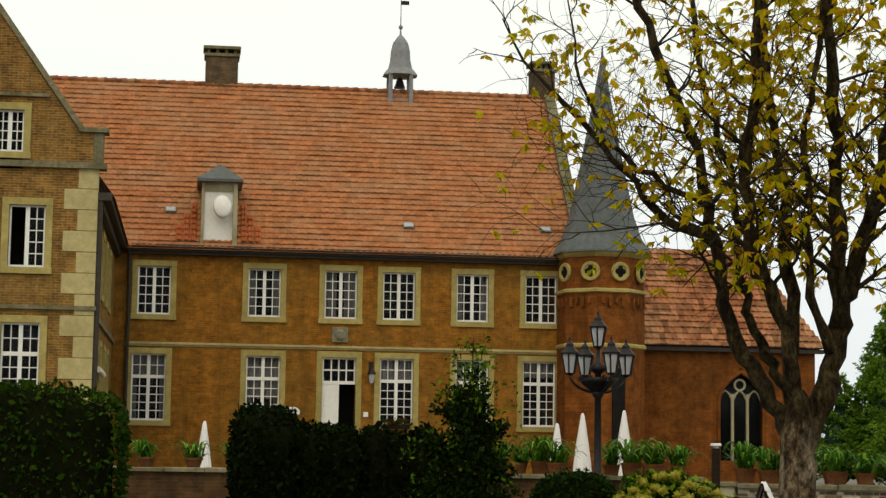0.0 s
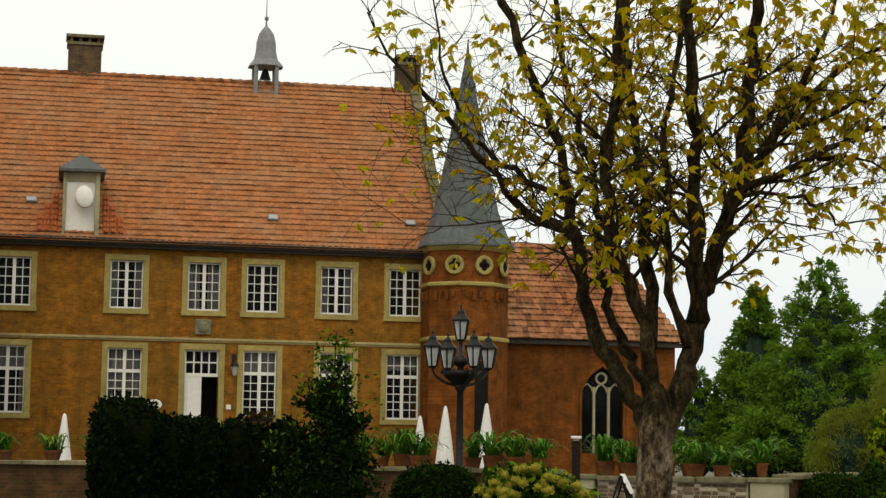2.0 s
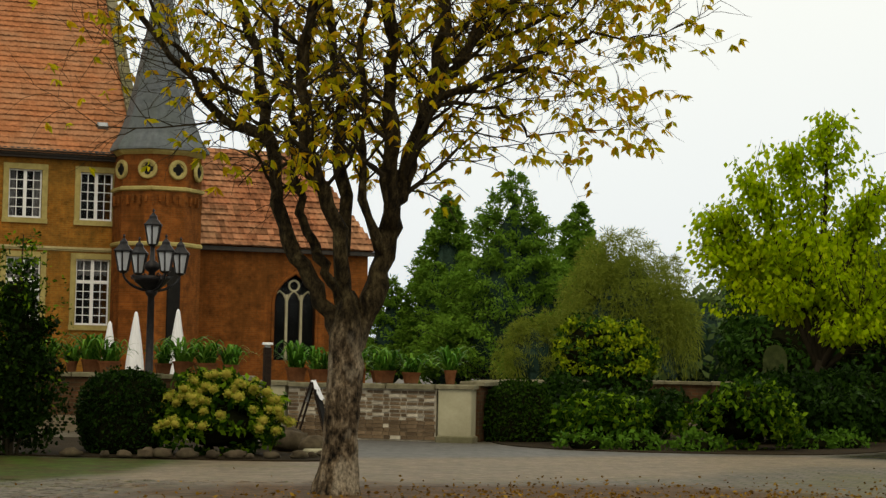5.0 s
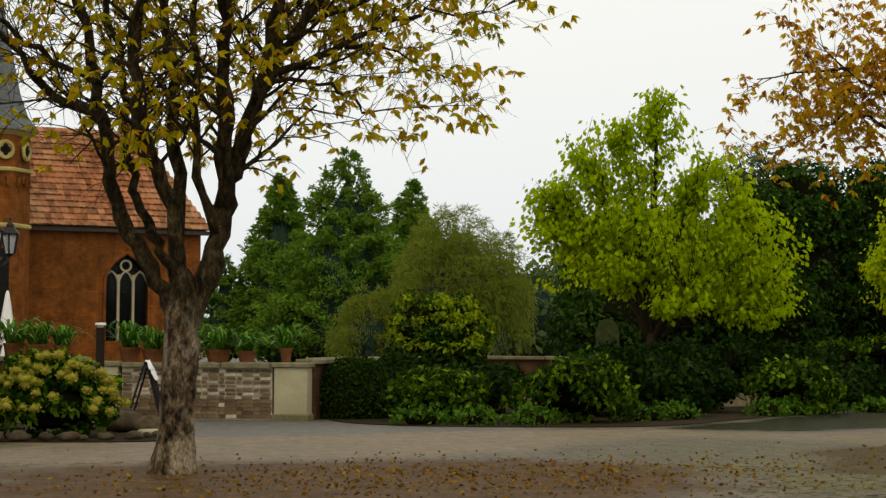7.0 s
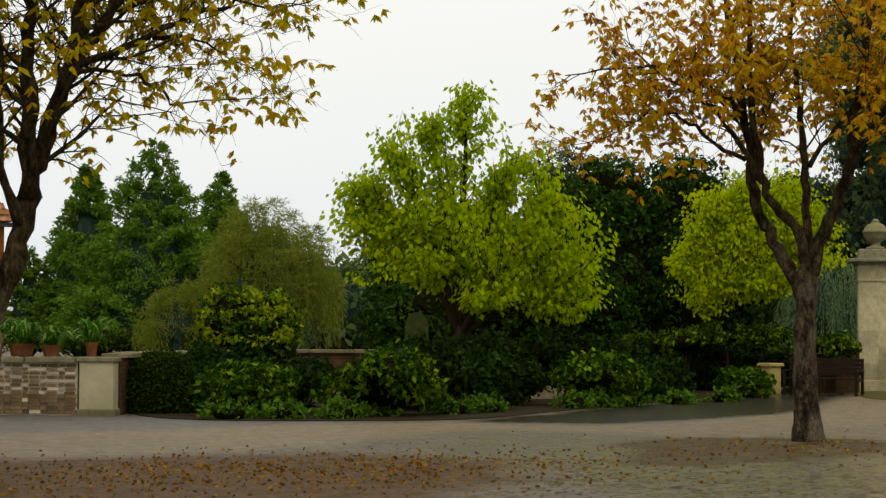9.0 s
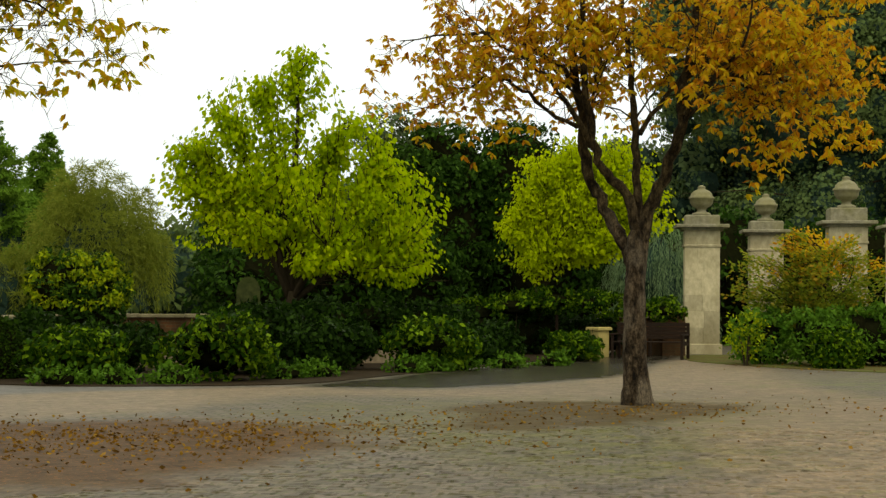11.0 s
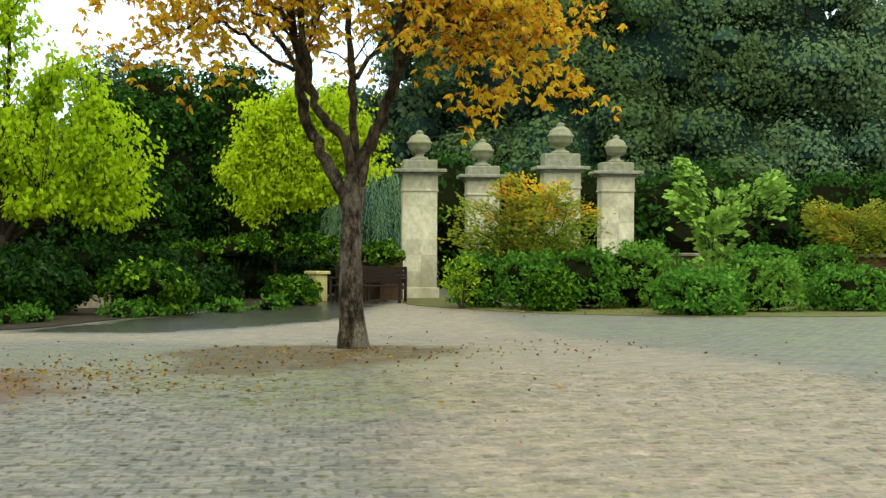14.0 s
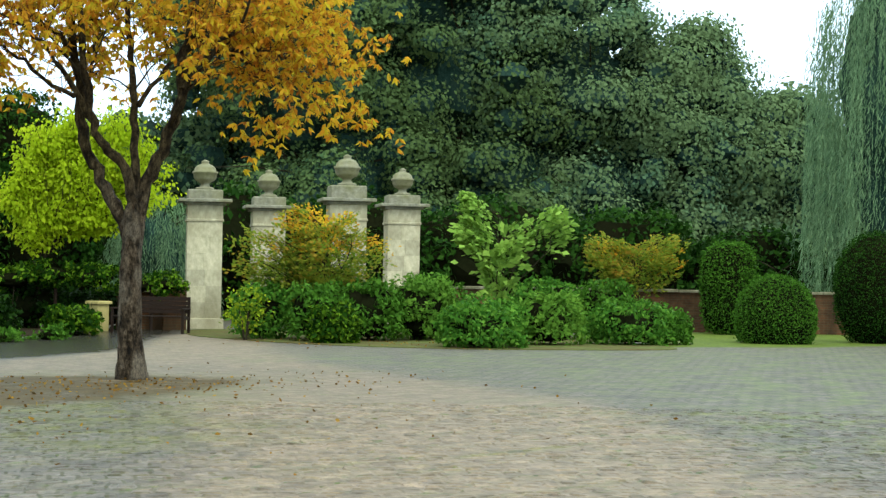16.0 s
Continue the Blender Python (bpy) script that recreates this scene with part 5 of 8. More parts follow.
for a, b_ in rw:
    for z0, z1 in ((6.3, 8.1), (2.6, 4.7)):
        t = Shape()
        t.box(a - 0.18, b_ + 0.18, -0.06, 0.05, z0 - 0.18, z0).box(a - 0.18, b_ + 0.18, -0.05, 0.05, z1, z1 + 0.18).box(a - 0.18, a, -0.05, 0.05, z0, z1).box(b_, b_ + 0.18, -0.05, 0.05, z0, z1)
        s = Shape().add([m90 @ Vector(p) for p in t.v], t.f)
        w = at_wing(part("window", s, M_sandstone, wing))
        t = Shape()
        glazing(t, a, b_, z0, z1, 0.12, 4, 5, 0.04)
        part("glazing_grid", Shape().add([m90 @ Vector(p) for p in t.v], t.f), M_white, w)
s = Shape()
t = Shape().box(WY + 0.6, HY - 0.12, -0.08, 0.0, 5.3, 5.45)
s.add([m90 @ Vector(p) for p in t.v], t.f)
at_wing(part("side_string_course", s, M_coping, wing))
s = Shape()
s.tube([(WX + 0.15, WY + 1.2, 3.85), (WX + 0.15, WY + 4.6, 3.8)], [0.09, 0.09], 8)
at_wing(part("awning_roll", s, M_white, wing, "white rolled awning"))

# ---- stair tower ----
TX, TY, TR = 15.1, 69.3, 1.64
tower = thing("stair_tower", (TX, TY, 0), "round brick stair tower with a flared slate spire", "tower")
s = Shape().lathe([(TR, 0), (TR, 7.55), (TR * 0.985, 7.6), (TR * 0.985, 9.0)], 0, 0, 8, math.pi / 8 + 0.06)
part("wall", s, M_brick_red, tower)
for z, e in ((5.5, 0.07), (7.52, 0.10)):
    s = Shape().lathe([(TR, z - 0.06), (TR + e, z - 0.02), (TR + e, z + 0.07), (TR, z + 0.12)], 0, 0, 8, math.pi / 8 + 0.06)
    part("string_course", s, M_sandstone, tower)
s = Shape().lathe([(TR, 8.8), (TR + 0.12, 8.9), (TR + 0.14, 9.02), (TR + 0.02, 9.06)], 0, 0, 8, math.pi / 8 + 0.06)
part("cornice", s, M_sandstone, tower)
s = Shape().lathe([(TR + 0.26, 8.98), (TR + 0.24, 9.06), (TR - 0.12, 9.6), (TR - 0.4, 10.4), (TR * 0.5, 12.4), (TR * 0.2, 15.0), (0.06, 16.5), (0.02, 17.0)], 0, 0, 8, math.pi / 8 + 0.06)
part("spire", s, M_slate, tower)
for an in (-68, -26, 14, 54):
    a = radians(an)
    m = Matrix.Translation((TR * 0.955 * math.sin(a), -TR * 0.955 * math.cos(a), 8.25)) @ Matrix.Rotation(a, 4, "Z") @ Matrix.Rotation(radians(90), 4, "X")
    s = Shape()
    ring_ = []
    for r, z in ((0.40, 0.0), (0.40, 0.07), (0.37, 0.10), (0.27, 0.10), (0.25, 0.05)):
        ring_.append((r * 0.9, z))
    s.lathe(ring_, 0, 0, 24)
    q = Shape().add([m @ Vector(p) for p in s.v], s.f[:-2])
    w = part("quatrefoil_window", q, M_sandstone, tower, "round stone window with a dark quatrefoil")
    s = Shape()
    for k in range(4):
        b_ = math.pi / 2 * k
        s.lathe([(0.105, 0.0), (0.105, 0.065)], 0.11 * math.cos(b_), 0.11 * math.sin(b_), 14)
    s.box(-0.1, 0.1, -0.1, 0.1, 0, 0.065)
    # Solid lobes in near black stand in for the dark opening.
    part("opening", Shape().add([m @ Vector(p) for p in s.v], s.f), M_inside, w)
    s = Shape().lathe([(0.28, 0.0), (0.28, 0.055)], 0, 0, 20)
    part("plate", Shape().add([m @ Vector(p) for p in s.v], s.f), M_sandstone, w)
s = Shape()
for k in range(40):
    a = 2 * math.pi * k / 40
    m = Matrix.Rotation(a, 4, "Z") @ Matrix.Translation((0, -TR * 0.97, 0))
    s.box(-0.05, 0.05, -0.06, 0.06, 6.95 + 0.12 * (k % 2), 7.3, m)
part("corbel_frieze", s, M_brick_red, tower, kind="stuff")
m = Matrix.Rotation(radians(14), 4, "Z") @ Matrix.Translation((0, -TR * 0.93, 0))
# Solid near-black strip stands in for the unlit slit.
s = Shape().box(-0.26, 0.26, -0.06, 0.06, 1.6, 4.7, m)
part("slit_window", s, M_inside, tower)

# ---- chapel ----
CY = 72.0
chapel = thing("chapel", (20.5, CY, 0), "red brick chapel with a mossy tile roof and a pointed window", "chapel")


def at_chapel(ob):
    ob.matrix_parent_inverse = Matrix.Translation((-20.5, -CY, 0))
    return ob


gx, gw, gz0, gz1, gz2 = 21.3, 0.9, 1.4, 3.6, 5.0
n_ = 10
left_arc, right_arc = [], []
for i in range(n_ + 1):
    t_ = i / n_
    an = t_ * math.acos(0.0) * 0.87
    left_arc.append((gx + gw - 1.95 * gw * math.cos(an) * 1.026, gz1 + (gz2 - gz1) * math.sin(an) / math.sin(math.acos(0.0) * 0.87)))
left_arc = [(min(x, gx), z) for x, z in left_arc]
left_arc[-1] = (gx, gz2)
left_arc[0] = (gx - gw, gz1)
right_arc = [(2 * gx - x, z) for x, z in left_arc]
s = Shape()
s.box(14.5, gx - gw, CY, CY + 0.5, 0, 5.95).box(gx + gw, 24.3, CY, CY + 0.5, 0, 5.95).box(gx - gw, gx + gw, CY, CY + 0.5, 0, gz0)
for arc in (left_arc, right_arc):
    for (xa, za), (xb, zb) in zip(arc, arc[1:]):
        lo, hi = ((xa, za), (xb, zb)) if xa < xb else ((xb, zb), (xa, za))
        s.prism([lo, hi, (hi[0], 5.95), (lo[0], 5.95)], CY, CY + 0.5)
s.box(23.8, 24.3, CY + 0.5, 79, 0, 5.95).box(14.5, 24.3, 78.5, 79, 0, 5.95)
at_chapel(part("wall", s, M_brick_red, chapel))
# Near-black sheet added as the chapel's dark inside.
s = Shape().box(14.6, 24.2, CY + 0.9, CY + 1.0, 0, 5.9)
at_chapel(part("dark_room_backing", s, M_inside, chapel))
s = Shape()
for dx in (-0.3, 0.3):
    s.box(gx + dx - 0.05, gx + dx + 0.05, CY + 0.12, CY + 0.24, gz0, 4.0)
s.lathe([(0.24, 0), (0.24, 0.1), (0.17, 0.1), (0.17, 0.0)], 0, 0, 18)
k0 = len(s.v) - 72
m = Matrix.Translation((gx, CY + 0.24, 4.35)) @ Matrix.Rotation(radians(90), 4, "X")
s.v[k0:] = [tuple(m @ Vector(p)) for p in s.v[k0:]]
s.f = s.f[:-2]
for dx in (-0.58, 0.0, 0.58):
    for side in (-1, 1):
        s.tube([(gx + dx + side * 0.27, CY + 0.18, 3.75), (gx + dx + side * 0.16, CY + 0.18, 4.0), (gx + dx, CY + 0.18, 4.14)], [0.04, 0.04, 0.03], 5)
w = at_chapel(part("tracery_window", s, M_plaster, chapel, "pointed window with pale stone tracery"))
s = Shape().prism([(gx - gw, gz0), (gx + gw, gz0)] + right_arc + left_arc[::-1][1:], CY + 0.2, CY + 0.22)
part("pane", s, glass_mat, w)
s = Shape()
for arc in (left_arc, right_arc):
    pts = [(x, CY - 0.02, z) for x, z in arc]
    s.tube(pts, [0.07] * len(pts), 6)
s.tube([(gx - gw, CY - 0.02, gz0), (gx - gw, CY - 0.02, gz1)], [0.07, 0.07], 6).tube([(gx + gw, CY - 0.02, gz0), (gx + gw, CY - 0.02, gz1)], [0.07, 0.07], 6)
part("moulded_brick_arch", s, M_brick_red, w)
CE, CR = Vector((0, CY - 0.35, 5.82)), Vector((0, CY + 3.5, 10.0))
s = Shape()
s.add([(14.5, CE.y, CE.z), (24.6, CE.y, CE.z), (22.6, CR.y, CR.z), (14.5, CR.y, CR.z), (24.6, 79.3, CE.z), (14.5, 79.3, CE.z)], [(0, 1, 2, 3), (3, 2, 4, 5), (1, 4, 2)])
croof = at_chapel(part("roof", s, M_tile_dark, chapel, "old mossy red tile roof"))
part("roof_tiles", tile_roof(14.5, 24.6, CE, CR, 17, 0.24, 0.055, seed=4, trim=lambda a: (14.5, 24.6 - 2.0 * a)), M_tile_dark, croof, kind="stuff")
s = Shape().box(16.6, 24.6, CY - 0.3, CY + 0.01, 5.62, 5.78)
at_chapel(part("eaves_board", s, M_gutter, chapel))


# ---- garden walls ----
def garden_wall(pts, h, material, label, name="garden_wall"):
    """A brick wall along a line, with a coping of separate slabs."""
    base = thing(name, (*pts[0], 0), label, "wall", kind="structure")
    o = Vector((*pts[0], 0))
    for (xa, ya), (xb, yb) in zip(pts, pts[1:]):
        ln, an = math.hypot(xb - xa, yb - ya), math.atan2(yb - ya, xb - xa)
        m = Matrix.Translation(Vector((xa, ya, 0)) - o) @ Matrix.Rotation(an, 4, "Z")
        ob = part("brickwork", Shape().box(0, ln, -0.15, 0.15, 0, h - 0.08), material, base)
        ob.matrix_local = m
        n = max(1, int(ln / 0.85))
        for k in range(n):
            a, b_ = ln * k / n, ln * (k + 0.985) / n
            dz = 0.008 * ((k * 7) % 3)
            c = part("coping_slab", Shape().block(a, b_, -0.24, 0.24, h - 0.08, h + dz, 0.02), M_coping, base)
            c.matrix_local = m
    return base


def pier(x, y, w, h, turn, label):
    base = thing("wall_pier", (x, y, 0), label, "pier", kind="structure", turn=turn)
    part("shaft", Shape().block(-w / 2, w / 2, -w / 2, w / 2, 0, h - 0.08, 0.015), M_plaster, base)
    part("cap", Shape().block(-w / 2 - 0.05, w / 2 + 0.05, -w / 2 - 0.05, w / 2 + 0.05, h - 0.08, h, 0.02), M_coping, base)
    part("foot", Shape().block(-w / 2 - 0.04, w / 2 + 0.04, -w / 2 - 0.04, w / 2 + 0.04, 0, 0.12, 0.02), M_coping, base)
    return base


garden_wall([(-9, 40.8), (1.2, 40.0), (9.6, 35.0)], 1.13, M_brick_garden, "old brick terrace wall with stone coping")
pier(9.95, 34.75, 0.55, 1.06, -32, "cream rendered wall pier")
WHITE_WALL = garden_wall([(10.2, 34.5), (12.55, 32.85)], 1.04, M_lime_mortar, "terrace wall of flaking limewashed brick")
pier(12.86, 32.66, 0.62, 1.06, -32, "cream rendered corner pier of the terrace wall")
garden_wall([(13.15, 32.7), (16.0, 37.0), (21.7, 41.7), (24, 40.6), (29.5, 40.4)], 1.12, M_brick_garden, "low brick garden wall behind the shrubs")
garden_wall([(35.7, 39.6), (36.6, 38.6)], 1.12, M_brick_garden, "short brick wall beside the gate")
garden_wall([(46.2, 36.8), (49.97, 33.3), (53.2, 28.0), (62, 18.0)], 1.32, M_brick_garden, "red brick boundary wall with pale coping")


# ---- gate piers with urns ----
def gate_pier(x, y, w, h, turn, urn, label, tall=0.0):
    base = thing("gate_pier", (x, y, 0), label, "gate pier", group="gate piers", turn=turn)
    a = w / 2
    rng = random.Random(int(x * 10))
    z = 0.0
    part("plinth", Shape().block(-a - 0.07, a + 0.07, -a - 0.07, a + 0.07, 0, 0.3, 0.02), M_gatestone, base)
    z = 0.3
    n = 6
    top = h - 0.55
    for k in range(n):
        z2 = 0.3 + (top - 0.3) * (k + 1) / n
        split = rng.uniform(-0.15, 0.15)
        for x0, x1 in ((-a, split - 0.001), (split + 0.001, a)):
            part("ashlar_block", Shape().block(x0, x1, -a, a, z, z2 - 0.002, 0.005), M_gatestone, base)
        z = z2
    part("necking", Shape().block(-a - 0.035, a + 0.035, -a - 0.035, a + 0.035, top, top + 0.07, 0.02), M_gatestone, base)
    part("frieze", Shape().block(-a - 0.01, a + 0.01, -a - 0.01, a + 0.01, top + 0.07, h - 0.08, 0.01), M_gatestone, base)
    s = Shape().block(-a - 0.10, a + 0.10, -a - 0.10, a + 0.10, h - 0.08, h, 0.02).block(-a - 0.26, a + 0.26, -a - 0.26, a + 0.26, h, h + 0.09, 0.02)
    part("cornice", s, M_mossstone, base)
    part("block", Shape().block(-a - 0.0, a + 0.0, -a - 0.0, a + 0.0, h + 0.09, h + 0.36 + tall, 0.03), M_mossstone, base)
    b0 = h + 0.36 + tall
    u = urn
    prof = [(r_ * u, b0 + z_ * u) for r_, z_ in ((0.25, 0.0), (0.27, 0.04), (0.25, 0.07), (0.15, 0.10), (0.12, 0.16), (0.15, 0.21), (0.27, 0.27), (0.33, 0.36), (0.34, 0.46), (0.37, 0.48), (0.37, 0.53), (0.32, 0.55), (0.30, 0.63), (0.22, 0.71), (0.12, 0.75), (0.10, 0.79), (0.12, 0.82), (0.04, 0.87))]
    part("urn", Shape().lathe(prof, 0, 0, 20), M_mossstone, base, "mossy round stone urn", smooth=True)
    return base


gate_pier(38.62, 39.2, 1.0, 3.62, -42, 1.0, "tall pale ashlar gate pier with an urn")
gate_pier(42.8, 40.65, 1.0, 3.62, -42, 0.98, "pale ashlar gate pier half hidden by the yellow shrub")
gate_pier(41.45, 36.25, 1.05, 3.72, -42, 1.05, "tallest ashlar gate pier behind the yellow shrub", 0.1)
gate_pier(45.55, 37.55, 1.0, 3.75, -42, 0.98, "pale ashlar gate pier beside the brick wall")


# ---- bench ----
def bench(x, y, turn, label, hl=0.95):
    base = thing("garden_bench", (x, y, 0), label, "bench", turn=turn)
    for sx in (-hl, hl):
        for sy in (-0.25, 0.25):
            part("leg", Shape().block(sx - 0.035, sx + 0.035, sy - 0.035, sy + 0.035, 0, 0.62 if sy < 0 else 0.95, 0.006), M_darkwood, base)
        part("armrest", Shape().block(sx - 0.045, sx + 0.045, -0.32, 0.3, 0.62, 0.66, 0.01), M_darkwood, base)
        part("side_rail", Shape().block(sx - 0.025, sx + 0.025, -0.22, 0.22, 0.36, 0.43, 0.006), M_darkwood, base)
    for k in range(4):
        part("seat_slat", Shape().block(-hl + 0.03, hl - 0.03, -0.27 + 0.13 * k, -0.16 + 0.13 * k, 0.43, 0.46, 0.005), M_darkwood, base)
    for k in range(4):
        part("back_slat", Shape().block(-hl + 0.03, hl - 0.03, 0.23, 0.26, 0.52 + 0.11 * k, 0.615 + 0.11 * k, 0.005), M_darkwood, base)
    return base


bench(33.95, 36.35, -62, "dark-stained wooden garden bench beside the gate")
pl2 = thing("wall_pier", (36.75, 38.4, 0), "short brick pier with a stone cap at the wall's end", "pier", kind="structure", turn=-42)
part("shaft", Shape().block(-0.32, 0.32, -0.3, 0.3, 0, 1.28, 0.015), M_brick_garden, pl2)
part("cap", Shape().block(-0.38, 0.38, -0.36, 0.36, 1.28, 1.37, 0.02), M_coping, pl2)


# ---- candelabra lamp ----
def lantern(parent, x, y, z, k=1.0):
    s = Shape()
    s.lathe([(0.05 * k, z), (0.10 * k, z + 0.03 * k), (0.11 * k, z + 0.05 * k)], x, y, 6)
    lt = part("lantern", s, M_iron, parent)
    part("glass", Shape().lathe([(0.095 * k, z + 0.05 * k), (0.165 * k, z + 0.42 * k)], x, y, 6), lamp_glass, lt)
    for i in range(6):
        a = math.pi / 3 * i
        s = Shape()
        s.tube([(x + 0.10 * k * math.cos(a), y + 0.10 * k * math.sin(a), z + 0.05 * k), (x + 0.172 * k * math.cos(a), y + 0.172 * k * math.sin(a), z + 0.42 * k)], [0.017, 0.017], 4)
        part("cage_bar", s, M_iron, lt)
    s = Shape()
    s.lathe([(0.20 * k, z + 0.42 * k), (0.205 * k, z + 0.45 * k), (0.15 * k, z + 0.50 * k), (0.09 * k, z + 0.57 * k), (0.085 * k, z + 0.62 * k), (0.045 * k, z + 0.66 * k), (0.015 * k, z + 0.70 * k), (0.03 * k, z + 0.73 * k), (0.005 * k, z + 0.78 * k)], x, y, 6)
    part("hood", s, M_iron, lt)


lamp = thing("candelabra_lamp", (7.41, 34.2, 0), "black cast-iron candelabra lamp with five frosted lanterns", "street lamp", turn=10)
s = Shape().lathe([(0.26, 0), (0.26, 0.12), (0.2, 0.16), (0.18, 0.5), (0.12, 0.58), (0.10, 1.0), (0.12, 1.03), (0.075, 1.1), (0.06, 2.55), (0.10, 2.6), (0.12, 2.66), (0.07, 2.72), (0.06, 3.0), (0.14, 3.06), (0.16, 3.14), (0.05, 3.22), (0.04, 3.5)], 0, 0, 14)
part("pole", s, M_iron, lamp, smooth=True)
lantern(lamp, 0, 0, 3.47, 0.9)
part("basket", Shape().lathe([(0.05, 2.64), (0.14, 2.68), (0.26, 2.78), (0.36, 2.92), (0.39, 2.93), (0.30, 2.82), (0.12, 2.74), (0.05, 2.74)], 0, 0, 16), M_iron, lamp, smooth=True)
for k in range(4):
    a = math.pi / 2 * k + 0.05
    ex, ey = 0.57 * math.cos(a), 0.57 * math.sin(a)
    pts = [(0.05 * math.cos(a), 0.05 * math.sin(a), 2.72)]
    for i in range(1, 9):
        t_ = i / 8
        rr = 0.05 + 0.52 * math.sin(t_ * math.pi / 2)
        pts.append((rr * math.cos(a), rr * math.sin(a), 2.66 + 0.32 * (1 - math.cos(t_ * math.pi / 2)) ** 0.9))
    part("arm", Shape().tube(pts, [0.03 - 0.012 * i / 8 for i in range(9)], 6), M_iron, lamp, smooth=True)
    s = Shape()
    s.tube([((0.27 + 0.13 * (1 - i / 16) * math.cos(i * 0.6)) * math.cos(a), (0.27 + 0.13 * (1 - i / 16) * math.cos(i * 0.6)) * math.sin(a), 2.86 + 0.14 * (1 - i / 16) * math.sin(i * 0.6)) for i in range(16)], [0.014] * 16, 5)
    part("scroll", s, M_iron, lamp)
    lantern(lamp, ex, ey, 2.96, 0.92)


# ---- small posts and sign ----
post = thing("bollard_light", (8.68, 30.8, 0), "slim dark post light with a white top", "post light")
part("shaft", Shape().block(-0.06, 0.06, -0.06, 0.06, 0, 1.66, 0.01), M_darkwood, post)
part("cap", Shape().block(-0.075, 0.075, -0.075, 0.075, 1.70, 1.74, 0.01), M_white, post)
part("lens", Shape().lathe([(0.05, 1.66), (0.05, 1.70)], 0, 0, 12), lamp_glass, post)
sign = thing("easel_sign", (9.72, 31.5, 0), "folding easel board with a white sheet over it", "sign", turn=62)
for sx in (-0.22, 0.22):
    part("leg", Shape().tube([(sx, -0.30, 0), (sx * 0.75, 0, 1.08)], [0.02, 0.018], 6), M_darkwood, sign)
    part("back_leg", Shape().tube([(sx, 0.34, 0), (sx * 0.75, 0.02, 1.08)], [0.02, 0.018], 6), M_darkwood, sign)
m = Matrix.Translation((0, -0.17, 0.55)) @ Matrix.Rotation(radians(-15), 4, "X")
part("board", Shape().block(-0.2, 0.2, -0.012, 0.012, -0.3, 0.42, 0.004, m), M_inside, sign)
s = Shape()
vs = []
for i in range(9):
    for j, (yy, zz) in enumerate(((-0.16, 0.78), (-0.06, 0.98), (0.0, 1.11), (0.06, 1.0), (0.14, 0.74))):
        vs.append((-0.18 + 0.36 * i / 8, yy + 0.02 * math.sin(i * 1.7 + j), zz + 0.015 * math.sin(i * 2.3)))
s.add(vs, [(5 * i + j, 5 * i + 5 + j, 5 * i + 6 + j, 5 * i + 1 + j) for i in range(8) for j in range(4)])
part("sheet", s, M_canvas, sign, smooth=True)


# ---- parasols, closed ----
def parasol(x, y, h, label):
    base = thing("closed_parasol", (x, y, 0.3), label, "parasol", group="closed parasols")
    part("foot", Shape().lathe([(0.3, 0), (0.3, 0.06), (0.06, 0.1)], 0, 0, 18), M_coping, base)
    part("pole", Shape().tube([(0, 0, 0.05), (0, 0, h)], [0.025, 0.025], 8), M_darkwood, base)
    s, seg = Shape(), 32
    vs, fs = [], []
    prof = [(0.02, h + 0.05), (0.05, h - 0.02), (0.09, h - 0.3), (0.165, h - 0.85), (0.23, h - 1.4), (0.29, 0.42), (0.27, 0.36)]
    for r, z in prof:
        vs += [(r * (1 + 0.13 * math.cos(8 * 2 * math.pi * i / seg + z)) * math.cos(2 * math.pi * i / seg), r * (1 + 0.13 * math.cos(8 * 2 * math.pi * i / seg + z)) * math.sin(2 * math.pi * i / seg), z) for i in range(seg)]
    for k in range(len(prof) - 1):
        fs += [(k * seg + (i + 1) % seg, k * seg + i, (k + 1) * seg + i, (k + 1) * seg + (i + 1) % seg) for i in range(seg)]
    fs.append(tuple(range(seg)))
    s.add(vs, fs)
    part("canopy", s, M_canvas, base, smooth=True)
    return base


for x, y, h in ((0.42, 56, 2.0), (11.42, 54.8, 2.4), (10.7, 55.0, 2.1), (12.62, 54.6, 2.5), (5.25, 56, 1.9)):
    parasol(x, y, h, "tall white parasol folded shut on the terrace")


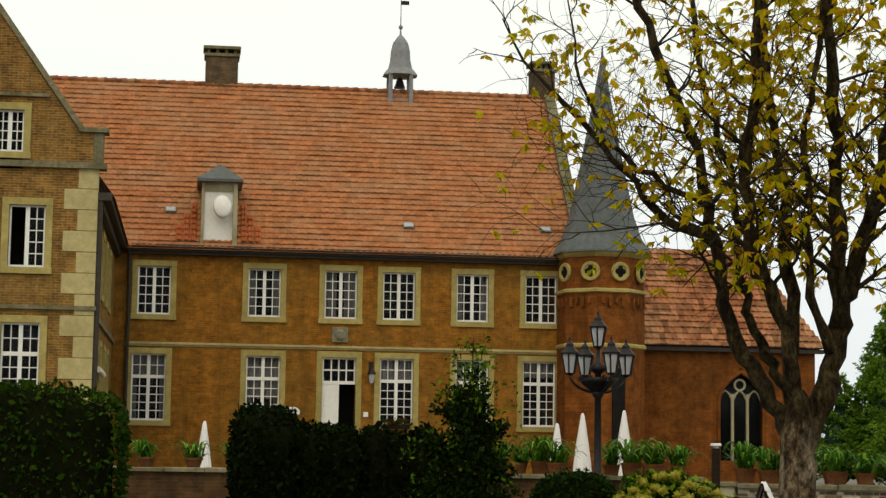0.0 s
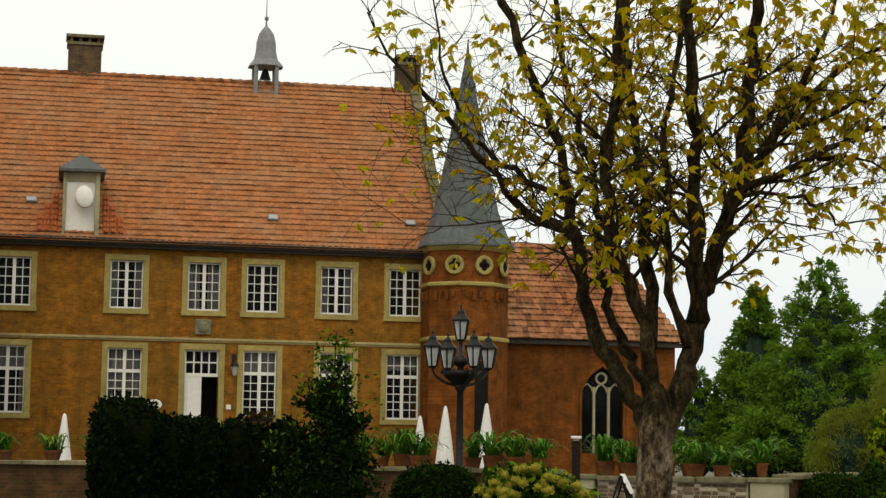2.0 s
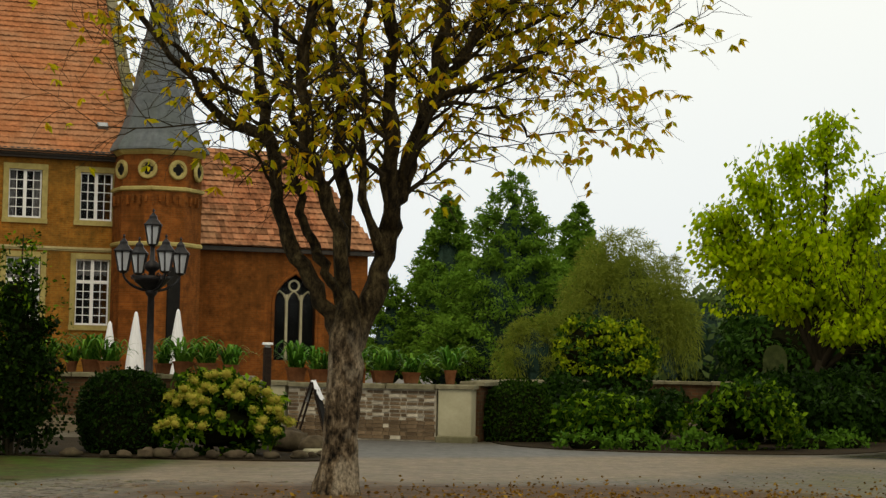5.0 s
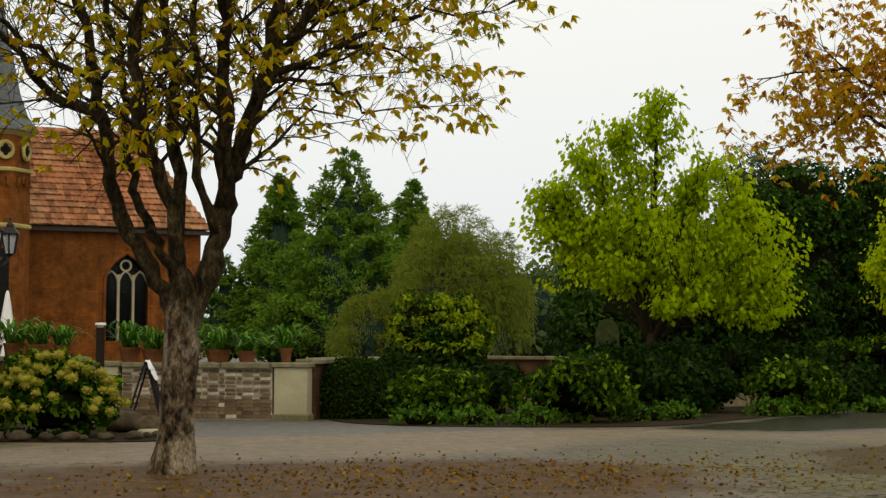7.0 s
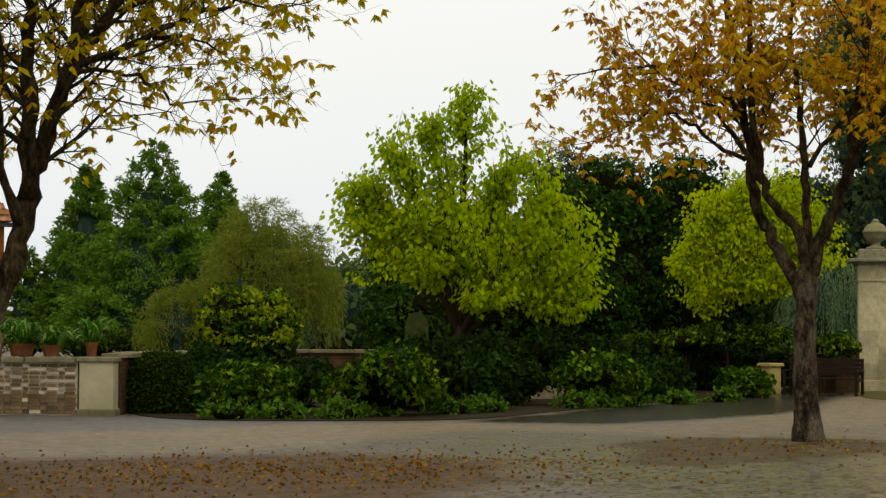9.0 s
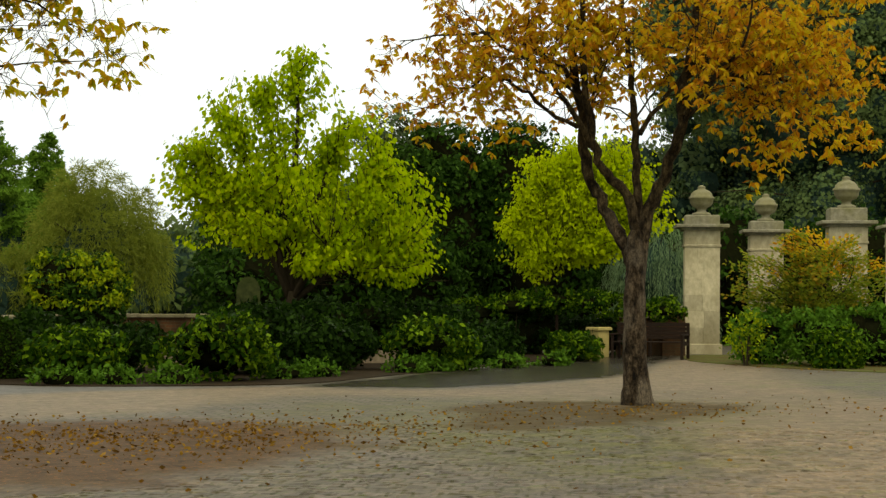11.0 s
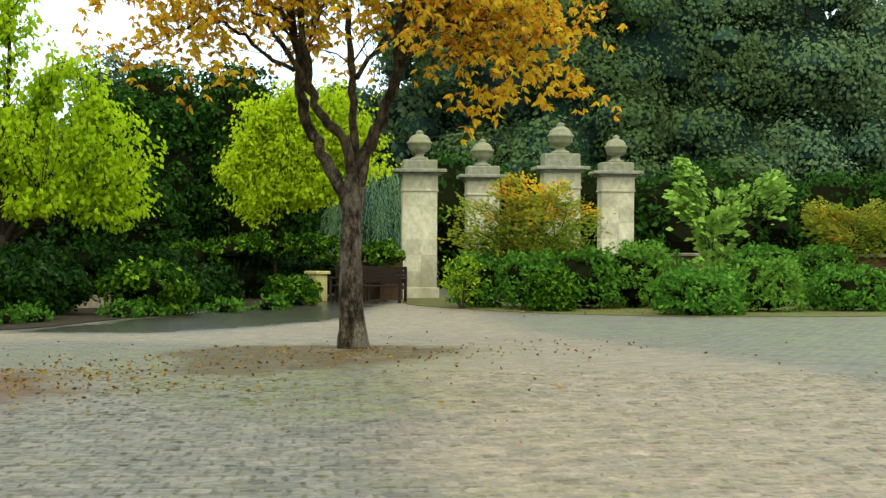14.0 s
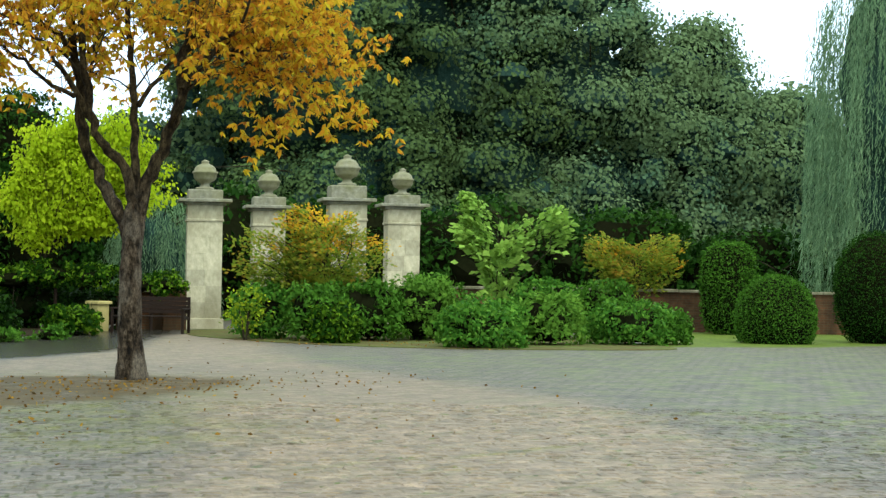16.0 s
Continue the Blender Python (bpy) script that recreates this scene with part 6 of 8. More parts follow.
# ---- potted agapanthus on the wall ----
def potted(x, y, z, w, label, square=True, k=1.0, seed=0):
    base = thing("potted_plant", (x, y, z), label, "potted plant", group="pots on the terrace wall")
    rng = np.random.default_rng(seed)
    h = 0.19 * k
    if square:
        s = Shape()
        vs = []
        for r, zz in ((w * 0.40, 0), (w * 0.5, h), (w * 0.54, h), (w * 0.54, h + 0.04), (w * 0.44, h + 0.04), (w * 0.42, h - 0.02)):
            vs += [(-r, -r * 0.55, zz), (r, -r * 0.55, zz), (r, r * 0.55, zz), (-r, r * 0.55, zz)]
        s.add(vs, [(3, 2, 1, 0)] + [(4 * a + i, 4 * a + (i + 1) % 4, 4 * a + 4 + (i + 1) % 4, 4 * a + 4 + i) for a in range(5) for i in range(4)] + [(20, 21, 22, 23)])
    else:
        s = Shape().lathe([(w * 0.33, 0), (w * 0.45, h), (w * 0.5, h), (w * 0.5, h + 0.05), (w * 0.42, h + 0.05), (w * 0.4, h - 0.02)], 0, 0, 18)
    part("pot", s, M_terracotta, base)
    s = Shape()
    for i in range(46):
        a, out, up = rng.uniform(0, 2 * math.pi), rng.uniform(0.2, 0.68) * k, rng.uniform(0.2, 0.72) * k
        bx, by = rng.uniform(-0.4, 0.4) * w, rng.uniform(-0.2, 0.2) * w
        dx, dy = math.cos(a), math.sin(a)
        vs = []
        for j in range(6):
            t_ = j / 5
            ww = 0.027 * (1 - t_ ** 3) + 0.002
            px, py = bx + dx * out * t_, by + dy * out * t_
            pz = h + up * (2.3 * t_ - 1.9 * t_ * t_)
            vs += [(px - dy * ww, py + dx * ww, pz), (px + dy * ww, py - dx * ww, pz)]
        s.add(vs, [(2 * j, 2 * j + 1, 2 * j + 3, 2 * j + 2) for j in range(5)])
    part("leafage", s, M_strap, base, "arching strap leaves")
    return base


LINE = [(0.0, 5.2, 37.75), (0.5, 9.5, 35.2), (0.52, 10.25, 34.6), (1.0, 12.95, 32.75)]


def along(t):
    for (ta, xa, ya), (tb, xb, yb) in zip(LINE, LINE[1:]):
        if t <= tb:
            k = (t - ta) / (tb - ta)
            return xa + (xb - xa) * k, ya + (yb - ya) * k
    return LINE[-1][1:]


for i, t_ in enumerate((0.0, 0.05, 0.10, 0.15, 0.19, 0.225, 0.335, 0.375, 0.42, 0.47, 0.53, 0.6, 0.65, 0.70, 0.78, 0.86, 0.97)):
    x, y = along(t_)
    rnd = i in (3, 16)
    potted(x, y, 1.13 if x < 9.7 else 1.06, 0.24 if rnd else 0.29 + 0.06 * (i % 3), "terracotta round pot of agapanthus" if rnd else "terracotta trough of green agapanthus", not rnd, 1.0 + 0.12 * ((i * 5) % 3 - 1), i)
for i, (x, y) in enumerate(((-0.9, 40.9), (0.1, 40.7), (0.95, 40.6))):
    potted(x, y, 1.13, 0.4, "small potted agapanthus on the terrace wall", False, 0.85, 40 + i)

# ---- stones round the hydrangea bed ----
rng_b = random.Random(14)
for i in range(13):
    t_ = (i + rng_b.uniform(-0.3, 0.3)) / 12
    x, y = 4.9 + 3.7 * t_, 27.25 - 0.85 * t_ + (0.9 * max(0, t_ - 0.8) * 5) + rng_b.uniform(-0.06, 0.06)
    rr = rng_b.uniform(0.06, 0.13)
    v, f = lump(0, 0, rr * 0.35, rr * 1.5, rr * 1.0, rr * 0.75, i, 0.5, 7, 10)
    ob = part("boulder", Shape().add([(a, b_, max(c, 0)) for a, b_, c in v], f), M_rock, None, smooth=True, at=(x, y, 0.03))
    ob.rotation_euler = (0, 0, i * 1.3)
    tagged(ob, "rounded field stone edging the flower bed", "stone", "bed edging stones")
for i, (x, y, rr) in enumerate(((8.6, 28.9, 0.24), (8.75, 28.3, 0.2), (8.65, 29.5, 0.27))):
    v, f = lump(0, 0, rr * 0.6, rr * 1.2, rr, rr * 0.85, 30 + i, 0.3, 8, 12)
    tagged(part("boulder", Shape().add([(a, b_, max(c, 0)) for a, b_, c in v], f), M_rock, None, smooth=True, at=(x, y, 0.0)), "large grey boulder beside the drive", "stone", "bed edging stones")
slab = part("stone_slab", Shape().block(-0.3, 0.3, -0.15, 0.15, 0, 0.1, 0.03), M_plaster, None, at=(8.7, 27.6, 0.02))
tagged(slab, "pale flat stone on the cobbles", "stone")

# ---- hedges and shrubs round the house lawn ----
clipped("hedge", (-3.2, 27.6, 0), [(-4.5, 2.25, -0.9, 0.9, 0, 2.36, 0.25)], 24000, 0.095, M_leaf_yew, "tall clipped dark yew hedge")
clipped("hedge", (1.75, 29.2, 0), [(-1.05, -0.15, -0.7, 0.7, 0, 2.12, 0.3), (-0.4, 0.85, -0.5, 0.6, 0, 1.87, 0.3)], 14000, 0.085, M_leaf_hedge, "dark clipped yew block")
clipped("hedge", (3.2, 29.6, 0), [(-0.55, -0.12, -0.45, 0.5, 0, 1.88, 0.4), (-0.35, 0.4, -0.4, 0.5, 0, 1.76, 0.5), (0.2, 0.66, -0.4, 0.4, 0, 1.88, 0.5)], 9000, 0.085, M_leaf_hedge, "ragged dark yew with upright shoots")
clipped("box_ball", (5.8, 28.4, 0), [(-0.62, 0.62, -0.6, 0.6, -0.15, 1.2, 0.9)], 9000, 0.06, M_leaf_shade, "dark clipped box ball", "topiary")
holly = bush("young_holly", (4.05, 27.9, 0), [(0, 0, 0.62, 0.85, 0.6, 0.66), (0.05, 0, 1.2, 0.68, 0.5, 0.6), (0.1, 0, 1.8, 0.46, 0.4, 0.5), (0.05, 0, 2.3, 0.30, 0.28, 0.45), (0.45, 0, 1.25, 0.3, 0.25, 0.2), (-0.45, 0, 1.55, 0.28, 0.25, 0.18), (0.4, 0, 1.9, 0.22, 0.2, 0.16), (-0.25, 0, 2.15, 0.22, 0.2, 0.16)], 11000, 0.085, M_leaf_holly, "loose dark green young holly tree", "tree", clumps=520, spread=0.16, core=0.45, shell=0.15)
P_ = in_blobs([(0.1, 0, 2.2, 0.75, 0.45, 0.7), (0.1, 0, 2.9, 0.4, 0.35, 0.5), (0, 0, 1.4, 0.98, 0.55, 0.8)], 1500, 63, 0.3, 210, 0.10)
part("top_growth", leaf_mesh("top_growth", P_, 0.075, M_leaf_mid, 0.5, 0, 64), None, holly, "thin olive leaves at the top", kind="stuff")
part("stem", Shape().tube([(0, 0, 0), (0.05, 0, 1.5), (0.1, 0, 3.2)], [0.05, 0.035, 0.008], 7), M_bark_dark, holly)
hy = bush("hydrangea", (7.1, 28.0, 0), [(0, 0, 0.5, 0.85, 0.6, 0.55), (-0.4, 0.1, 0.75, 0.5, 0.45, 0.45), (0.5, 0, 0.6, 0.5, 0.5, 0.45), (0.1, 0.1, 0.85, 0.45, 0.45, 0.4), (0.0, -0.25, 0.42, 0.9, 0.5, 0.42)], 3800, 0.12, M_leaf_mid, "broad hydrangea with faded yellow-green flower heads", clumps=150, puff=0.16, core=0.66)
rng_h = np.random.default_rng(5)
for i in range(92):
    a, b_ = rng_h.uniform(-1.05, 1.05), rng_h.uniform(-0.85, 0.4)
    zz = 1.12 * math.sqrt(max(0.12, 1 - (a / 1.2) ** 2 - (b_ / 0.95) ** 2)) + rng_h.uniform(-0.05, 0.16)
    d = rng_h.normal(size=(46, 3))
    d /= np.linalg.norm(d, axis=1, keepdims=True)
    rr = rng_h.uniform(0.05, 0.085)
    part("flower_head", leaf_mesh("flower_head", d * rr * np.array([0.88, 0.88, 0.7]), 0.034, M_bloom, 0.9, 0, i, dirs=d, core=lump(0, 0, 0, rr * 0.92, rr * 0.92, rr * 0.74, i, 0.15, 6, 9)), None, hy).location = (a, b_ - 0.1, zz)
clipped("box_ball", (14.2, 33.0, 0), [(-0.68, 0.68, -0.65, 0.65, -0.4, 1.12, 0.95)], 9000, 0.065, M_leaf_yew, "dark clipped box dome at the wall's end", "topiary")

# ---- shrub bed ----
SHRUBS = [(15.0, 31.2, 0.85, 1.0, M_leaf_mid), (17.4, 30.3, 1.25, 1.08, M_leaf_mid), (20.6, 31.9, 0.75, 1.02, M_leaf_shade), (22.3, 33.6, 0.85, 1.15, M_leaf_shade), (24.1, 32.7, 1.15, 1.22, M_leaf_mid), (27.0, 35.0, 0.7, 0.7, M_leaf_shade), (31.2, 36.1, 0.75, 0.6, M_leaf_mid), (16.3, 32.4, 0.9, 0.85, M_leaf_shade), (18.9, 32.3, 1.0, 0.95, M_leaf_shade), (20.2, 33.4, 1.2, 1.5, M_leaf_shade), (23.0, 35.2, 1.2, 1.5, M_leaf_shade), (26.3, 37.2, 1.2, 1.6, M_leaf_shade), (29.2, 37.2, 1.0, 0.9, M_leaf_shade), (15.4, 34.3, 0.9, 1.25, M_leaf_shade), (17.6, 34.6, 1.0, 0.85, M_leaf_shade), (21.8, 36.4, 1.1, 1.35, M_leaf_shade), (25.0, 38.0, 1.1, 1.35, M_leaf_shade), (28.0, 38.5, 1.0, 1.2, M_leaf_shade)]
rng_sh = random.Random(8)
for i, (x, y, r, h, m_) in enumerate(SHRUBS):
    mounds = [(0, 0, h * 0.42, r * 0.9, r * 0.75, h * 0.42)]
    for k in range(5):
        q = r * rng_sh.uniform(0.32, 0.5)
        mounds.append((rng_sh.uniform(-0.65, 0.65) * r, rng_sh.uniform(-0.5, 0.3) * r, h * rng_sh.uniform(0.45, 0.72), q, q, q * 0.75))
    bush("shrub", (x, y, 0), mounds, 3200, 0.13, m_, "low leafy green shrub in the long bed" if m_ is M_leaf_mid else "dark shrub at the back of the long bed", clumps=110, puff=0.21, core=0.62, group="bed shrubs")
for i in (0, 1, 2, 5, 6, 9, 10, 11, 13, 15):
    x, y = 14.2 + 0.95 * i, 29.9 + (0.35 * (i - 4) if i > 4 else -0.3 * min(i, 3) + 0.1)
    bush("ground_cover", (x, y, 0), [(0, 0, 0.1, 0.5, 0.32, 0.2)], 520, 0.10, M_leaf_topiary, "low grey-green edging plant", "plant", clumps=30, spread=0.2, core=0.6, group="edging plants")
gold = bush("golden_bush", (19.1, 39.4, 0), [(0, 0, 1.0, 1.15, 1.0, 1.0), (-0.45, -0.1, 1.75, 0.7, 0.7, 0.8), (0.5, 0, 1.7, 0.65, 0.7, 0.75), (0, 0, 1.2, 1.12, 1.0, 1.2)], 5200, 0.11, M_leaf_dark, "tall dark bush with yellow-green tips", "shrub", clumps=150, puff=0.24, core=0.8)
P_, N_ = puffs([(-0.45, -0.1, 1.85, 0.78, 0.75, 0.8), (0.5, 0, 1.75, 0.72, 0.72, 0.78), (0, -0.1, 1.4, 1.15, 1.05, 1.1)], 4200, 130, 0.15, 61)
part("bright_growth", leaf_mesh("bright_growth", P_[P_[:, 2] > 1.3], 0.11, M_leaf_gold, 0.5, 0, 62, faces_to=N_[P_[:, 2] > 1.3]), None, gold, "yellow-green young growth")

# ---- mossy stele among the shrubs ----
stele = thing("stone_stele", (22.35, 37.3, 0), "mossy weathered stone stele with a rounded top among the shrubs", "monument", turn=-31)
prof_ = [(-0.28, 0.25), (0.28, 0.25), (0.27, 1.68)] + [(0.27 * math.cos(math.pi * k / 10), 1.68 + 0.33 * math.sin(math.pi * k / 10)) for k in range(1, 10)] + [(-0.27, 1.68)]
part("slab", Shape().prism(prof_, -0.12, 0.12), M_stele, stele)
part("plinth", Shape().block(-0.4, 0.4, -0.22, 0.22, 0, 0.25, 0.02), M_stele, stele)

# ---- garden trees ----
def fan_tree(name, at, turn, fork, trunk_r, blobs, shoots, per, leaf, material, label, seed, stems=5, aspect=0.72):
    """A tree of upright stems that fan out into many shoots hung with rounded leaves. Blobs are (side, depth, height, three radii)."""
    rng = np.random.default_rng(seed)
    ob = thing(name, at, label, "tree", turn=turn)
    part("trunk", Shape().tube([(0, 0, -0.05), (0, 0, 0.3), (0.02, 0, fork * 0.6), (0, 0, fork)], [trunk_r * 1.4, trunk_r, trunk_r * 0.9, trunk_r * 0.8], 10), M_bark_dark, ob, smooth=True)
    st = []
    for k in range(stems):
        x, y, z, a, b_, c = blobs[k % len(blobs)]
        line = [Vector((0, 0, fork * 0.85)), Vector((x * 0.3, y * 0.3, fork + (z - fork) * 0.45)), Vector((x * 0.75, y * 0.75, z * 0.95)), Vector((x, y, z + c * 0.7))]
        part("stem", Shape().tube(line, [trunk_r * 0.6, trunk_r * 0.42, trunk_r * 0.25, trunk_r * 0.07], 7), M_bark_dark, ob, smooth=True)
        for (p, q) in zip(line, line[1:]):
            st += [p.lerp(q, i / 6) for i in range(6)]
    st = np.array([tuple(p) for p in st])
    ends = in_blobs(blobs, shoots, seed, 0.35)
    ends[::4, 2] += rng.uniform(0.1, 0.5, len(ends[::4]))
    hub = np.array([np.mean([b_[0] for b_ in blobs]), 0, fork])
    away = (ends - hub) / np.linalg.norm(ends - hub, axis=1, keepdims=True)
    ends += away * np.abs(rng.normal(0, 0.28, (len(ends), 1)))
    # an uneven underside that rises towards one side
    ends = ends[ends[:, 2] > fork + 0.1 + 0.35 * (1 + np.sin(ends[:, 0] * 2.3 + seed)) + rng.uniform(0, 0.4, len(ends)) + 0.5 * np.maximum(0, -ends[:, 0] - 0.6)]
    tw = Shape()
    P, D, N = [], [], []
    for e in ends:
        below = st[st[:, 2] < e[2] - 0.15]
        if not len(below):
            below = st[:3]
        k = np.argmin(np.linalg.norm((below - e) * np.array([1, 1, 0.3]), axis=1) + 0.12 * np.abs(e[2] - 0.7 - below[:, 2]))
        b0 = below[k]
        d = e - b0
        ln = np.linalg.norm(d) + 1e-6
        mid = b0 + d * np.array([0.62, 0.62, 0.38]) + rng.normal(size=3) * 0.05 * ln
        tw.tube([b0, mid, e], [0.018, 0.011, 0.004], 4)
        t_ = (1 - rng.uniform(0, 0.85, per) * min(1.0, 1.3 / ln))[:, None]
        p = b0 * (1 - t_) ** 2 + 2 * mid * t_ * (1 - t_) + e * t_ ** 2
        a = rng.uniform(0, 2 * math.pi, per)
        side = np.stack([np.cos(a), np.sin(a), np.zeros(per)], 1)
        P.append(p + side * rng.uniform(0.03, 0.32, (per, 1)) + np.stack([np.zeros(per), np.zeros(per), rng.normal(-0.05, 0.09, per)], 1))
        D.append(side * 0.4 + np.array([0, 0, -0.85]) + d / ln * 0.2)
        N.append(side * 0.7 + rng.normal(size=(per, 3)) * 0.3 + np.array([0, 0, 0.35]))
    part("twig_growth", tw, M_bark_dark, ob, kind="stuff")
    part("crown", leaf_mesh("crown", np.concatenate(P), leaf, material, aspect, 0, seed, dirs=np.concatenate(D), faces_to=np.concatenate(N)), None, ob)
    return ob


fan_tree("lime_tree", (24.6, 39.0, 0), -32, 1.7, 0.17, [(0, 0, 4.0, 2.4, 1.9, 1.7), (-2.2, 0.2, 4.4, 1.0, 1.1, 1.15), (2.2, -0.2, 3.9, 1.4, 1.2, 1.25), (-0.7, 0.1, 5.8, 1.05, 1.0, 1.15), (0.15, 0, 6.6, 0.65, 0.7, 1.15), (1.3, 0.2, 5.3, 1.2, 1.0, 0.95), (-1.8, -0.3, 5.5, 0.85, 0.7, 0.8), (2.6, 0.2, 2.5, 1.15, 1.0, 0.6), (0.9, -0.7, 2.4, 1.2, 0.9, 0.6), (-1.6, -0.2, 3.0, 1.0, 1.0, 0.6), (-2.7, 0.3, 4.7, 0.55, 0.6, 0.8)], 620, 34, 0.135, M_leaf_lime, "spreading tree with bright lime-green hanging leaves", 11, stems=9)
fan_tree("lime_tree", (33.55, 40.45, 0), -41, 1.9, 0.10, [(1.2, 0, 4.3, 1.6, 1.2, 1.2), (2.2, 0.1, 4.7, 1.1, 0.8, 0.95), (1.2, 0, 5.3, 1.15, 0.7, 0.75), (2.6, 0.2, 3.7, 0.85, 0.8, 0.9), (0.2, 0, 4.7, 1.05, 0.8, 0.85), (-0.2, 0, 3.5, 0.95, 0.8, 0.6), (0.4, -0.3, 2.7, 1.0, 0.8, 0.45), (1.6, -0.2, 3.0, 1.1, 0.8, 0.5)], 620, 46, 0.11, M_leaf_yellowlime, "young tree with yellow-lime hanging foliage", 12, stems=8)
broad_tree("airy_tree", (36.4, 50.6, 0), 3.6, 0.16, [(0, 0, 6.6, 1.9, 1.6, 1.4), (-0.9, 0.5, 7.4, 1.1, 1.0, 1.0), (1.2, -0.8, 6.9, 1.3, 1.1, 1.0)], 4200, 0.16, M_leaf_haze, "thin-crowned tree with small grey-green leaves", 120, seed=17, limbs=9, spray=0.5)
EVER = [((35.6, 48.2, 0), [(0, 0, 3.4, 2.2, 2, 3.0), (0.8, 0, 5.0, 1.7, 1.6, 1.8), (-1.3, 0, 4.2, 1.5, 1.4, 2.0), (0.1, 0, 5.9, 1.1, 1.2, 1.1)], "dense dark evergreen tree"),
        ((38.8, 47.0, 0), [(0, 0, 3.0, 2.2, 2, 2.8), (-0.6, 0, 5.0, 1.6, 1.6, 2.2), (1.4, 0, 4.0, 1.6, 1.4, 2.2)], "broad dark evergreen behind the lime tree"),
        ((29.3, 44.0, 0), [(0, 0, 1.9, 2.4, 1.6, 1.8), (-2.2, 0.5, 1.6, 1.8, 1.5, 1.5), (2.0, 0, 1.8, 2.0, 1.5, 1.7)], "dark laurel thicket behind the bed"),
        ((30.5, 50.0, 0), [(0, 0, 3.0, 1.9, 1.6, 2.4), (1.4, 0, 3.9, 1.4, 1.2, 1.8)], "dark evergreen rising behind the lime tree")]
for i, (at_, blobs_, label_) in enumerate(EVER):
    broad_tree("dark_evergreen", at_, 1.8, 0.22, blobs_, 15000, 0.17, M_leaf_dark, label_, 210, seed=13 + i, core=0.8, puff=0.5)


def cypress(x, y, h, r, label, seed):
    ob = thing("conifer", (x, y, 0), label, "tree", "tall conifers")
    rng = np.random.default_rng(seed)
    part("trunk", Shape().tube([(0, 0, 0), (0, 0, h * 0.5), (0, 0, h * 0.97)], [0.28, 0.15, 0.02], 8), M_bark_dark, ob)
    P, N, D = [], [], []
    br = Shape()
    count = 560 if h > 9 else 150
    for k in range(count):
        t_ = 1 - rng.uniform(0.0, 1.0) ** 0.7
        z = 0.4 + (h - 0.5) * t_
        a = rng.uniform(0, 2 * math.pi)
        lobe = 0.9 + 0.26 * noise.noise(Vector((math.cos(a) * 1.3 + seed, math.sin(a) * 1.3, z * 0.55))) + 0.07 * rng.normal()
        rr = 0.92 * r * (1 - t_) ** 0.78 * max(0.4, lobe) + 0.05
        out = np.array([math.cos(a), math.sin(a), 0.0])
        tip = out * rr + np.array([0, 0, z + rr * 0.22])
        root = np.array([0, 0, z - rr * 0.15])
        if k % 3 == 0:
            br.tube([root, tip * 0.5 + root * 0.5, tip], [0.05, 0.03, 0.01], 4)
        m = 54
        u = 1 - np.abs(rng.normal(0, 0.26, (m, 1)))
        q = (0.16 + 0.32 * (1 - t_)) * (1.35 - u)
        P.append(root + (tip - root) * u + rng.normal(size=(m, 3)) * q * np.array([0.9, 0.9, 0.55]))
        D.append(np.tile(out * 0.6 + np.array([0, 0, -0.15]), (m, 1)) + rng.normal(size=(m, 3)) * 0.5)
        N.append(np.tile(out * 0.5 + np.array([0, 0, 0.8]), (m, 1)) + rng.normal(size=(m, 3)) * 0.4)
    part("branchwork", br, M_bark_dark, ob, kind="stuff")
    cv, cf = lump(0, 0, h * 0.4, r * 0.55, r * 0.55, h * 0.38, seed, 0.4)
    part("foliage_core", Shape().add([(a * (1 - 0.75 * c / h), b_ * (1 - 0.75 * c / h), max(c, 0.02)) for a, b_, c in cv], cf), M_core_wood, ob, kind="stuff")
    part("crown", leaf_mesh("crown", np.concatenate(P), 0.25, M_leaf_conifer, 0.42, 0.2, seed, dirs=np.concatenate(D), faces_to=np.concatenate(N)), None, ob)


cypress(39.5, 102.7, 11.1, 4.2, "tall dark green swamp cypress", 21)
cypress(41.25, 96.9, 12.3, 6.0, "broad tall swamp cypress", 22)
cypress(50.7, 108.8, 11.8, 4.6, "distant pointed green conifer", 23)
for i, (x, y, h, r) in enumerate(((36.6, 104, 6.4, 2.4), (46.5, 101, 5.6, 3.0), (43.5, 99, 6.5, 2.6), (33.5, 106, 5.0, 2.6), (49.5, 103, 6.0, 3.0), (38.4, 99, 5.0, 2.4), (54, 104, 5.6, 3.0))):
    cypress(x, y, h, r, "smaller conifer beside the tall ones", 24 + i)


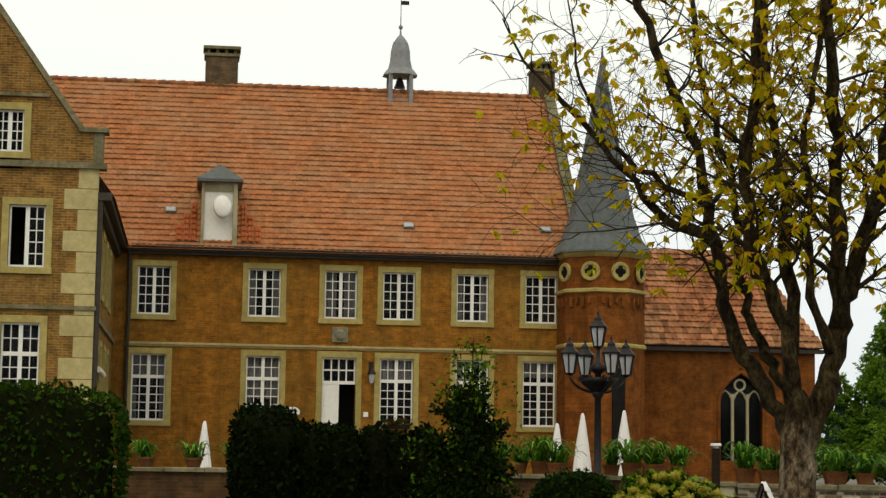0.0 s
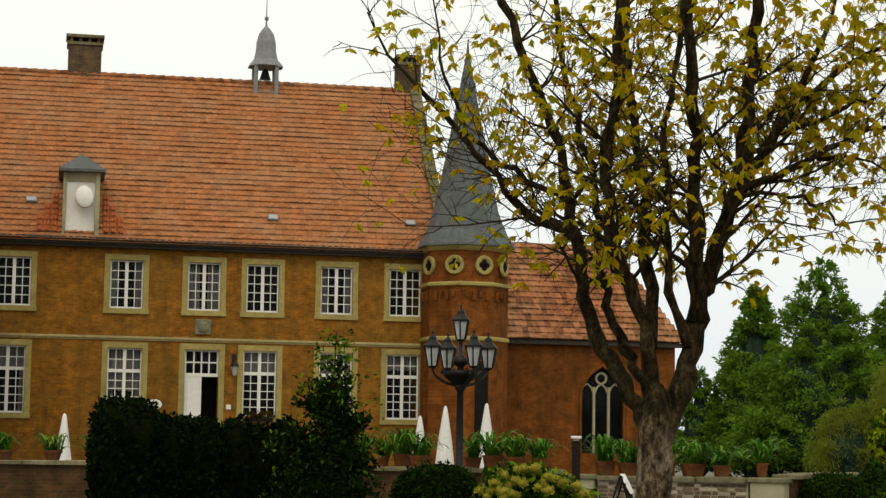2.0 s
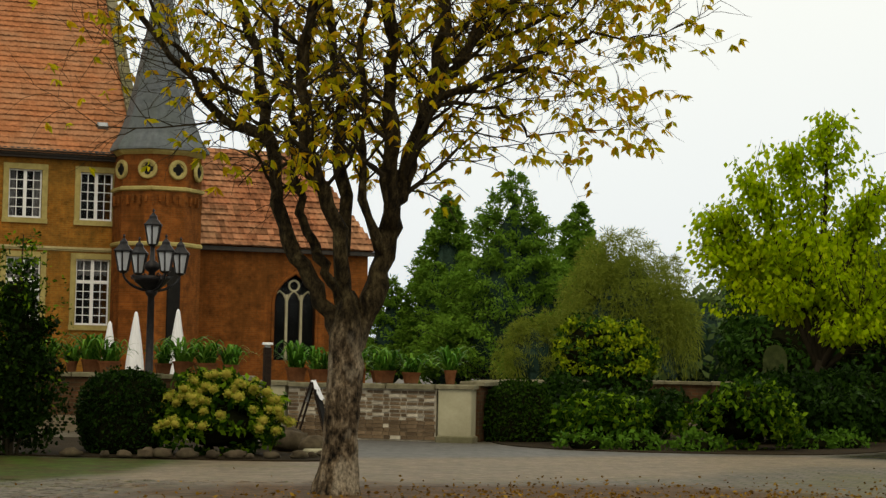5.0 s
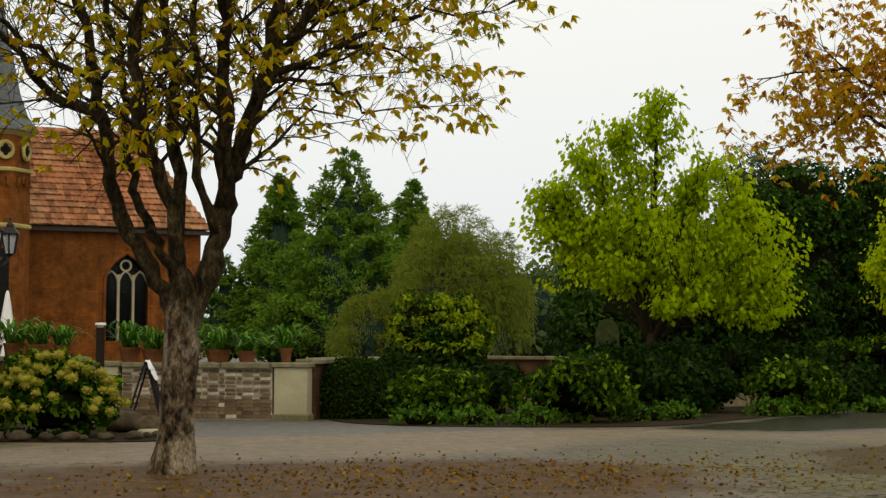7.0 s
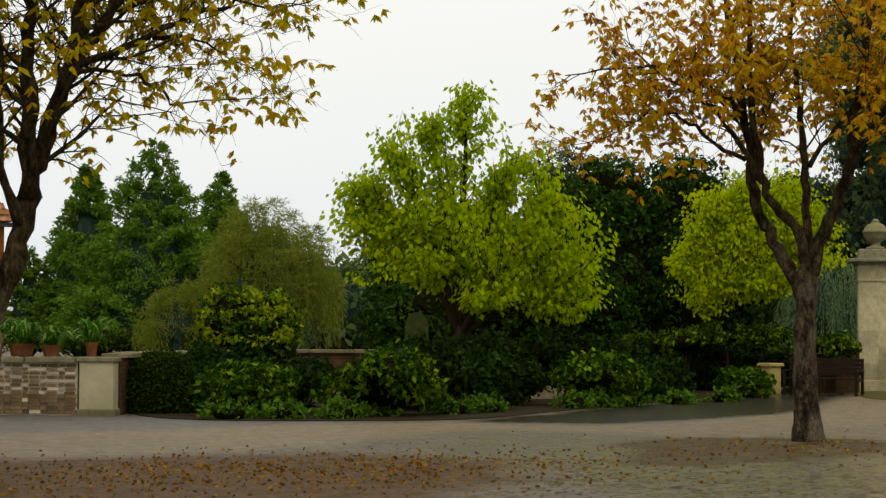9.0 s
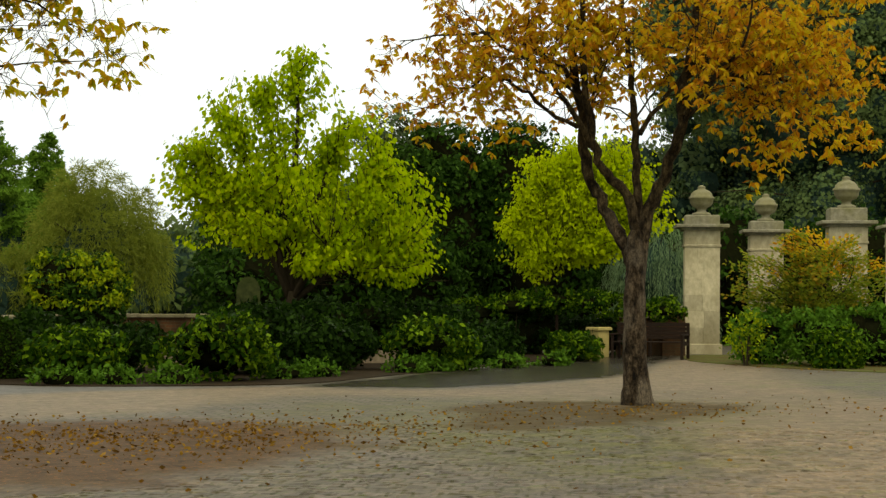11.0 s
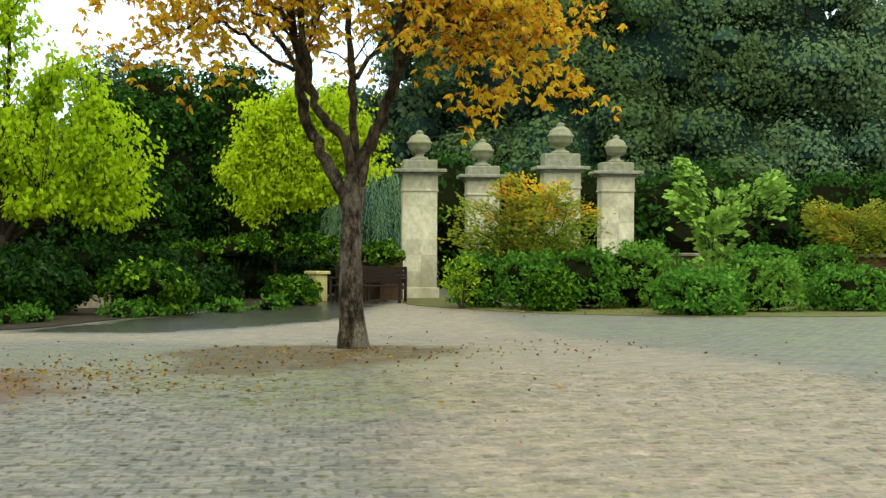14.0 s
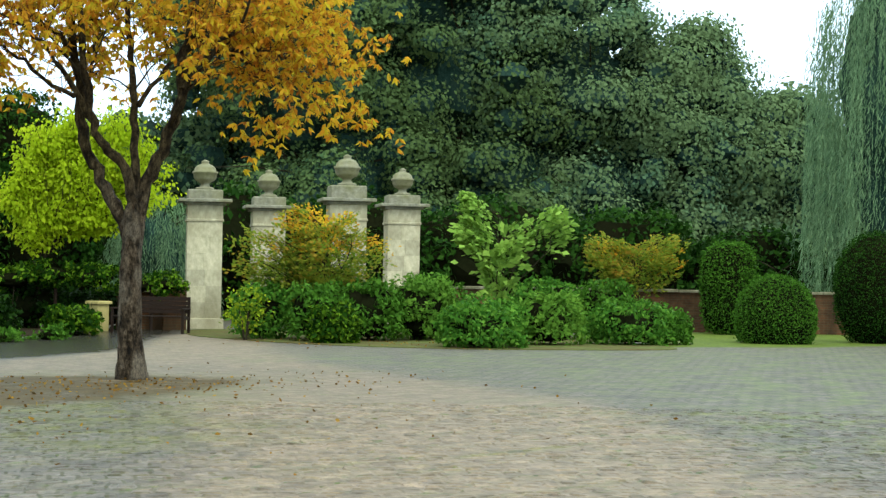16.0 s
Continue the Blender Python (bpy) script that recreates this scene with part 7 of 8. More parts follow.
def weeping(x, y, h, r, material, label, seed, strands=520, leaf=0.2, trunk=0.3, low=0.35, hang=1.0):
    """A weeping willow: limbs that arch out, and long hanging strands of narrow leaves."""
    ob = thing("weeping_willow", (x, y, 0), label, "tree")
    rng = np.random.default_rng(seed)
    s = Shape().tube([(0, 0, -0.05), (0, 0, h * 0.25), (0.1, 0, h * 0.45)], [trunk * 1.2, trunk, trunk * 0.7], 10)
    part("trunk", s, M_bark_dark, ob, smooth=True)
    s = Shape()
    P, D = [], []
    for k in range(14):
        a = 2 * math.pi * k / 14 + rng.normal() * 0.2
        e = r * rng.uniform(0.35, 0.85)
        s.tube([(0.1, 0, h * 0.42), (e * 0.4 * math.cos(a), e * 0.4 * math.sin(a), h * 0.75 * min(1.0, 0.6 + 0.4 * hang)), (e * math.cos(a), e * math.sin(a), h * rng.uniform(0.8, 0.95) * min(1.0, 0.6 + 0.4 * hang))], [trunk * 0.4, trunk * 0.22, trunk * 0.06], 6)
    part("branchwork", s, M_bark_dark, ob, kind="stuff")
    for k in range(strands):
        if k % 14 == 0:
            a_mid, q_mid = rng.uniform(0, 2 * math.pi), math.sqrt(rng.uniform(0.02, 1))
        if hang < 1.0:
            # a rounded crown of many small fountains of twigs
            if k % 14 == 0:
                z_mid = rng.uniform(0.86, 1.06) * h * (0.35 + 0.62 * math.sqrt(max(0.0, 1 - q_mid ** 2.2)) * (1 - 0.75 * rng.uniform() ** 2.5))
                far = r * rng.uniform(0.14, 0.26)
            b_, drop = rng.uniform(0, 2 * math.pi), rng.uniform(0.5, 1.5) * h * hang * 0.55
            n = int((drop + far) / 0.13) + 3
            t_ = np.linspace(0.05, 1, n)
            hx = q_mid * r * math.cos(a_mid) + math.cos(b_) * far * np.sqrt(t_) * rng.uniform(0.5, 1.2)
            hy = q_mid * r * math.sin(a_mid) + math.sin(b_) * far * np.sqrt(t_) * rng.uniform(0.5, 1.2)
            hz = np.maximum(0.3, z_mid + 0.35 * np.sqrt(t_) * (1 - t_) * 2 - drop * t_ ** 1.6)
            P.append(np.stack([hx, hy, hz], 1) + rng.normal(size=(n, 3)) * 0.035)
            D.append(np.stack([np.full(n, math.cos(b_) * 0.5), np.full(n, math.sin(b_) * 0.5), 0.5 - 1.7 * t_], 1))
            continue
        a, q = a_mid + rng.normal() * 0.13 / (0.3 + q_mid), max(0.05, q_mid + rng.normal() * 0.05)
        x0, y0 = q * r * math.cos(a), q * r * math.sin(a)
        zt = h * (1 - 0.42 * q * q) * rng.uniform(0.93, 1.03)
        zb = min(max(0.3, zt - h * rng.uniform(0.3, 0.75) * (0.4 + low + 0.5 * q) * hang), zt - 0.25)
        n = int((zt - zb) / 0.15) + 2
        t_ = np.linspace(0, 1, n)
        ox = math.cos(a) * 0.35 * np.sqrt(t_) + 0.08 * np.sin(t_ * 5 + k)
        oy = math.sin(a) * 0.35 * np.sqrt(t_) + 0.08 * np.cos(t_ * 4 + k)
        P.append(np.stack([x0 + ox, y0 + oy, zt + (zb - zt) * t_], 1))
        D.append(np.tile([math.cos(a) * 0.2, math.sin(a) * 0.2, -1.0], (n, 1)))
    cv, cf = lump(0, 0, h * 0.46, r * 0.6, r * 0.6, h * (0.36 if hang == 1.0 else 0.3), seed, 0.5)
    part("crown", leaf_mesh("crown", np.concatenate(P), leaf, material, 0.13, 0, seed, dirs=np.concatenate(D)), None, ob)
    part("foliage_core", Shape().add(cv, cf), M_core_wood, ob, kind="stuff")
    return ob


weeping(33.4, 67.2, 6.6, 2.75, M_leaf_willow, "grey-green willow with fine hanging twigs beyond the wall", 31, 2800, 0.22, 0.3, 0.3, 0.36)
weeping(30.2, 68.6, 3.5, 1.5, M_leaf_willow, "low yellowish willow beyond the wall", 32, 1000, 0.2, 0.15, 0.3, 0.5)
weeping(61.6, 27.2, 16.0, 4.5, M_leaf_willow2, "large weeping willow at the water's side", 33, 1300, 0.24, 0.45)
weeping(41.3, 43.9, 4.2, 1.6, M_leaf_willow2, "weeping willow seen beside the gate", 34, 760, 0.15, 0.16)

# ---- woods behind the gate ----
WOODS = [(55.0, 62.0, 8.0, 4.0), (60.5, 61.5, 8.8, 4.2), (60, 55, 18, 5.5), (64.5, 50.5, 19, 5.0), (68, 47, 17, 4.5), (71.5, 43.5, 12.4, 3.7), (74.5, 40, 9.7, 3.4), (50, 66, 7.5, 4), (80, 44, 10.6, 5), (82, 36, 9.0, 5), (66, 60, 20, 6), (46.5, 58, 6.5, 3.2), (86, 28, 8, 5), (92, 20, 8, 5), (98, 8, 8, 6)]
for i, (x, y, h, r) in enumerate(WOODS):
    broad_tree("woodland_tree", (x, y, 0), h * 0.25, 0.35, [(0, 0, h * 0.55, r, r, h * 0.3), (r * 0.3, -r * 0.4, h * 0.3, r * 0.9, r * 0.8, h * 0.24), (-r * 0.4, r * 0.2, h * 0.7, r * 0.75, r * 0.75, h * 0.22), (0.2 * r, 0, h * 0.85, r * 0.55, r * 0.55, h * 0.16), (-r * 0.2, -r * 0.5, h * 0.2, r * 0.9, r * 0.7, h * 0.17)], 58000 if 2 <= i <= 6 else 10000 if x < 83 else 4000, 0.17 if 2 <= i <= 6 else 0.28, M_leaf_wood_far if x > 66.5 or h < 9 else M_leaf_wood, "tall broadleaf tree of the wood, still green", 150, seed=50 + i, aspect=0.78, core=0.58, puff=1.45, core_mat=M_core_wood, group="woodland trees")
FAR = [(20, 130, 7), (28, 125, 8), (58, 120, 9), (66, 112, 8), (52, 90, 6.5), (46, 78, 6.0), (60, 85, 7.0), (40, 74, 5.0), (34, 118, 7)]
for i, (x, y, h) in enumerate(FAR):
    broad_tree("distant_tree", (x, y, 0), h * 0.25, 0.3, [(0, 0, h * 0.5, h * 0.5, h * 0.5, h * 0.45), (h * 0.4, 0, h * 0.35, h * 0.4, h * 0.4, h * 0.33), (-h * 0.4, 0, h * 0.35, h * 0.4, h * 0.4, h * 0.33)], 3200, 0.40, M_leaf_wood, "distant broadleaf tree beyond the moat", 130, seed=80 + i, core=0.85, puff=0.8, core_mat=M_core_wood, group="distant trees")

THICKET = [(44.0, 50.5, 4.2), (48.0, 47.5, 4.6), (51.5, 44.0, 4.6), (55, 41, 4.4), (58.5, 37.5, 4.2), (61.5, 34.0, 3.6), (40.5, 54, 4.0), (66, 31, 3.2), (70, 26, 3.4), (76, 20, 3.6)]
for i, (x, y, h) in enumerate(THICKET):
    broad_tree("woodland_shrub", (x, y, 0), h * 0.3, 0.14, [(0, 0, h * 0.5, h * 0.75, h * 0.6, h * 0.5), (h * 0.4, -0.3, h * 0.4, h * 0.5, h * 0.5, h * 0.4), (-h * 0.4, 0.3, h * 0.45, h * 0.5, h * 0.5, h * 0.42)], 5000, 0.24, M_leaf_dark, "dark undergrowth at the edge of the wood", 170, seed=120 + i, core=0.86, puff=0.55, group="undergrowth", category="shrub")

# ---- planting before the gate ----
broad_tree("autumn_shrub", (35.1, 31.3, 0), 0.7, 0.06, [(0.1, 0, 2.1, 1.35, 1.2, 1.0), (-1.1, 1.2, 2.2, 0.9, 0.8, 0.8), (-0.5, 0.6, 2.9, 0.6, 0.6, 0.6), (0.3, -0.2, 2.8, 0.7, 0.7, 0.5), (-0.7, 0.8, 1.7, 0.8, 0.8, 0.7), (0.8, -0.8, 1.9, 0.7, 0.7, 0.7), (0.0, 0.0, 1.3, 1.2, 1.2, 0.7)], 10500, 0.115, M_leaf_turning, "loose shrub turning yellow and orange", 300, seed=101, category="shrub", spray=0.5)
P_, D_, N_ = sprays([(-0.5, 0.6, 3.0, 0.6, 0.6, 0.5), (0.3, -0.2, 2.8, 0.8, 0.8, 0.5), (0.9, -0.9, 2.2, 0.5, 0.6, 0.6), (0, 0, 2.1, 1.2, 1.1, 0.8), (-0.8, 0.9, 2.0, 0.6, 0.6, 0.6), (-0.2, 0.3, 3.15, 0.9, 0.8, 0.35)], 3000, 130, 131, 0.7, 0.5)
part("turning_foliage", leaf_mesh("turning_foliage", P_[P_[:, 2] > 2.1], 0.10, M_leaf_orange, 0.55, 0.3, 132, dirs=D_[P_[:, 2] > 2.1], faces_to=N_[P_[:, 2] > 2.1]), None, bpy.data.objects["autumn_shrub"])
HEDGE2 = [(33.6, 32.0, 0.7, 1.3, M_leaf_front), (33.6, 30.2, 0.85, 1.35, M_leaf_topiary), (34.9, 29.8, 0.9, 1.5, M_leaf_topiary), (36.4, 29.4, 0.85, 1.58, M_leaf_conifer), (37.9, 30.2, 0.9, 1.6, M_leaf_topiary), (33.9, 25.6, 1.0, 0.9, M_leaf_front), (35.3, 26.4, 0.9, 1.05, M_leaf_front), (37.0, 25.9, 0.9, 1.2, M_leaf_conifer), (39.2, 25.0, 1.1, 1.0, M_leaf_front), (40.4, 24.8, 0.6, 0.75, M_leaf_topiary), (40.4, 28.4, 1.0, 1.6, M_leaf_front), (42.6, 28.0, 0.9, 1.6, M_leaf_topiary), (32.8, 29.0, 0.5, 0.8, M_leaf_mid)]
for i, (x, y, r, h, m_) in enumerate(HEDGE2):
    bush("shrub", (x, y, 0), [(0, 0, h * 0.45, r, r * 0.85, h * 0.5), (0, -0.05, h * 0.2, r * 1.02, r * 0.85, h * 0.22), (r * 0.45, -0.1, h * 0.62, r * 0.5, r * 0.5, h * 0.38), (-r * 0.45, 0.1, h * 0.58, r * 0.5, r * 0.5, h * 0.4)], 3000, 0.12, m_, "rounded green shrub before the gate", clumps=130, puff=0.2, core=0.62, group="gate shrubs")
bush("spindly_shrub", (32.4, 31.4, 0), [(0, 0, 0.7, 0.45, 0.4, 0.6)], 420, 0.1, M_leaf_gold, "thin yellowing shrub at the path's edge", clumps=50, spread=0.2, core=0)
broad_tree("young_tree", (41.9, 30.9, 0), 0.9, 0.05, [(-0.55, 0.85, 3.7, 0.34, 0.34, 0.6), (-0.5, 0.8, 2.9, 0.5, 0.5, 0.5), (0.9, -1.1, 3.45, 0.5, 0.5, 0.3), (0.5, -0.55, 3.0, 0.5, 0.5, 0.35), (0, 0.15, 2.5, 0.75, 0.75, 0.5), (0, 0.15, 1.8, 0.6, 0.6, 0.45), (1.1, -1.3, 3.0, 0.35, 0.4, 0.3), (0.1, 0.1, 1.3, 0.5, 0.5, 0.4)], 2200, 0.21, leafy("sapling_leaf", [(0.1, (0.15, 0.23, 0.06)), (0.5, (0.32, 0.44, 0.11)), (0.9, (0.50, 0.60, 0.18))]), "young tree with pale green leaves", 75, seed=103, limbs=7, spray=0.45, aspect=0.65)
broad_tree("autumn_shrub", (50.6, 32.2, 0), 0.9, 0.06, [(0, 0, 2.15, 1.7, 1.4, 0.85), (-1.0, 0.7, 2.7, 0.7, 0.7, 0.6), (0.9, -0.6, 2.7, 0.8, 0.9, 0.6)], 6000, 0.13, M_leaf_turning, "spreading shrub with yellowing leaves", 130, seed=104, category="shrub", spray=0.5)
P_, D_, N_ = sprays([(-0.8, 0.6, 2.7, 0.6, 0.6, 0.4), (0.9, -0.6, 2.5, 0.7, 0.7, 0.4)], 700, 36, 135, 0.9, 0.5)
part("turning_foliage", leaf_mesh("turning_foliage", P_, 0.12, M_leaf_orange, 0.55, 0.3, 136, dirs=D_, faces_to=N_), None, bpy.data.objects["autumn_shrub.001"])
clipped("column_yew", (50.4, 28.7, 0), [(-0.75, 0.75, -0.7, 0.7, 0, 2.75, 0.7)], 9000, 0.08, M_leaf_topiary, "clipped green column of yew", "topiary")
clipped("box_dome", (44.1, 23.7, 0), [(-1.08, 1.08, -1.05, 1.05, -0.5, 1.75, 1.0)], 16000, 0.055, M_leaf_topiary, "broad clipped green box dome", "topiary")
clipped("yew_ball", (47.4, 22.3, 0), [(-1.25, 1.25, -1.2, 1.2, -0.2, 2.95, 0.95)], 16000, 0.06, M_leaf_dark, "large clipped dark yew ball", "topiary")
arb = bush("arbour", (34.2, 39.1, 0), [(-1.5, 1.3, 1.3, 0.75, 0.7, 0.34), (-0.7, 0.7, 1.5, 0.8, 0.7, 0.3), (0.2, -0.1, 1.4, 0.85, 0.7, 0.3), (1.0, -0.9, 1.2, 0.7, 0.6, 0.26), (1.6, -1.4, 1.25, 0.5, 0.5, 0.22), (-2.4, 1.9, 1.1, 0.8, 0.7, 0.4)], 5200, 0.12, M_leaf_mid, "low spreading arbour of leafy branches", "hedge", clumps=130, puff=0.22, core=0.6)
for x_, y_ in ((-1.9, 1.6), (-0.6, 0.6), (1.3, -1.1)):
    part("arbour_post", Shape().tube([(x_, y_, 0), (x_, y_, 1.3)], [0.05, 0.045], 8), M_darkwood, arb)
# Added dark shrubs; they stand in for the deep shade under the arbour.
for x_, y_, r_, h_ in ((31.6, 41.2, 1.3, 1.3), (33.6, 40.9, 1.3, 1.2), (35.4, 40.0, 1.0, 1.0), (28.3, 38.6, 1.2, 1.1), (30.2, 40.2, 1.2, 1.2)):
    bush("shrub", (x_, y_, 0), [(0, 0, h_ * 0.5, r_, r_ * 0.7, h_ * 0.52)], 2400, 0.13, M_leaf_shade, "added dark shrub that stands in for shade behind the arbour", clumps=80, puff=0.22, core=0.85, group="shade shrubs")
st = thing("stone_pedestal", (33.9, 38.3, 0), "small pale stone pedestal under the arbour", "pedestal")
part("shaft", Shape().block(-0.2, 0.2, -0.2, 0.2, 0, 0.72, 0.02), M_sandstone, st)
part("cap", Shape().block(-0.26, 0.26, -0.26, 0.26, 0.72, 0.8, 0.02), M_sandstone, st)


# ---- the two chestnuts on the forecourt ----
def chestnut(name, at, trunk, limbs, leaf_mat, label, seed, leaf_density=1.0, leaf=0.15, twig_level=3, turn=0.0, low=3.0, thin=1.0, skin=None):
    """A vase-shaped tree: limbs as lists of (side, depth, height), all splitting into twigs that carry hanging five-fingered leaves."""
    rng = np.random.default_rng(seed)
    ob = thing(name, at, label, "tree", turn=turn)
    s = Shape()
    pts, rad = trunk
    zs = [p[2] for p in pts]
    fine_z = np.linspace(zs[0], zs[-1], 34)
    s.tube([(np.interp(z, zs, [p[0] for p in pts]), np.interp(z, zs, [p[1] for p in pts]), z) for z in fine_z], list(np.interp(fine_z, zs, rad)), 20)
    for i, (x, y, z) in enumerate(s.v):
        k = 1 + 0.16 * noise.noise(Vector((x * 5, y * 5, z * 1.6 + seed))) + 0.10 * noise.noise(Vector((x * 14, y * 14, z * 6))) + 0.12 * max(0, z - 1.1) * noise.noise(Vector((x * 9, y * 9, z * 4 + 3)))
        s.v[i] = (x * k, y * k, z)
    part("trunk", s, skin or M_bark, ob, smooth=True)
    tips = []
    tw = Shape()
    for path, r0 in limbs:
        sh = Shape()
        fine = []
        for a, b_ in zip(path, path[1:]):
            a, b_ = Vector(a), Vector(b_)
            for k in range(3):
                fine.append(a.lerp(b_, k / 3) + Vector(rng.normal(size=3)) * 0.025)
        fine.append(Vector(path[-1]))
        n = len(fine)
        rr = [r0 * 1.08 * (1 - 0.55 * i / (n - 1)) * (1 + 0.09 * rng.normal()) for i in range(n)]
        sh.tube(fine, rr, 8)
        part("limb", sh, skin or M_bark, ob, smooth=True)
        for i in range(2, n, 2):
            if fine[i].z < low:
                continue
            for k in range(2):
                d = (fine[i] - fine[i - 1]).normalized()
                out = d.cross(Vector(rng.normal(size=3))).normalized()
                nd = d * 0.5 + Vector((out.x, out.y, out.z * 0.45)) + Vector((0, 0, 0.06))
                twigs(tw, fine[i], nd, rng.uniform(0.8, 1.5) * (1.1 - 0.4 * i / n), rr[i] * 0.32, twig_level - 1, rng, tips, 0.05)
        twigs(tw, fine[-1], fine[-1] - fine[-2], 1.1, rr[-1] * 0.95, twig_level - 1, rng, tips, 0.05)
    part("twig_growth", tw, M_bark_dark, ob, kind="stuff")
    P, D = [], []
    for p, d in tips:
        if rng.uniform() > leaf_density * (thin if p[0] < -0.7 else 1.0):
            continue
        a0 = rng.uniform(0, 2 * math.pi)
        base = np.array(p) + rng.normal(size=3) * 0.05
        for k in range(5):
            a = a0 + (k - 2) * 0.55
            P.append(base)
            D.append((math.cos(a) * 0.75, math.sin(a) * 0.75, -0.75 + 0.2 * rng.normal()))
    part("crown", leaf_mesh("crown", P, leaf, leaf_mat, 0.38, 0, seed, dirs=D, vary=0.35), None, ob)
    return ob


def limb(side_height, depth, r):
    """A limb from (side, height) pairs that leans away from the middle by depth on its way up."""
    z0, z1 = side_height[0][1], side_height[-1][1]
    return [(a, depth * (z - z0) / max(2.5, z1 - z0) + 0.02, z) for a, z in side_height], r


L1 = [
    limb([(0.06, 1.25), (0.03, 1.75), (-0.16, 2.15), (-0.38, 2.53), (-0.58, 2.84), (-0.68, 3.22), (-0.73, 3.6), (-0.85, 4.1), (-0.96, 4.87), (-1.13, 5.32), (-1.5, 6.2), (-1.75, 7.0)], 0.5, 0.098),
    limb([(-0.8, 3.86), (-1.2, 4.07), (-1.49, 4.29), (-1.75, 4.67), (-2.15, 5.06), (-2.54, 5.51)], -0.4, 0.055),
    limb([(-0.87, 4.3), (-1.37, 4.55), (-1.76, 4.8), (-2.1, 5.25), (-2.4, 6.0)], 0.5, 0.036),
    limb([(0.09, 1.4), (0.08, 1.8), (-0.03, 2.22), (-0.16, 2.53), (-0.33, 2.85), (-0.43, 3.16), (-0.53, 3.6), (-0.55, 4.11), (-0.61, 4.69), (-0.77, 5.13), (-1.0, 6.0), (-1.1, 6.9)], 1.2, 0.066),
    limb([(0.11, 1.35), (0.13, 1.8), (0.09, 2.22), (0.02, 2.6), (-0.05, 3.04), (-0.24, 3.42), (-0.37, 3.8), (-0.44, 4.24), (-0.42, 4.88), (-0.33, 5.52), (-0.3, 6.3), (-0.2, 7.2)], -0.7, 0.098),
    limb([(0.03, 2.62), (0.04, 3.36), (-0.03, 3.99), (-0.07, 4.63), (-0.14, 5.27), (-0.25, 6.2), (-0.3, 7.2)], 1.0, 0.075),
    limb([(0.43, 2.67), (0.27, 3.23), (0.22, 3.8), (0.25, 4.31), (0.15, 4.89), (0.33, 5.53), (0.4, 6.6)], -0.9, 0.052),
    limb([(0.10, 1.2), (0.17, 1.72), (0.40, 2.16), (0.52, 2.61), (0.55, 3.02), (0.64, 3.36), (0.79, 3.81), (0.98, 4.32), (1.07, 4.77), (1.13, 5.28), (1.2, 6.2), (1.3, 7.1)], 0.3, 0.128),
    limb([(0.56, 3.0), (0.54, 3.68), (0.52, 4.31), (0.53, 4.95), (0.49, 5.53), (0.42, 6.2), (0.45, 7.2)], -0.8, 0.092),
    limb([(0.95, 4.19), (1.23, 4.7), (1.47, 5.15), (1.72, 5.67), (2.1, 6.5)], 0.5, 0.06),
    limb([(1.05, 4.42), (1.42, 4.58), (1.85, 4.77), (2.29, 5.03), (2.65, 5.15), (2.85, 5.2)], -0.3, 0.038),
    limb([(1.1, 4.7), (1.47, 5.09), (2.2, 5.35), (2.55, 5.5)], 0.6, 0.036),
    limb([(1.0, 4.32), (1.29, 4.38), (1.7, 4.32), (2.0, 4.2), (2.2, 4.05)], -0.5, 0.026),
    limb([(1.85, 4.77), (2.25, 4.78), (2.55, 4.68)], 0.2, 0.022),
    limb([(1.47, 5.15), (2.1, 5.7), (2.6, 6.0), (2.9, 6.2)], -0.5, 0.036),
]
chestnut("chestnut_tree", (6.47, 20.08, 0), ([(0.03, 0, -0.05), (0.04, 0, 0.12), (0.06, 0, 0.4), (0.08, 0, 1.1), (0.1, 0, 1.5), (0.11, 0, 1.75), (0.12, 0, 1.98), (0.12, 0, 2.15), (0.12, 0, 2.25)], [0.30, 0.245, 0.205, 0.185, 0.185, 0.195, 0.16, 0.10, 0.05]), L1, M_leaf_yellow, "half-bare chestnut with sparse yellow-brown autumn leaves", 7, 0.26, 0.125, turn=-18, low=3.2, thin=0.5)
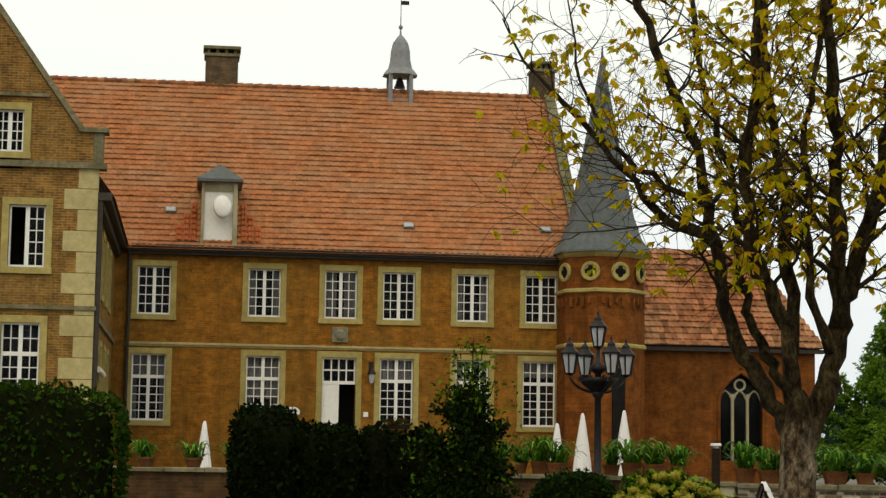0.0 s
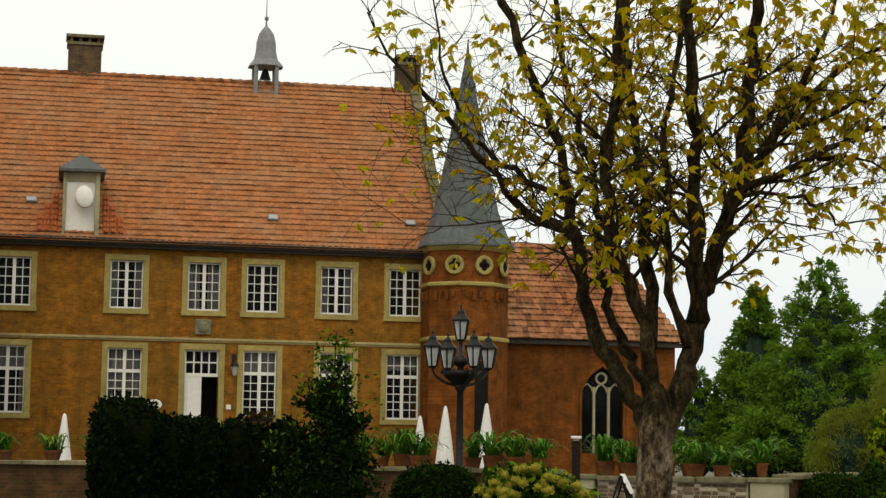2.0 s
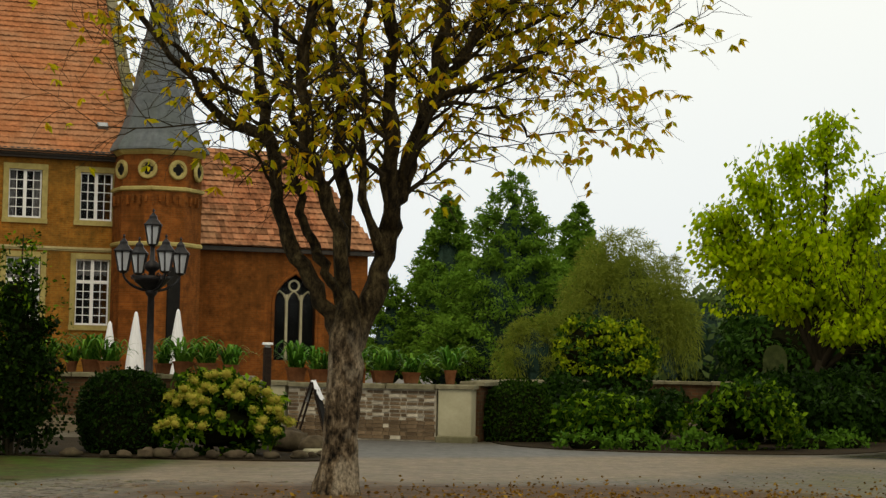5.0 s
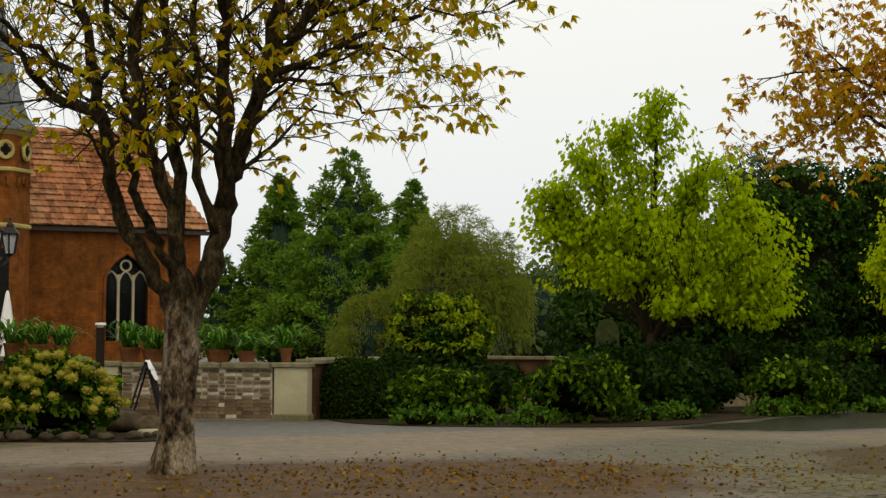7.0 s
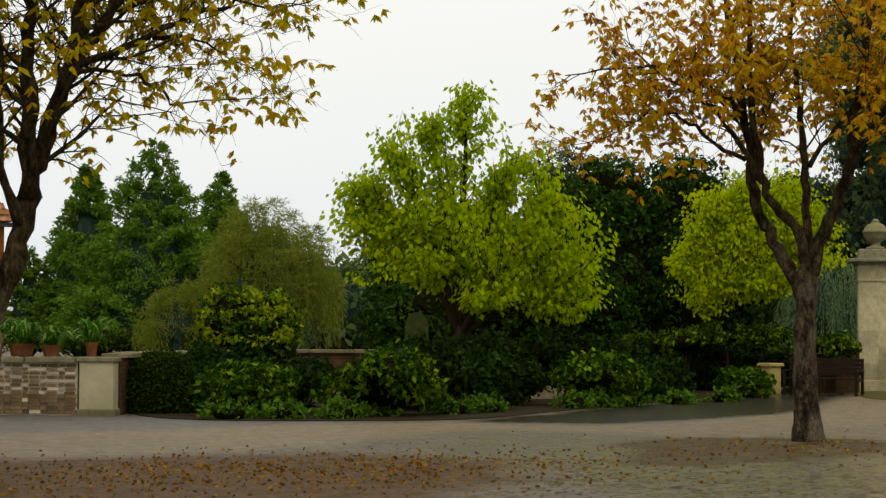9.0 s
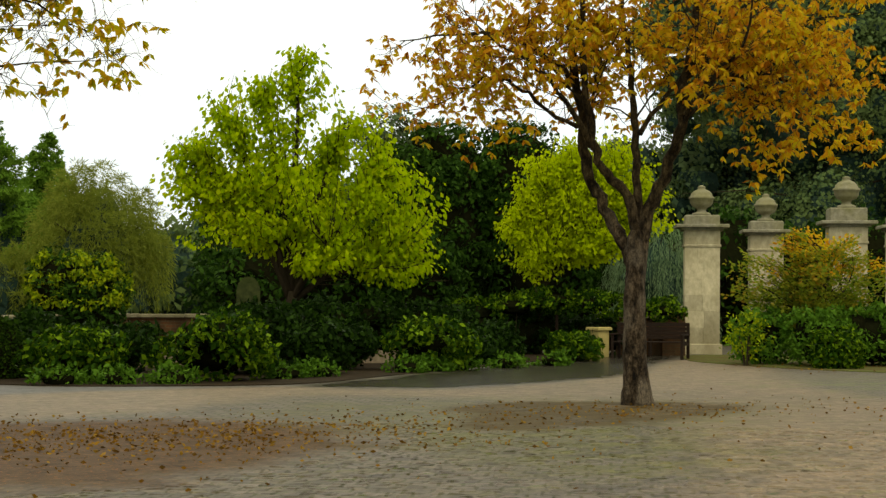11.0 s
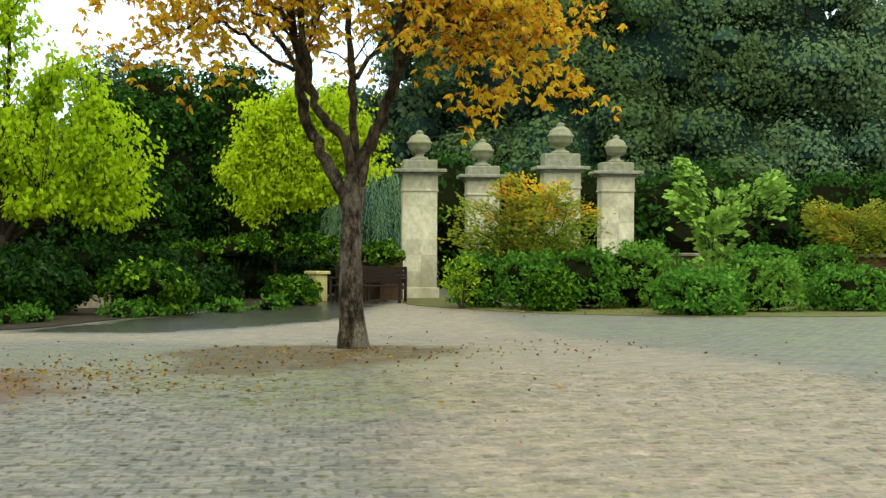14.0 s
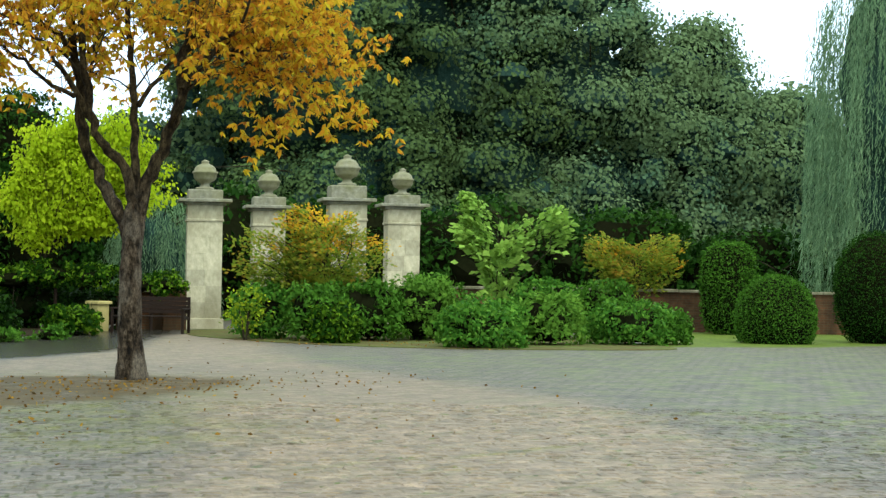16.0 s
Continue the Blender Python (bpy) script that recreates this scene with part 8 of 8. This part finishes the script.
L2 = [
    limb([(-0.03, 1.5), (-0.05, 1.95), (-0.21, 2.38), (-0.42, 2.72), (-0.62, 3.13), (-0.75, 3.58), (-0.85, 4.12), (-0.91, 4.7), (-1.0, 5.4), (-1.15, 6.3)], 0.4, 0.108),
    limb([(-0.02, 2.45), (-0.13, 3.0), (-0.38, 3.25), (-0.58, 3.54), (-0.68, 3.96), (-0.77, 4.54), (-0.83, 5.3), (-0.8, 6.3)], -0.5, 0.075),
    limb([(-0.0, 2.4), (-0.03, 3.13), (-0.03, 3.79), (-0.06, 4.37), (-0.12, 4.86), (-0.2, 5.6), (-0.2, 6.5)], 0.6, 0.062),
    limb([(-0.02, 1.5), (0.03, 2.1), (0.16, 2.8), (0.3, 3.21), (0.49, 3.58), (0.62, 4.12), (0.66, 4.7), (0.8, 5.4), (0.95, 6.3)], 0.2, 0.108),
    limb([(-0.83, 4.0), (-1.2, 4.21), (-1.61, 4.54), (-1.9, 4.75), (-2.2, 4.75), (-2.45, 4.65)], 0.2, 0.034),
    limb([(0.65, 4.4), (0.95, 4.69), (1.45, 4.82), (1.9, 4.8), (2.15, 4.7)], -0.2, 0.034),
    limb([(0.6, 4.2), (1.11, 4.45), (1.53, 4.45), (1.95, 4.4)], 0.6, 0.022),
    limb([(1.3, 4.78), (1.7, 4.6), (2.1, 4.3)], -0.5, 0.022),
    limb([(0.72, 4.9), (1.3, 5.35), (1.8, 5.5), (2.2, 5.55)], 0.7, 0.045),
    limb([(-0.92, 4.7), (-1.5, 5.2), (-2.0, 5.4), (-2.4, 5.4)], -0.7, 0.045),
    limb([(-0.03, 3.9), (0.3, 4.4), (0.7, 4.9), (1.1, 5.3)], 1.8, 0.04),
    limb([(-0.6, 3.6), (-0.9, 4.2), (-1.3, 4.7), (-1.7, 5.0)], -1.7, 0.04),
    limb([(0.5, 3.7), (0.8, 4.3), (1.2, 4.8), (1.5, 5.2)], -1.8, 0.04),
]
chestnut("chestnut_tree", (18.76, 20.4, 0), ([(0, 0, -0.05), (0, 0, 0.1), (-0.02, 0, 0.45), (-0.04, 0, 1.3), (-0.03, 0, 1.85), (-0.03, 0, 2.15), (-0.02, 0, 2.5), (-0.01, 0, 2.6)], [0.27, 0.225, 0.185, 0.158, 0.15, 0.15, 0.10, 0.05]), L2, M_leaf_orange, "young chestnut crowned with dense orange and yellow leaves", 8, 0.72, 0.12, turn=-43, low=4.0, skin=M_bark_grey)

# ---- fallen leaves ----
rng_f = np.random.default_rng(77)
P = []
for cx, cy, sx, sy, k in ((9.0, 18.3, 2.6, 1.5, 2600), (17.2, 19.2, 2.4, 1.3, 620), (13, 17, 4.0, 3.0, 200), (34, 29, 2.2, 2.2, 220)):
    P.append(np.stack([rng_f.normal(cx, sx, k), rng_f.normal(cy, sy, k), np.full(k, 0.022)], 1))
P = np.concatenate(P)
D = np.stack([rng_f.normal(size=len(P)), rng_f.normal(size=len(P)), rng_f.uniform(0, 0.25, len(P))], 1)
fallen = tagged(new("fallen_leaves", leaf_mesh("fallen_leaves", P, 0.048, M_leaf_fallen, 0.6, 0, 3, dirs=D)), "scattered brown and yellow fallen leaves on the cobbles", "leaves", kind="stuff")


# ---- small things on the facade ----
wl_ = thing("wall_lantern", (6.58, HY - 0.05, 4.0), "black iron wall lantern beside the front door", "wall lamp")
part("bracket", Shape().tube([(0, 0.05, 0.55), (0, -0.2, 0.62), (0, -0.3, 0.5)], [0.025, 0.02, 0.02], 6), M_iron, wl_)
part("back_plate", Shape().block(-0.08, 0.08, 0.0, 0.05, 0.1, 0.85, 0.01), M_iron, wl_)
part("glass", Shape().lathe([(0.07, 0.05), (0.13, 0.38)], 0, -0.3, 6), lamp_glass, wl_)
part("hood", Shape().lathe([(0.17, 0.38), (0.16, 0.42), (0.05, 0.56), (0.01, 0.62)], 0, -0.3, 6), M_iron, wl_)
pl_ = thing("oval_plaque", (3.72, HY, 2.95), "white oval enamel plaque with a dark rim", "sign")
part("rim", Shape().lathe([(0.30, 0), (0.30, 0.03), (0.27, 0.035)], 0, 0, 28), M_iron, pl_).matrix_local = pose(0, 0, 0, 90) @ Matrix.Diagonal((1, 0.68, 1, 1))
part("plate", Shape().lathe([(0.275, 0.0), (0.275, 0.04), (0.25, 0.045)], 0, 0, 28), M_white, pl_).matrix_local = pose(0, 0, 0, 90) @ Matrix.Diagonal((1, 0.68, 1, 1))
for k, w_ in enumerate((0.28, 0.36, 0.2)):
    part("line_of_text", Shape().box(-w_ / 2, w_ / 2, -0.051, -0.047, 0.05 - 0.07 * k, 0.075 - 0.07 * k), M_iron, pl_)
np_ = thing("door_plate", (6.42, HY, 2.9), "small white plate beside the door", "sign")
part("plate", Shape().block(-0.09, 0.09, -0.03, 0.0, -0.09, 0.09, 0.008), M_white, np_)
fb = thing("window_box", (7.54, HY - 0.16, 2.38), "window box of dark red flowers on the sill", "planter")
part("trough", Shape().block(-0.5, 0.5, -0.1, 0.1, 0, 0.16, 0.015), M_darkwood, fb)
rb = np.random.default_rng(9)
q_ = np.stack([rb.uniform(-0.55, 0.55, 420), rb.uniform(-0.16, 0.12, 420), rb.uniform(0.1, 0.36, 420)], 1)
part("leaves", leaf_mesh("leaves", q_[:260], 0.09, M_leaf_dark, 0.8, 0, 4), None, fb)
part("flowers", leaf_mesh("flowers", q_[260:], 0.07, leafy("red_petal", [(0.1, (0.18, 0.008, 0.012)), (0.9, (0.4, 0.02, 0.03))]), 0.9, 0, 5), None, fb, kind="stuff")
for x, z in ((-0.95, 10.35), (7.95, 9.98), (13.2, 9.98)):
    k = (z - EAVE.z) / (RIDGE.z - EAVE.z)
    yy = EAVE.y + (RIDGE.y - EAVE.y) * k
    sk = thing("roof_light", (x, yy - 0.02, z), "small glass tile let into the roof", "roof window")
    an = math.degrees(math.atan2(RIDGE.z - EAVE.z, RIDGE.y - EAVE.y))
    part("frame", Shape().block(-0.2, 0.2, -0.14, 0.14, 0.03, 0.13, 0.01), M_lead, sk).matrix_local = pose(0, 0, 0, an)
    part("pane", Shape().box(-0.16, 0.16, -0.1, 0.1, 0.13, 0.136), lamp_glass, sk).matrix_local = pose(0, 0, 0, an)
# newer tiles beside the dormer
for x0 in (DX - 1.55, DX + 0.82):
    for c in range(3):
        rows_ = 7 - 2 * (c if x0 > DX else 2 - c)
        lo = 0.03
        e2 = EAVE + (RIDGE - EAVE) * lo
        r2 = EAVE + (RIDGE - EAVE) * (lo + 0.031 * rows_)
        t_ = tile_roof(x0 + 0.26 * c, x0 + 0.26 * c + 0.21, e2 + Vector((0, -0.04, 0.045)), r2 + Vector((0, -0.04, 0.045)), rows_, 0.21, seed=9)
        part("replacement_tiles", t_, M_tile_new, roof, kind="stuff")

# ---- limewashed bricks of the terrace wall ----
M_wash = surface("limewashed_brick_face", (0.20, 0.155, 0.10), (0.48, 0.42, 0.32), 9.0, (0.50, 0.45, 0.35), 0.5, 0.9, 0.4, per_object=0.25)
M_bare = surface("bare_brick_face", (0.055, 0.034, 0.019), (0.20, 0.135, 0.08), 9, (0.08, 0.06, 0.03), 0.6, 0.9, 0.4, per_object=0.4)
ln, an = math.hypot(2.35, 1.65), math.atan2(-1.65, 2.35)
rb = random.Random(3)
shared = {(m_, w_, g): Shape().block(0, w_ - g, -0.02, 0.0, 0, 0.0705 - g, 0.005).mesh("brick", m_) for m_ in (M_wash, M_bare) for w_ in (0.12, 0.21) for g in (0.006, 0.022)}
for r in range(13):
    z, x, k = 0.03 + 0.0705 * r, (0.0 if r % 2 else -0.1), r % 2
    while x + 0.2 < ln:
        w_ = 0.21 if k % 2 else 0.12
        white = rb.random() < (0.04 if r < 5 else 0.27)
        if x >= 0:
            b = part("brick", shared[(M_wash if white else M_bare, w_, 0.006 if r < 5 else 0.022)], None, WHITE_WALL)
            b.matrix_local = Matrix.Rotation(an, 4, "Z") @ Matrix.Translation((x, -0.15 - rb.uniform(0, 0.006), z))
        x, k = x + w_, k + 1


# ---- setts of the forecourt ----
def sett(s, cx, cy, w, d, h, an, rng):
    """One worn sett, domed, with its corners knocked off."""
    c, si = math.cos(an), math.sin(an)
    vs = []
    tx, ty = rng.normal() * 0.02 * w, rng.normal() * 0.02 * d
    for k, zz in ((1.0, 0.0), (0.76, h)):
        for px, py in ((-1, -0.7), (-0.75, -1), (0.75, -1), (1, -0.7), (1, 0.7), (0.75, 1), (-0.75, 1), (-1, 0.7)):
            x, y = px * w / 2 * k, py * d / 2 * k
            vs.append((cx + x * c - y * si, cy + x * si + y * c, zz + (k < 1) * (px * tx + py * ty)))
    s.add(vs, [tuple(range(8, 16))] + [(i, (i + 1) % 8, 8 + (i + 1) % 8, 8 + i) for i in range(8)])


rng_s = np.random.default_rng(41)
ROW = radians(-43)
ux, uy, vx, vy = math.cos(ROW), math.sin(ROW), -math.sin(ROW), math.cos(ROW)
rest, singles = Shape(), []
v = 6.0
while v < 28.0:
    dep = rng_s.uniform(0.16, 0.22)
    u = -15.0 + rng_s.uniform(0, 0.2)
    while u < 12.0:
        wid = rng_s.uniform(0.12, 0.20)
        cx, cy = (u + wid / 2) * ux + v * vx, (u + wid / 2) * uy + v * vy
        dist, az = math.hypot(cx, cy), math.degrees(math.atan2(cx, cy))
        u += wid + 0.012
        if not (9.3 < dist < 23 and 8 < az < 68) or rng_s.uniform() < 0.03:
            continue
        if math.hypot(cx - 6.47, cy - 20.08) < 0.9 or depth_in(LITTER, np.array([[cx, cy]]))[0] > -0.3 or depth_in(PIT, np.array([[cx, cy]]))[0] > 0:
            continue
        row_ = (cx, cy, wid - 0.012, dep - 0.014, rng_s.uniform(0.004, 0.010), ROW + rng_s.normal() * 0.03)
        if dist < 10.6 and len(singles) < 300:
            singles.append(row_)
        else:
            sett(rest, *row_, rng_s)
    v += dep
for row_ in singles:
    one = Shape()
    sett(one, *row_, rng_s)
    me = one.mesh("sett", M_cobble)
    lay_masks(me)
    me.attributes.new("sett", "FLOAT", "POINT").data.foreach_set("value", np.ones(len(me.vertices), np.float32))
    part("sett", me, None, ground)
me = rest.mesh("sett_paving", M_cobble)
lay_masks(me)
me.attributes.new("sett", "FLOAT", "POINT").data.foreach_set("value", np.ones(len(me.vertices), np.float32))
part("sett_paving", me, None, ground, kind="stuff")
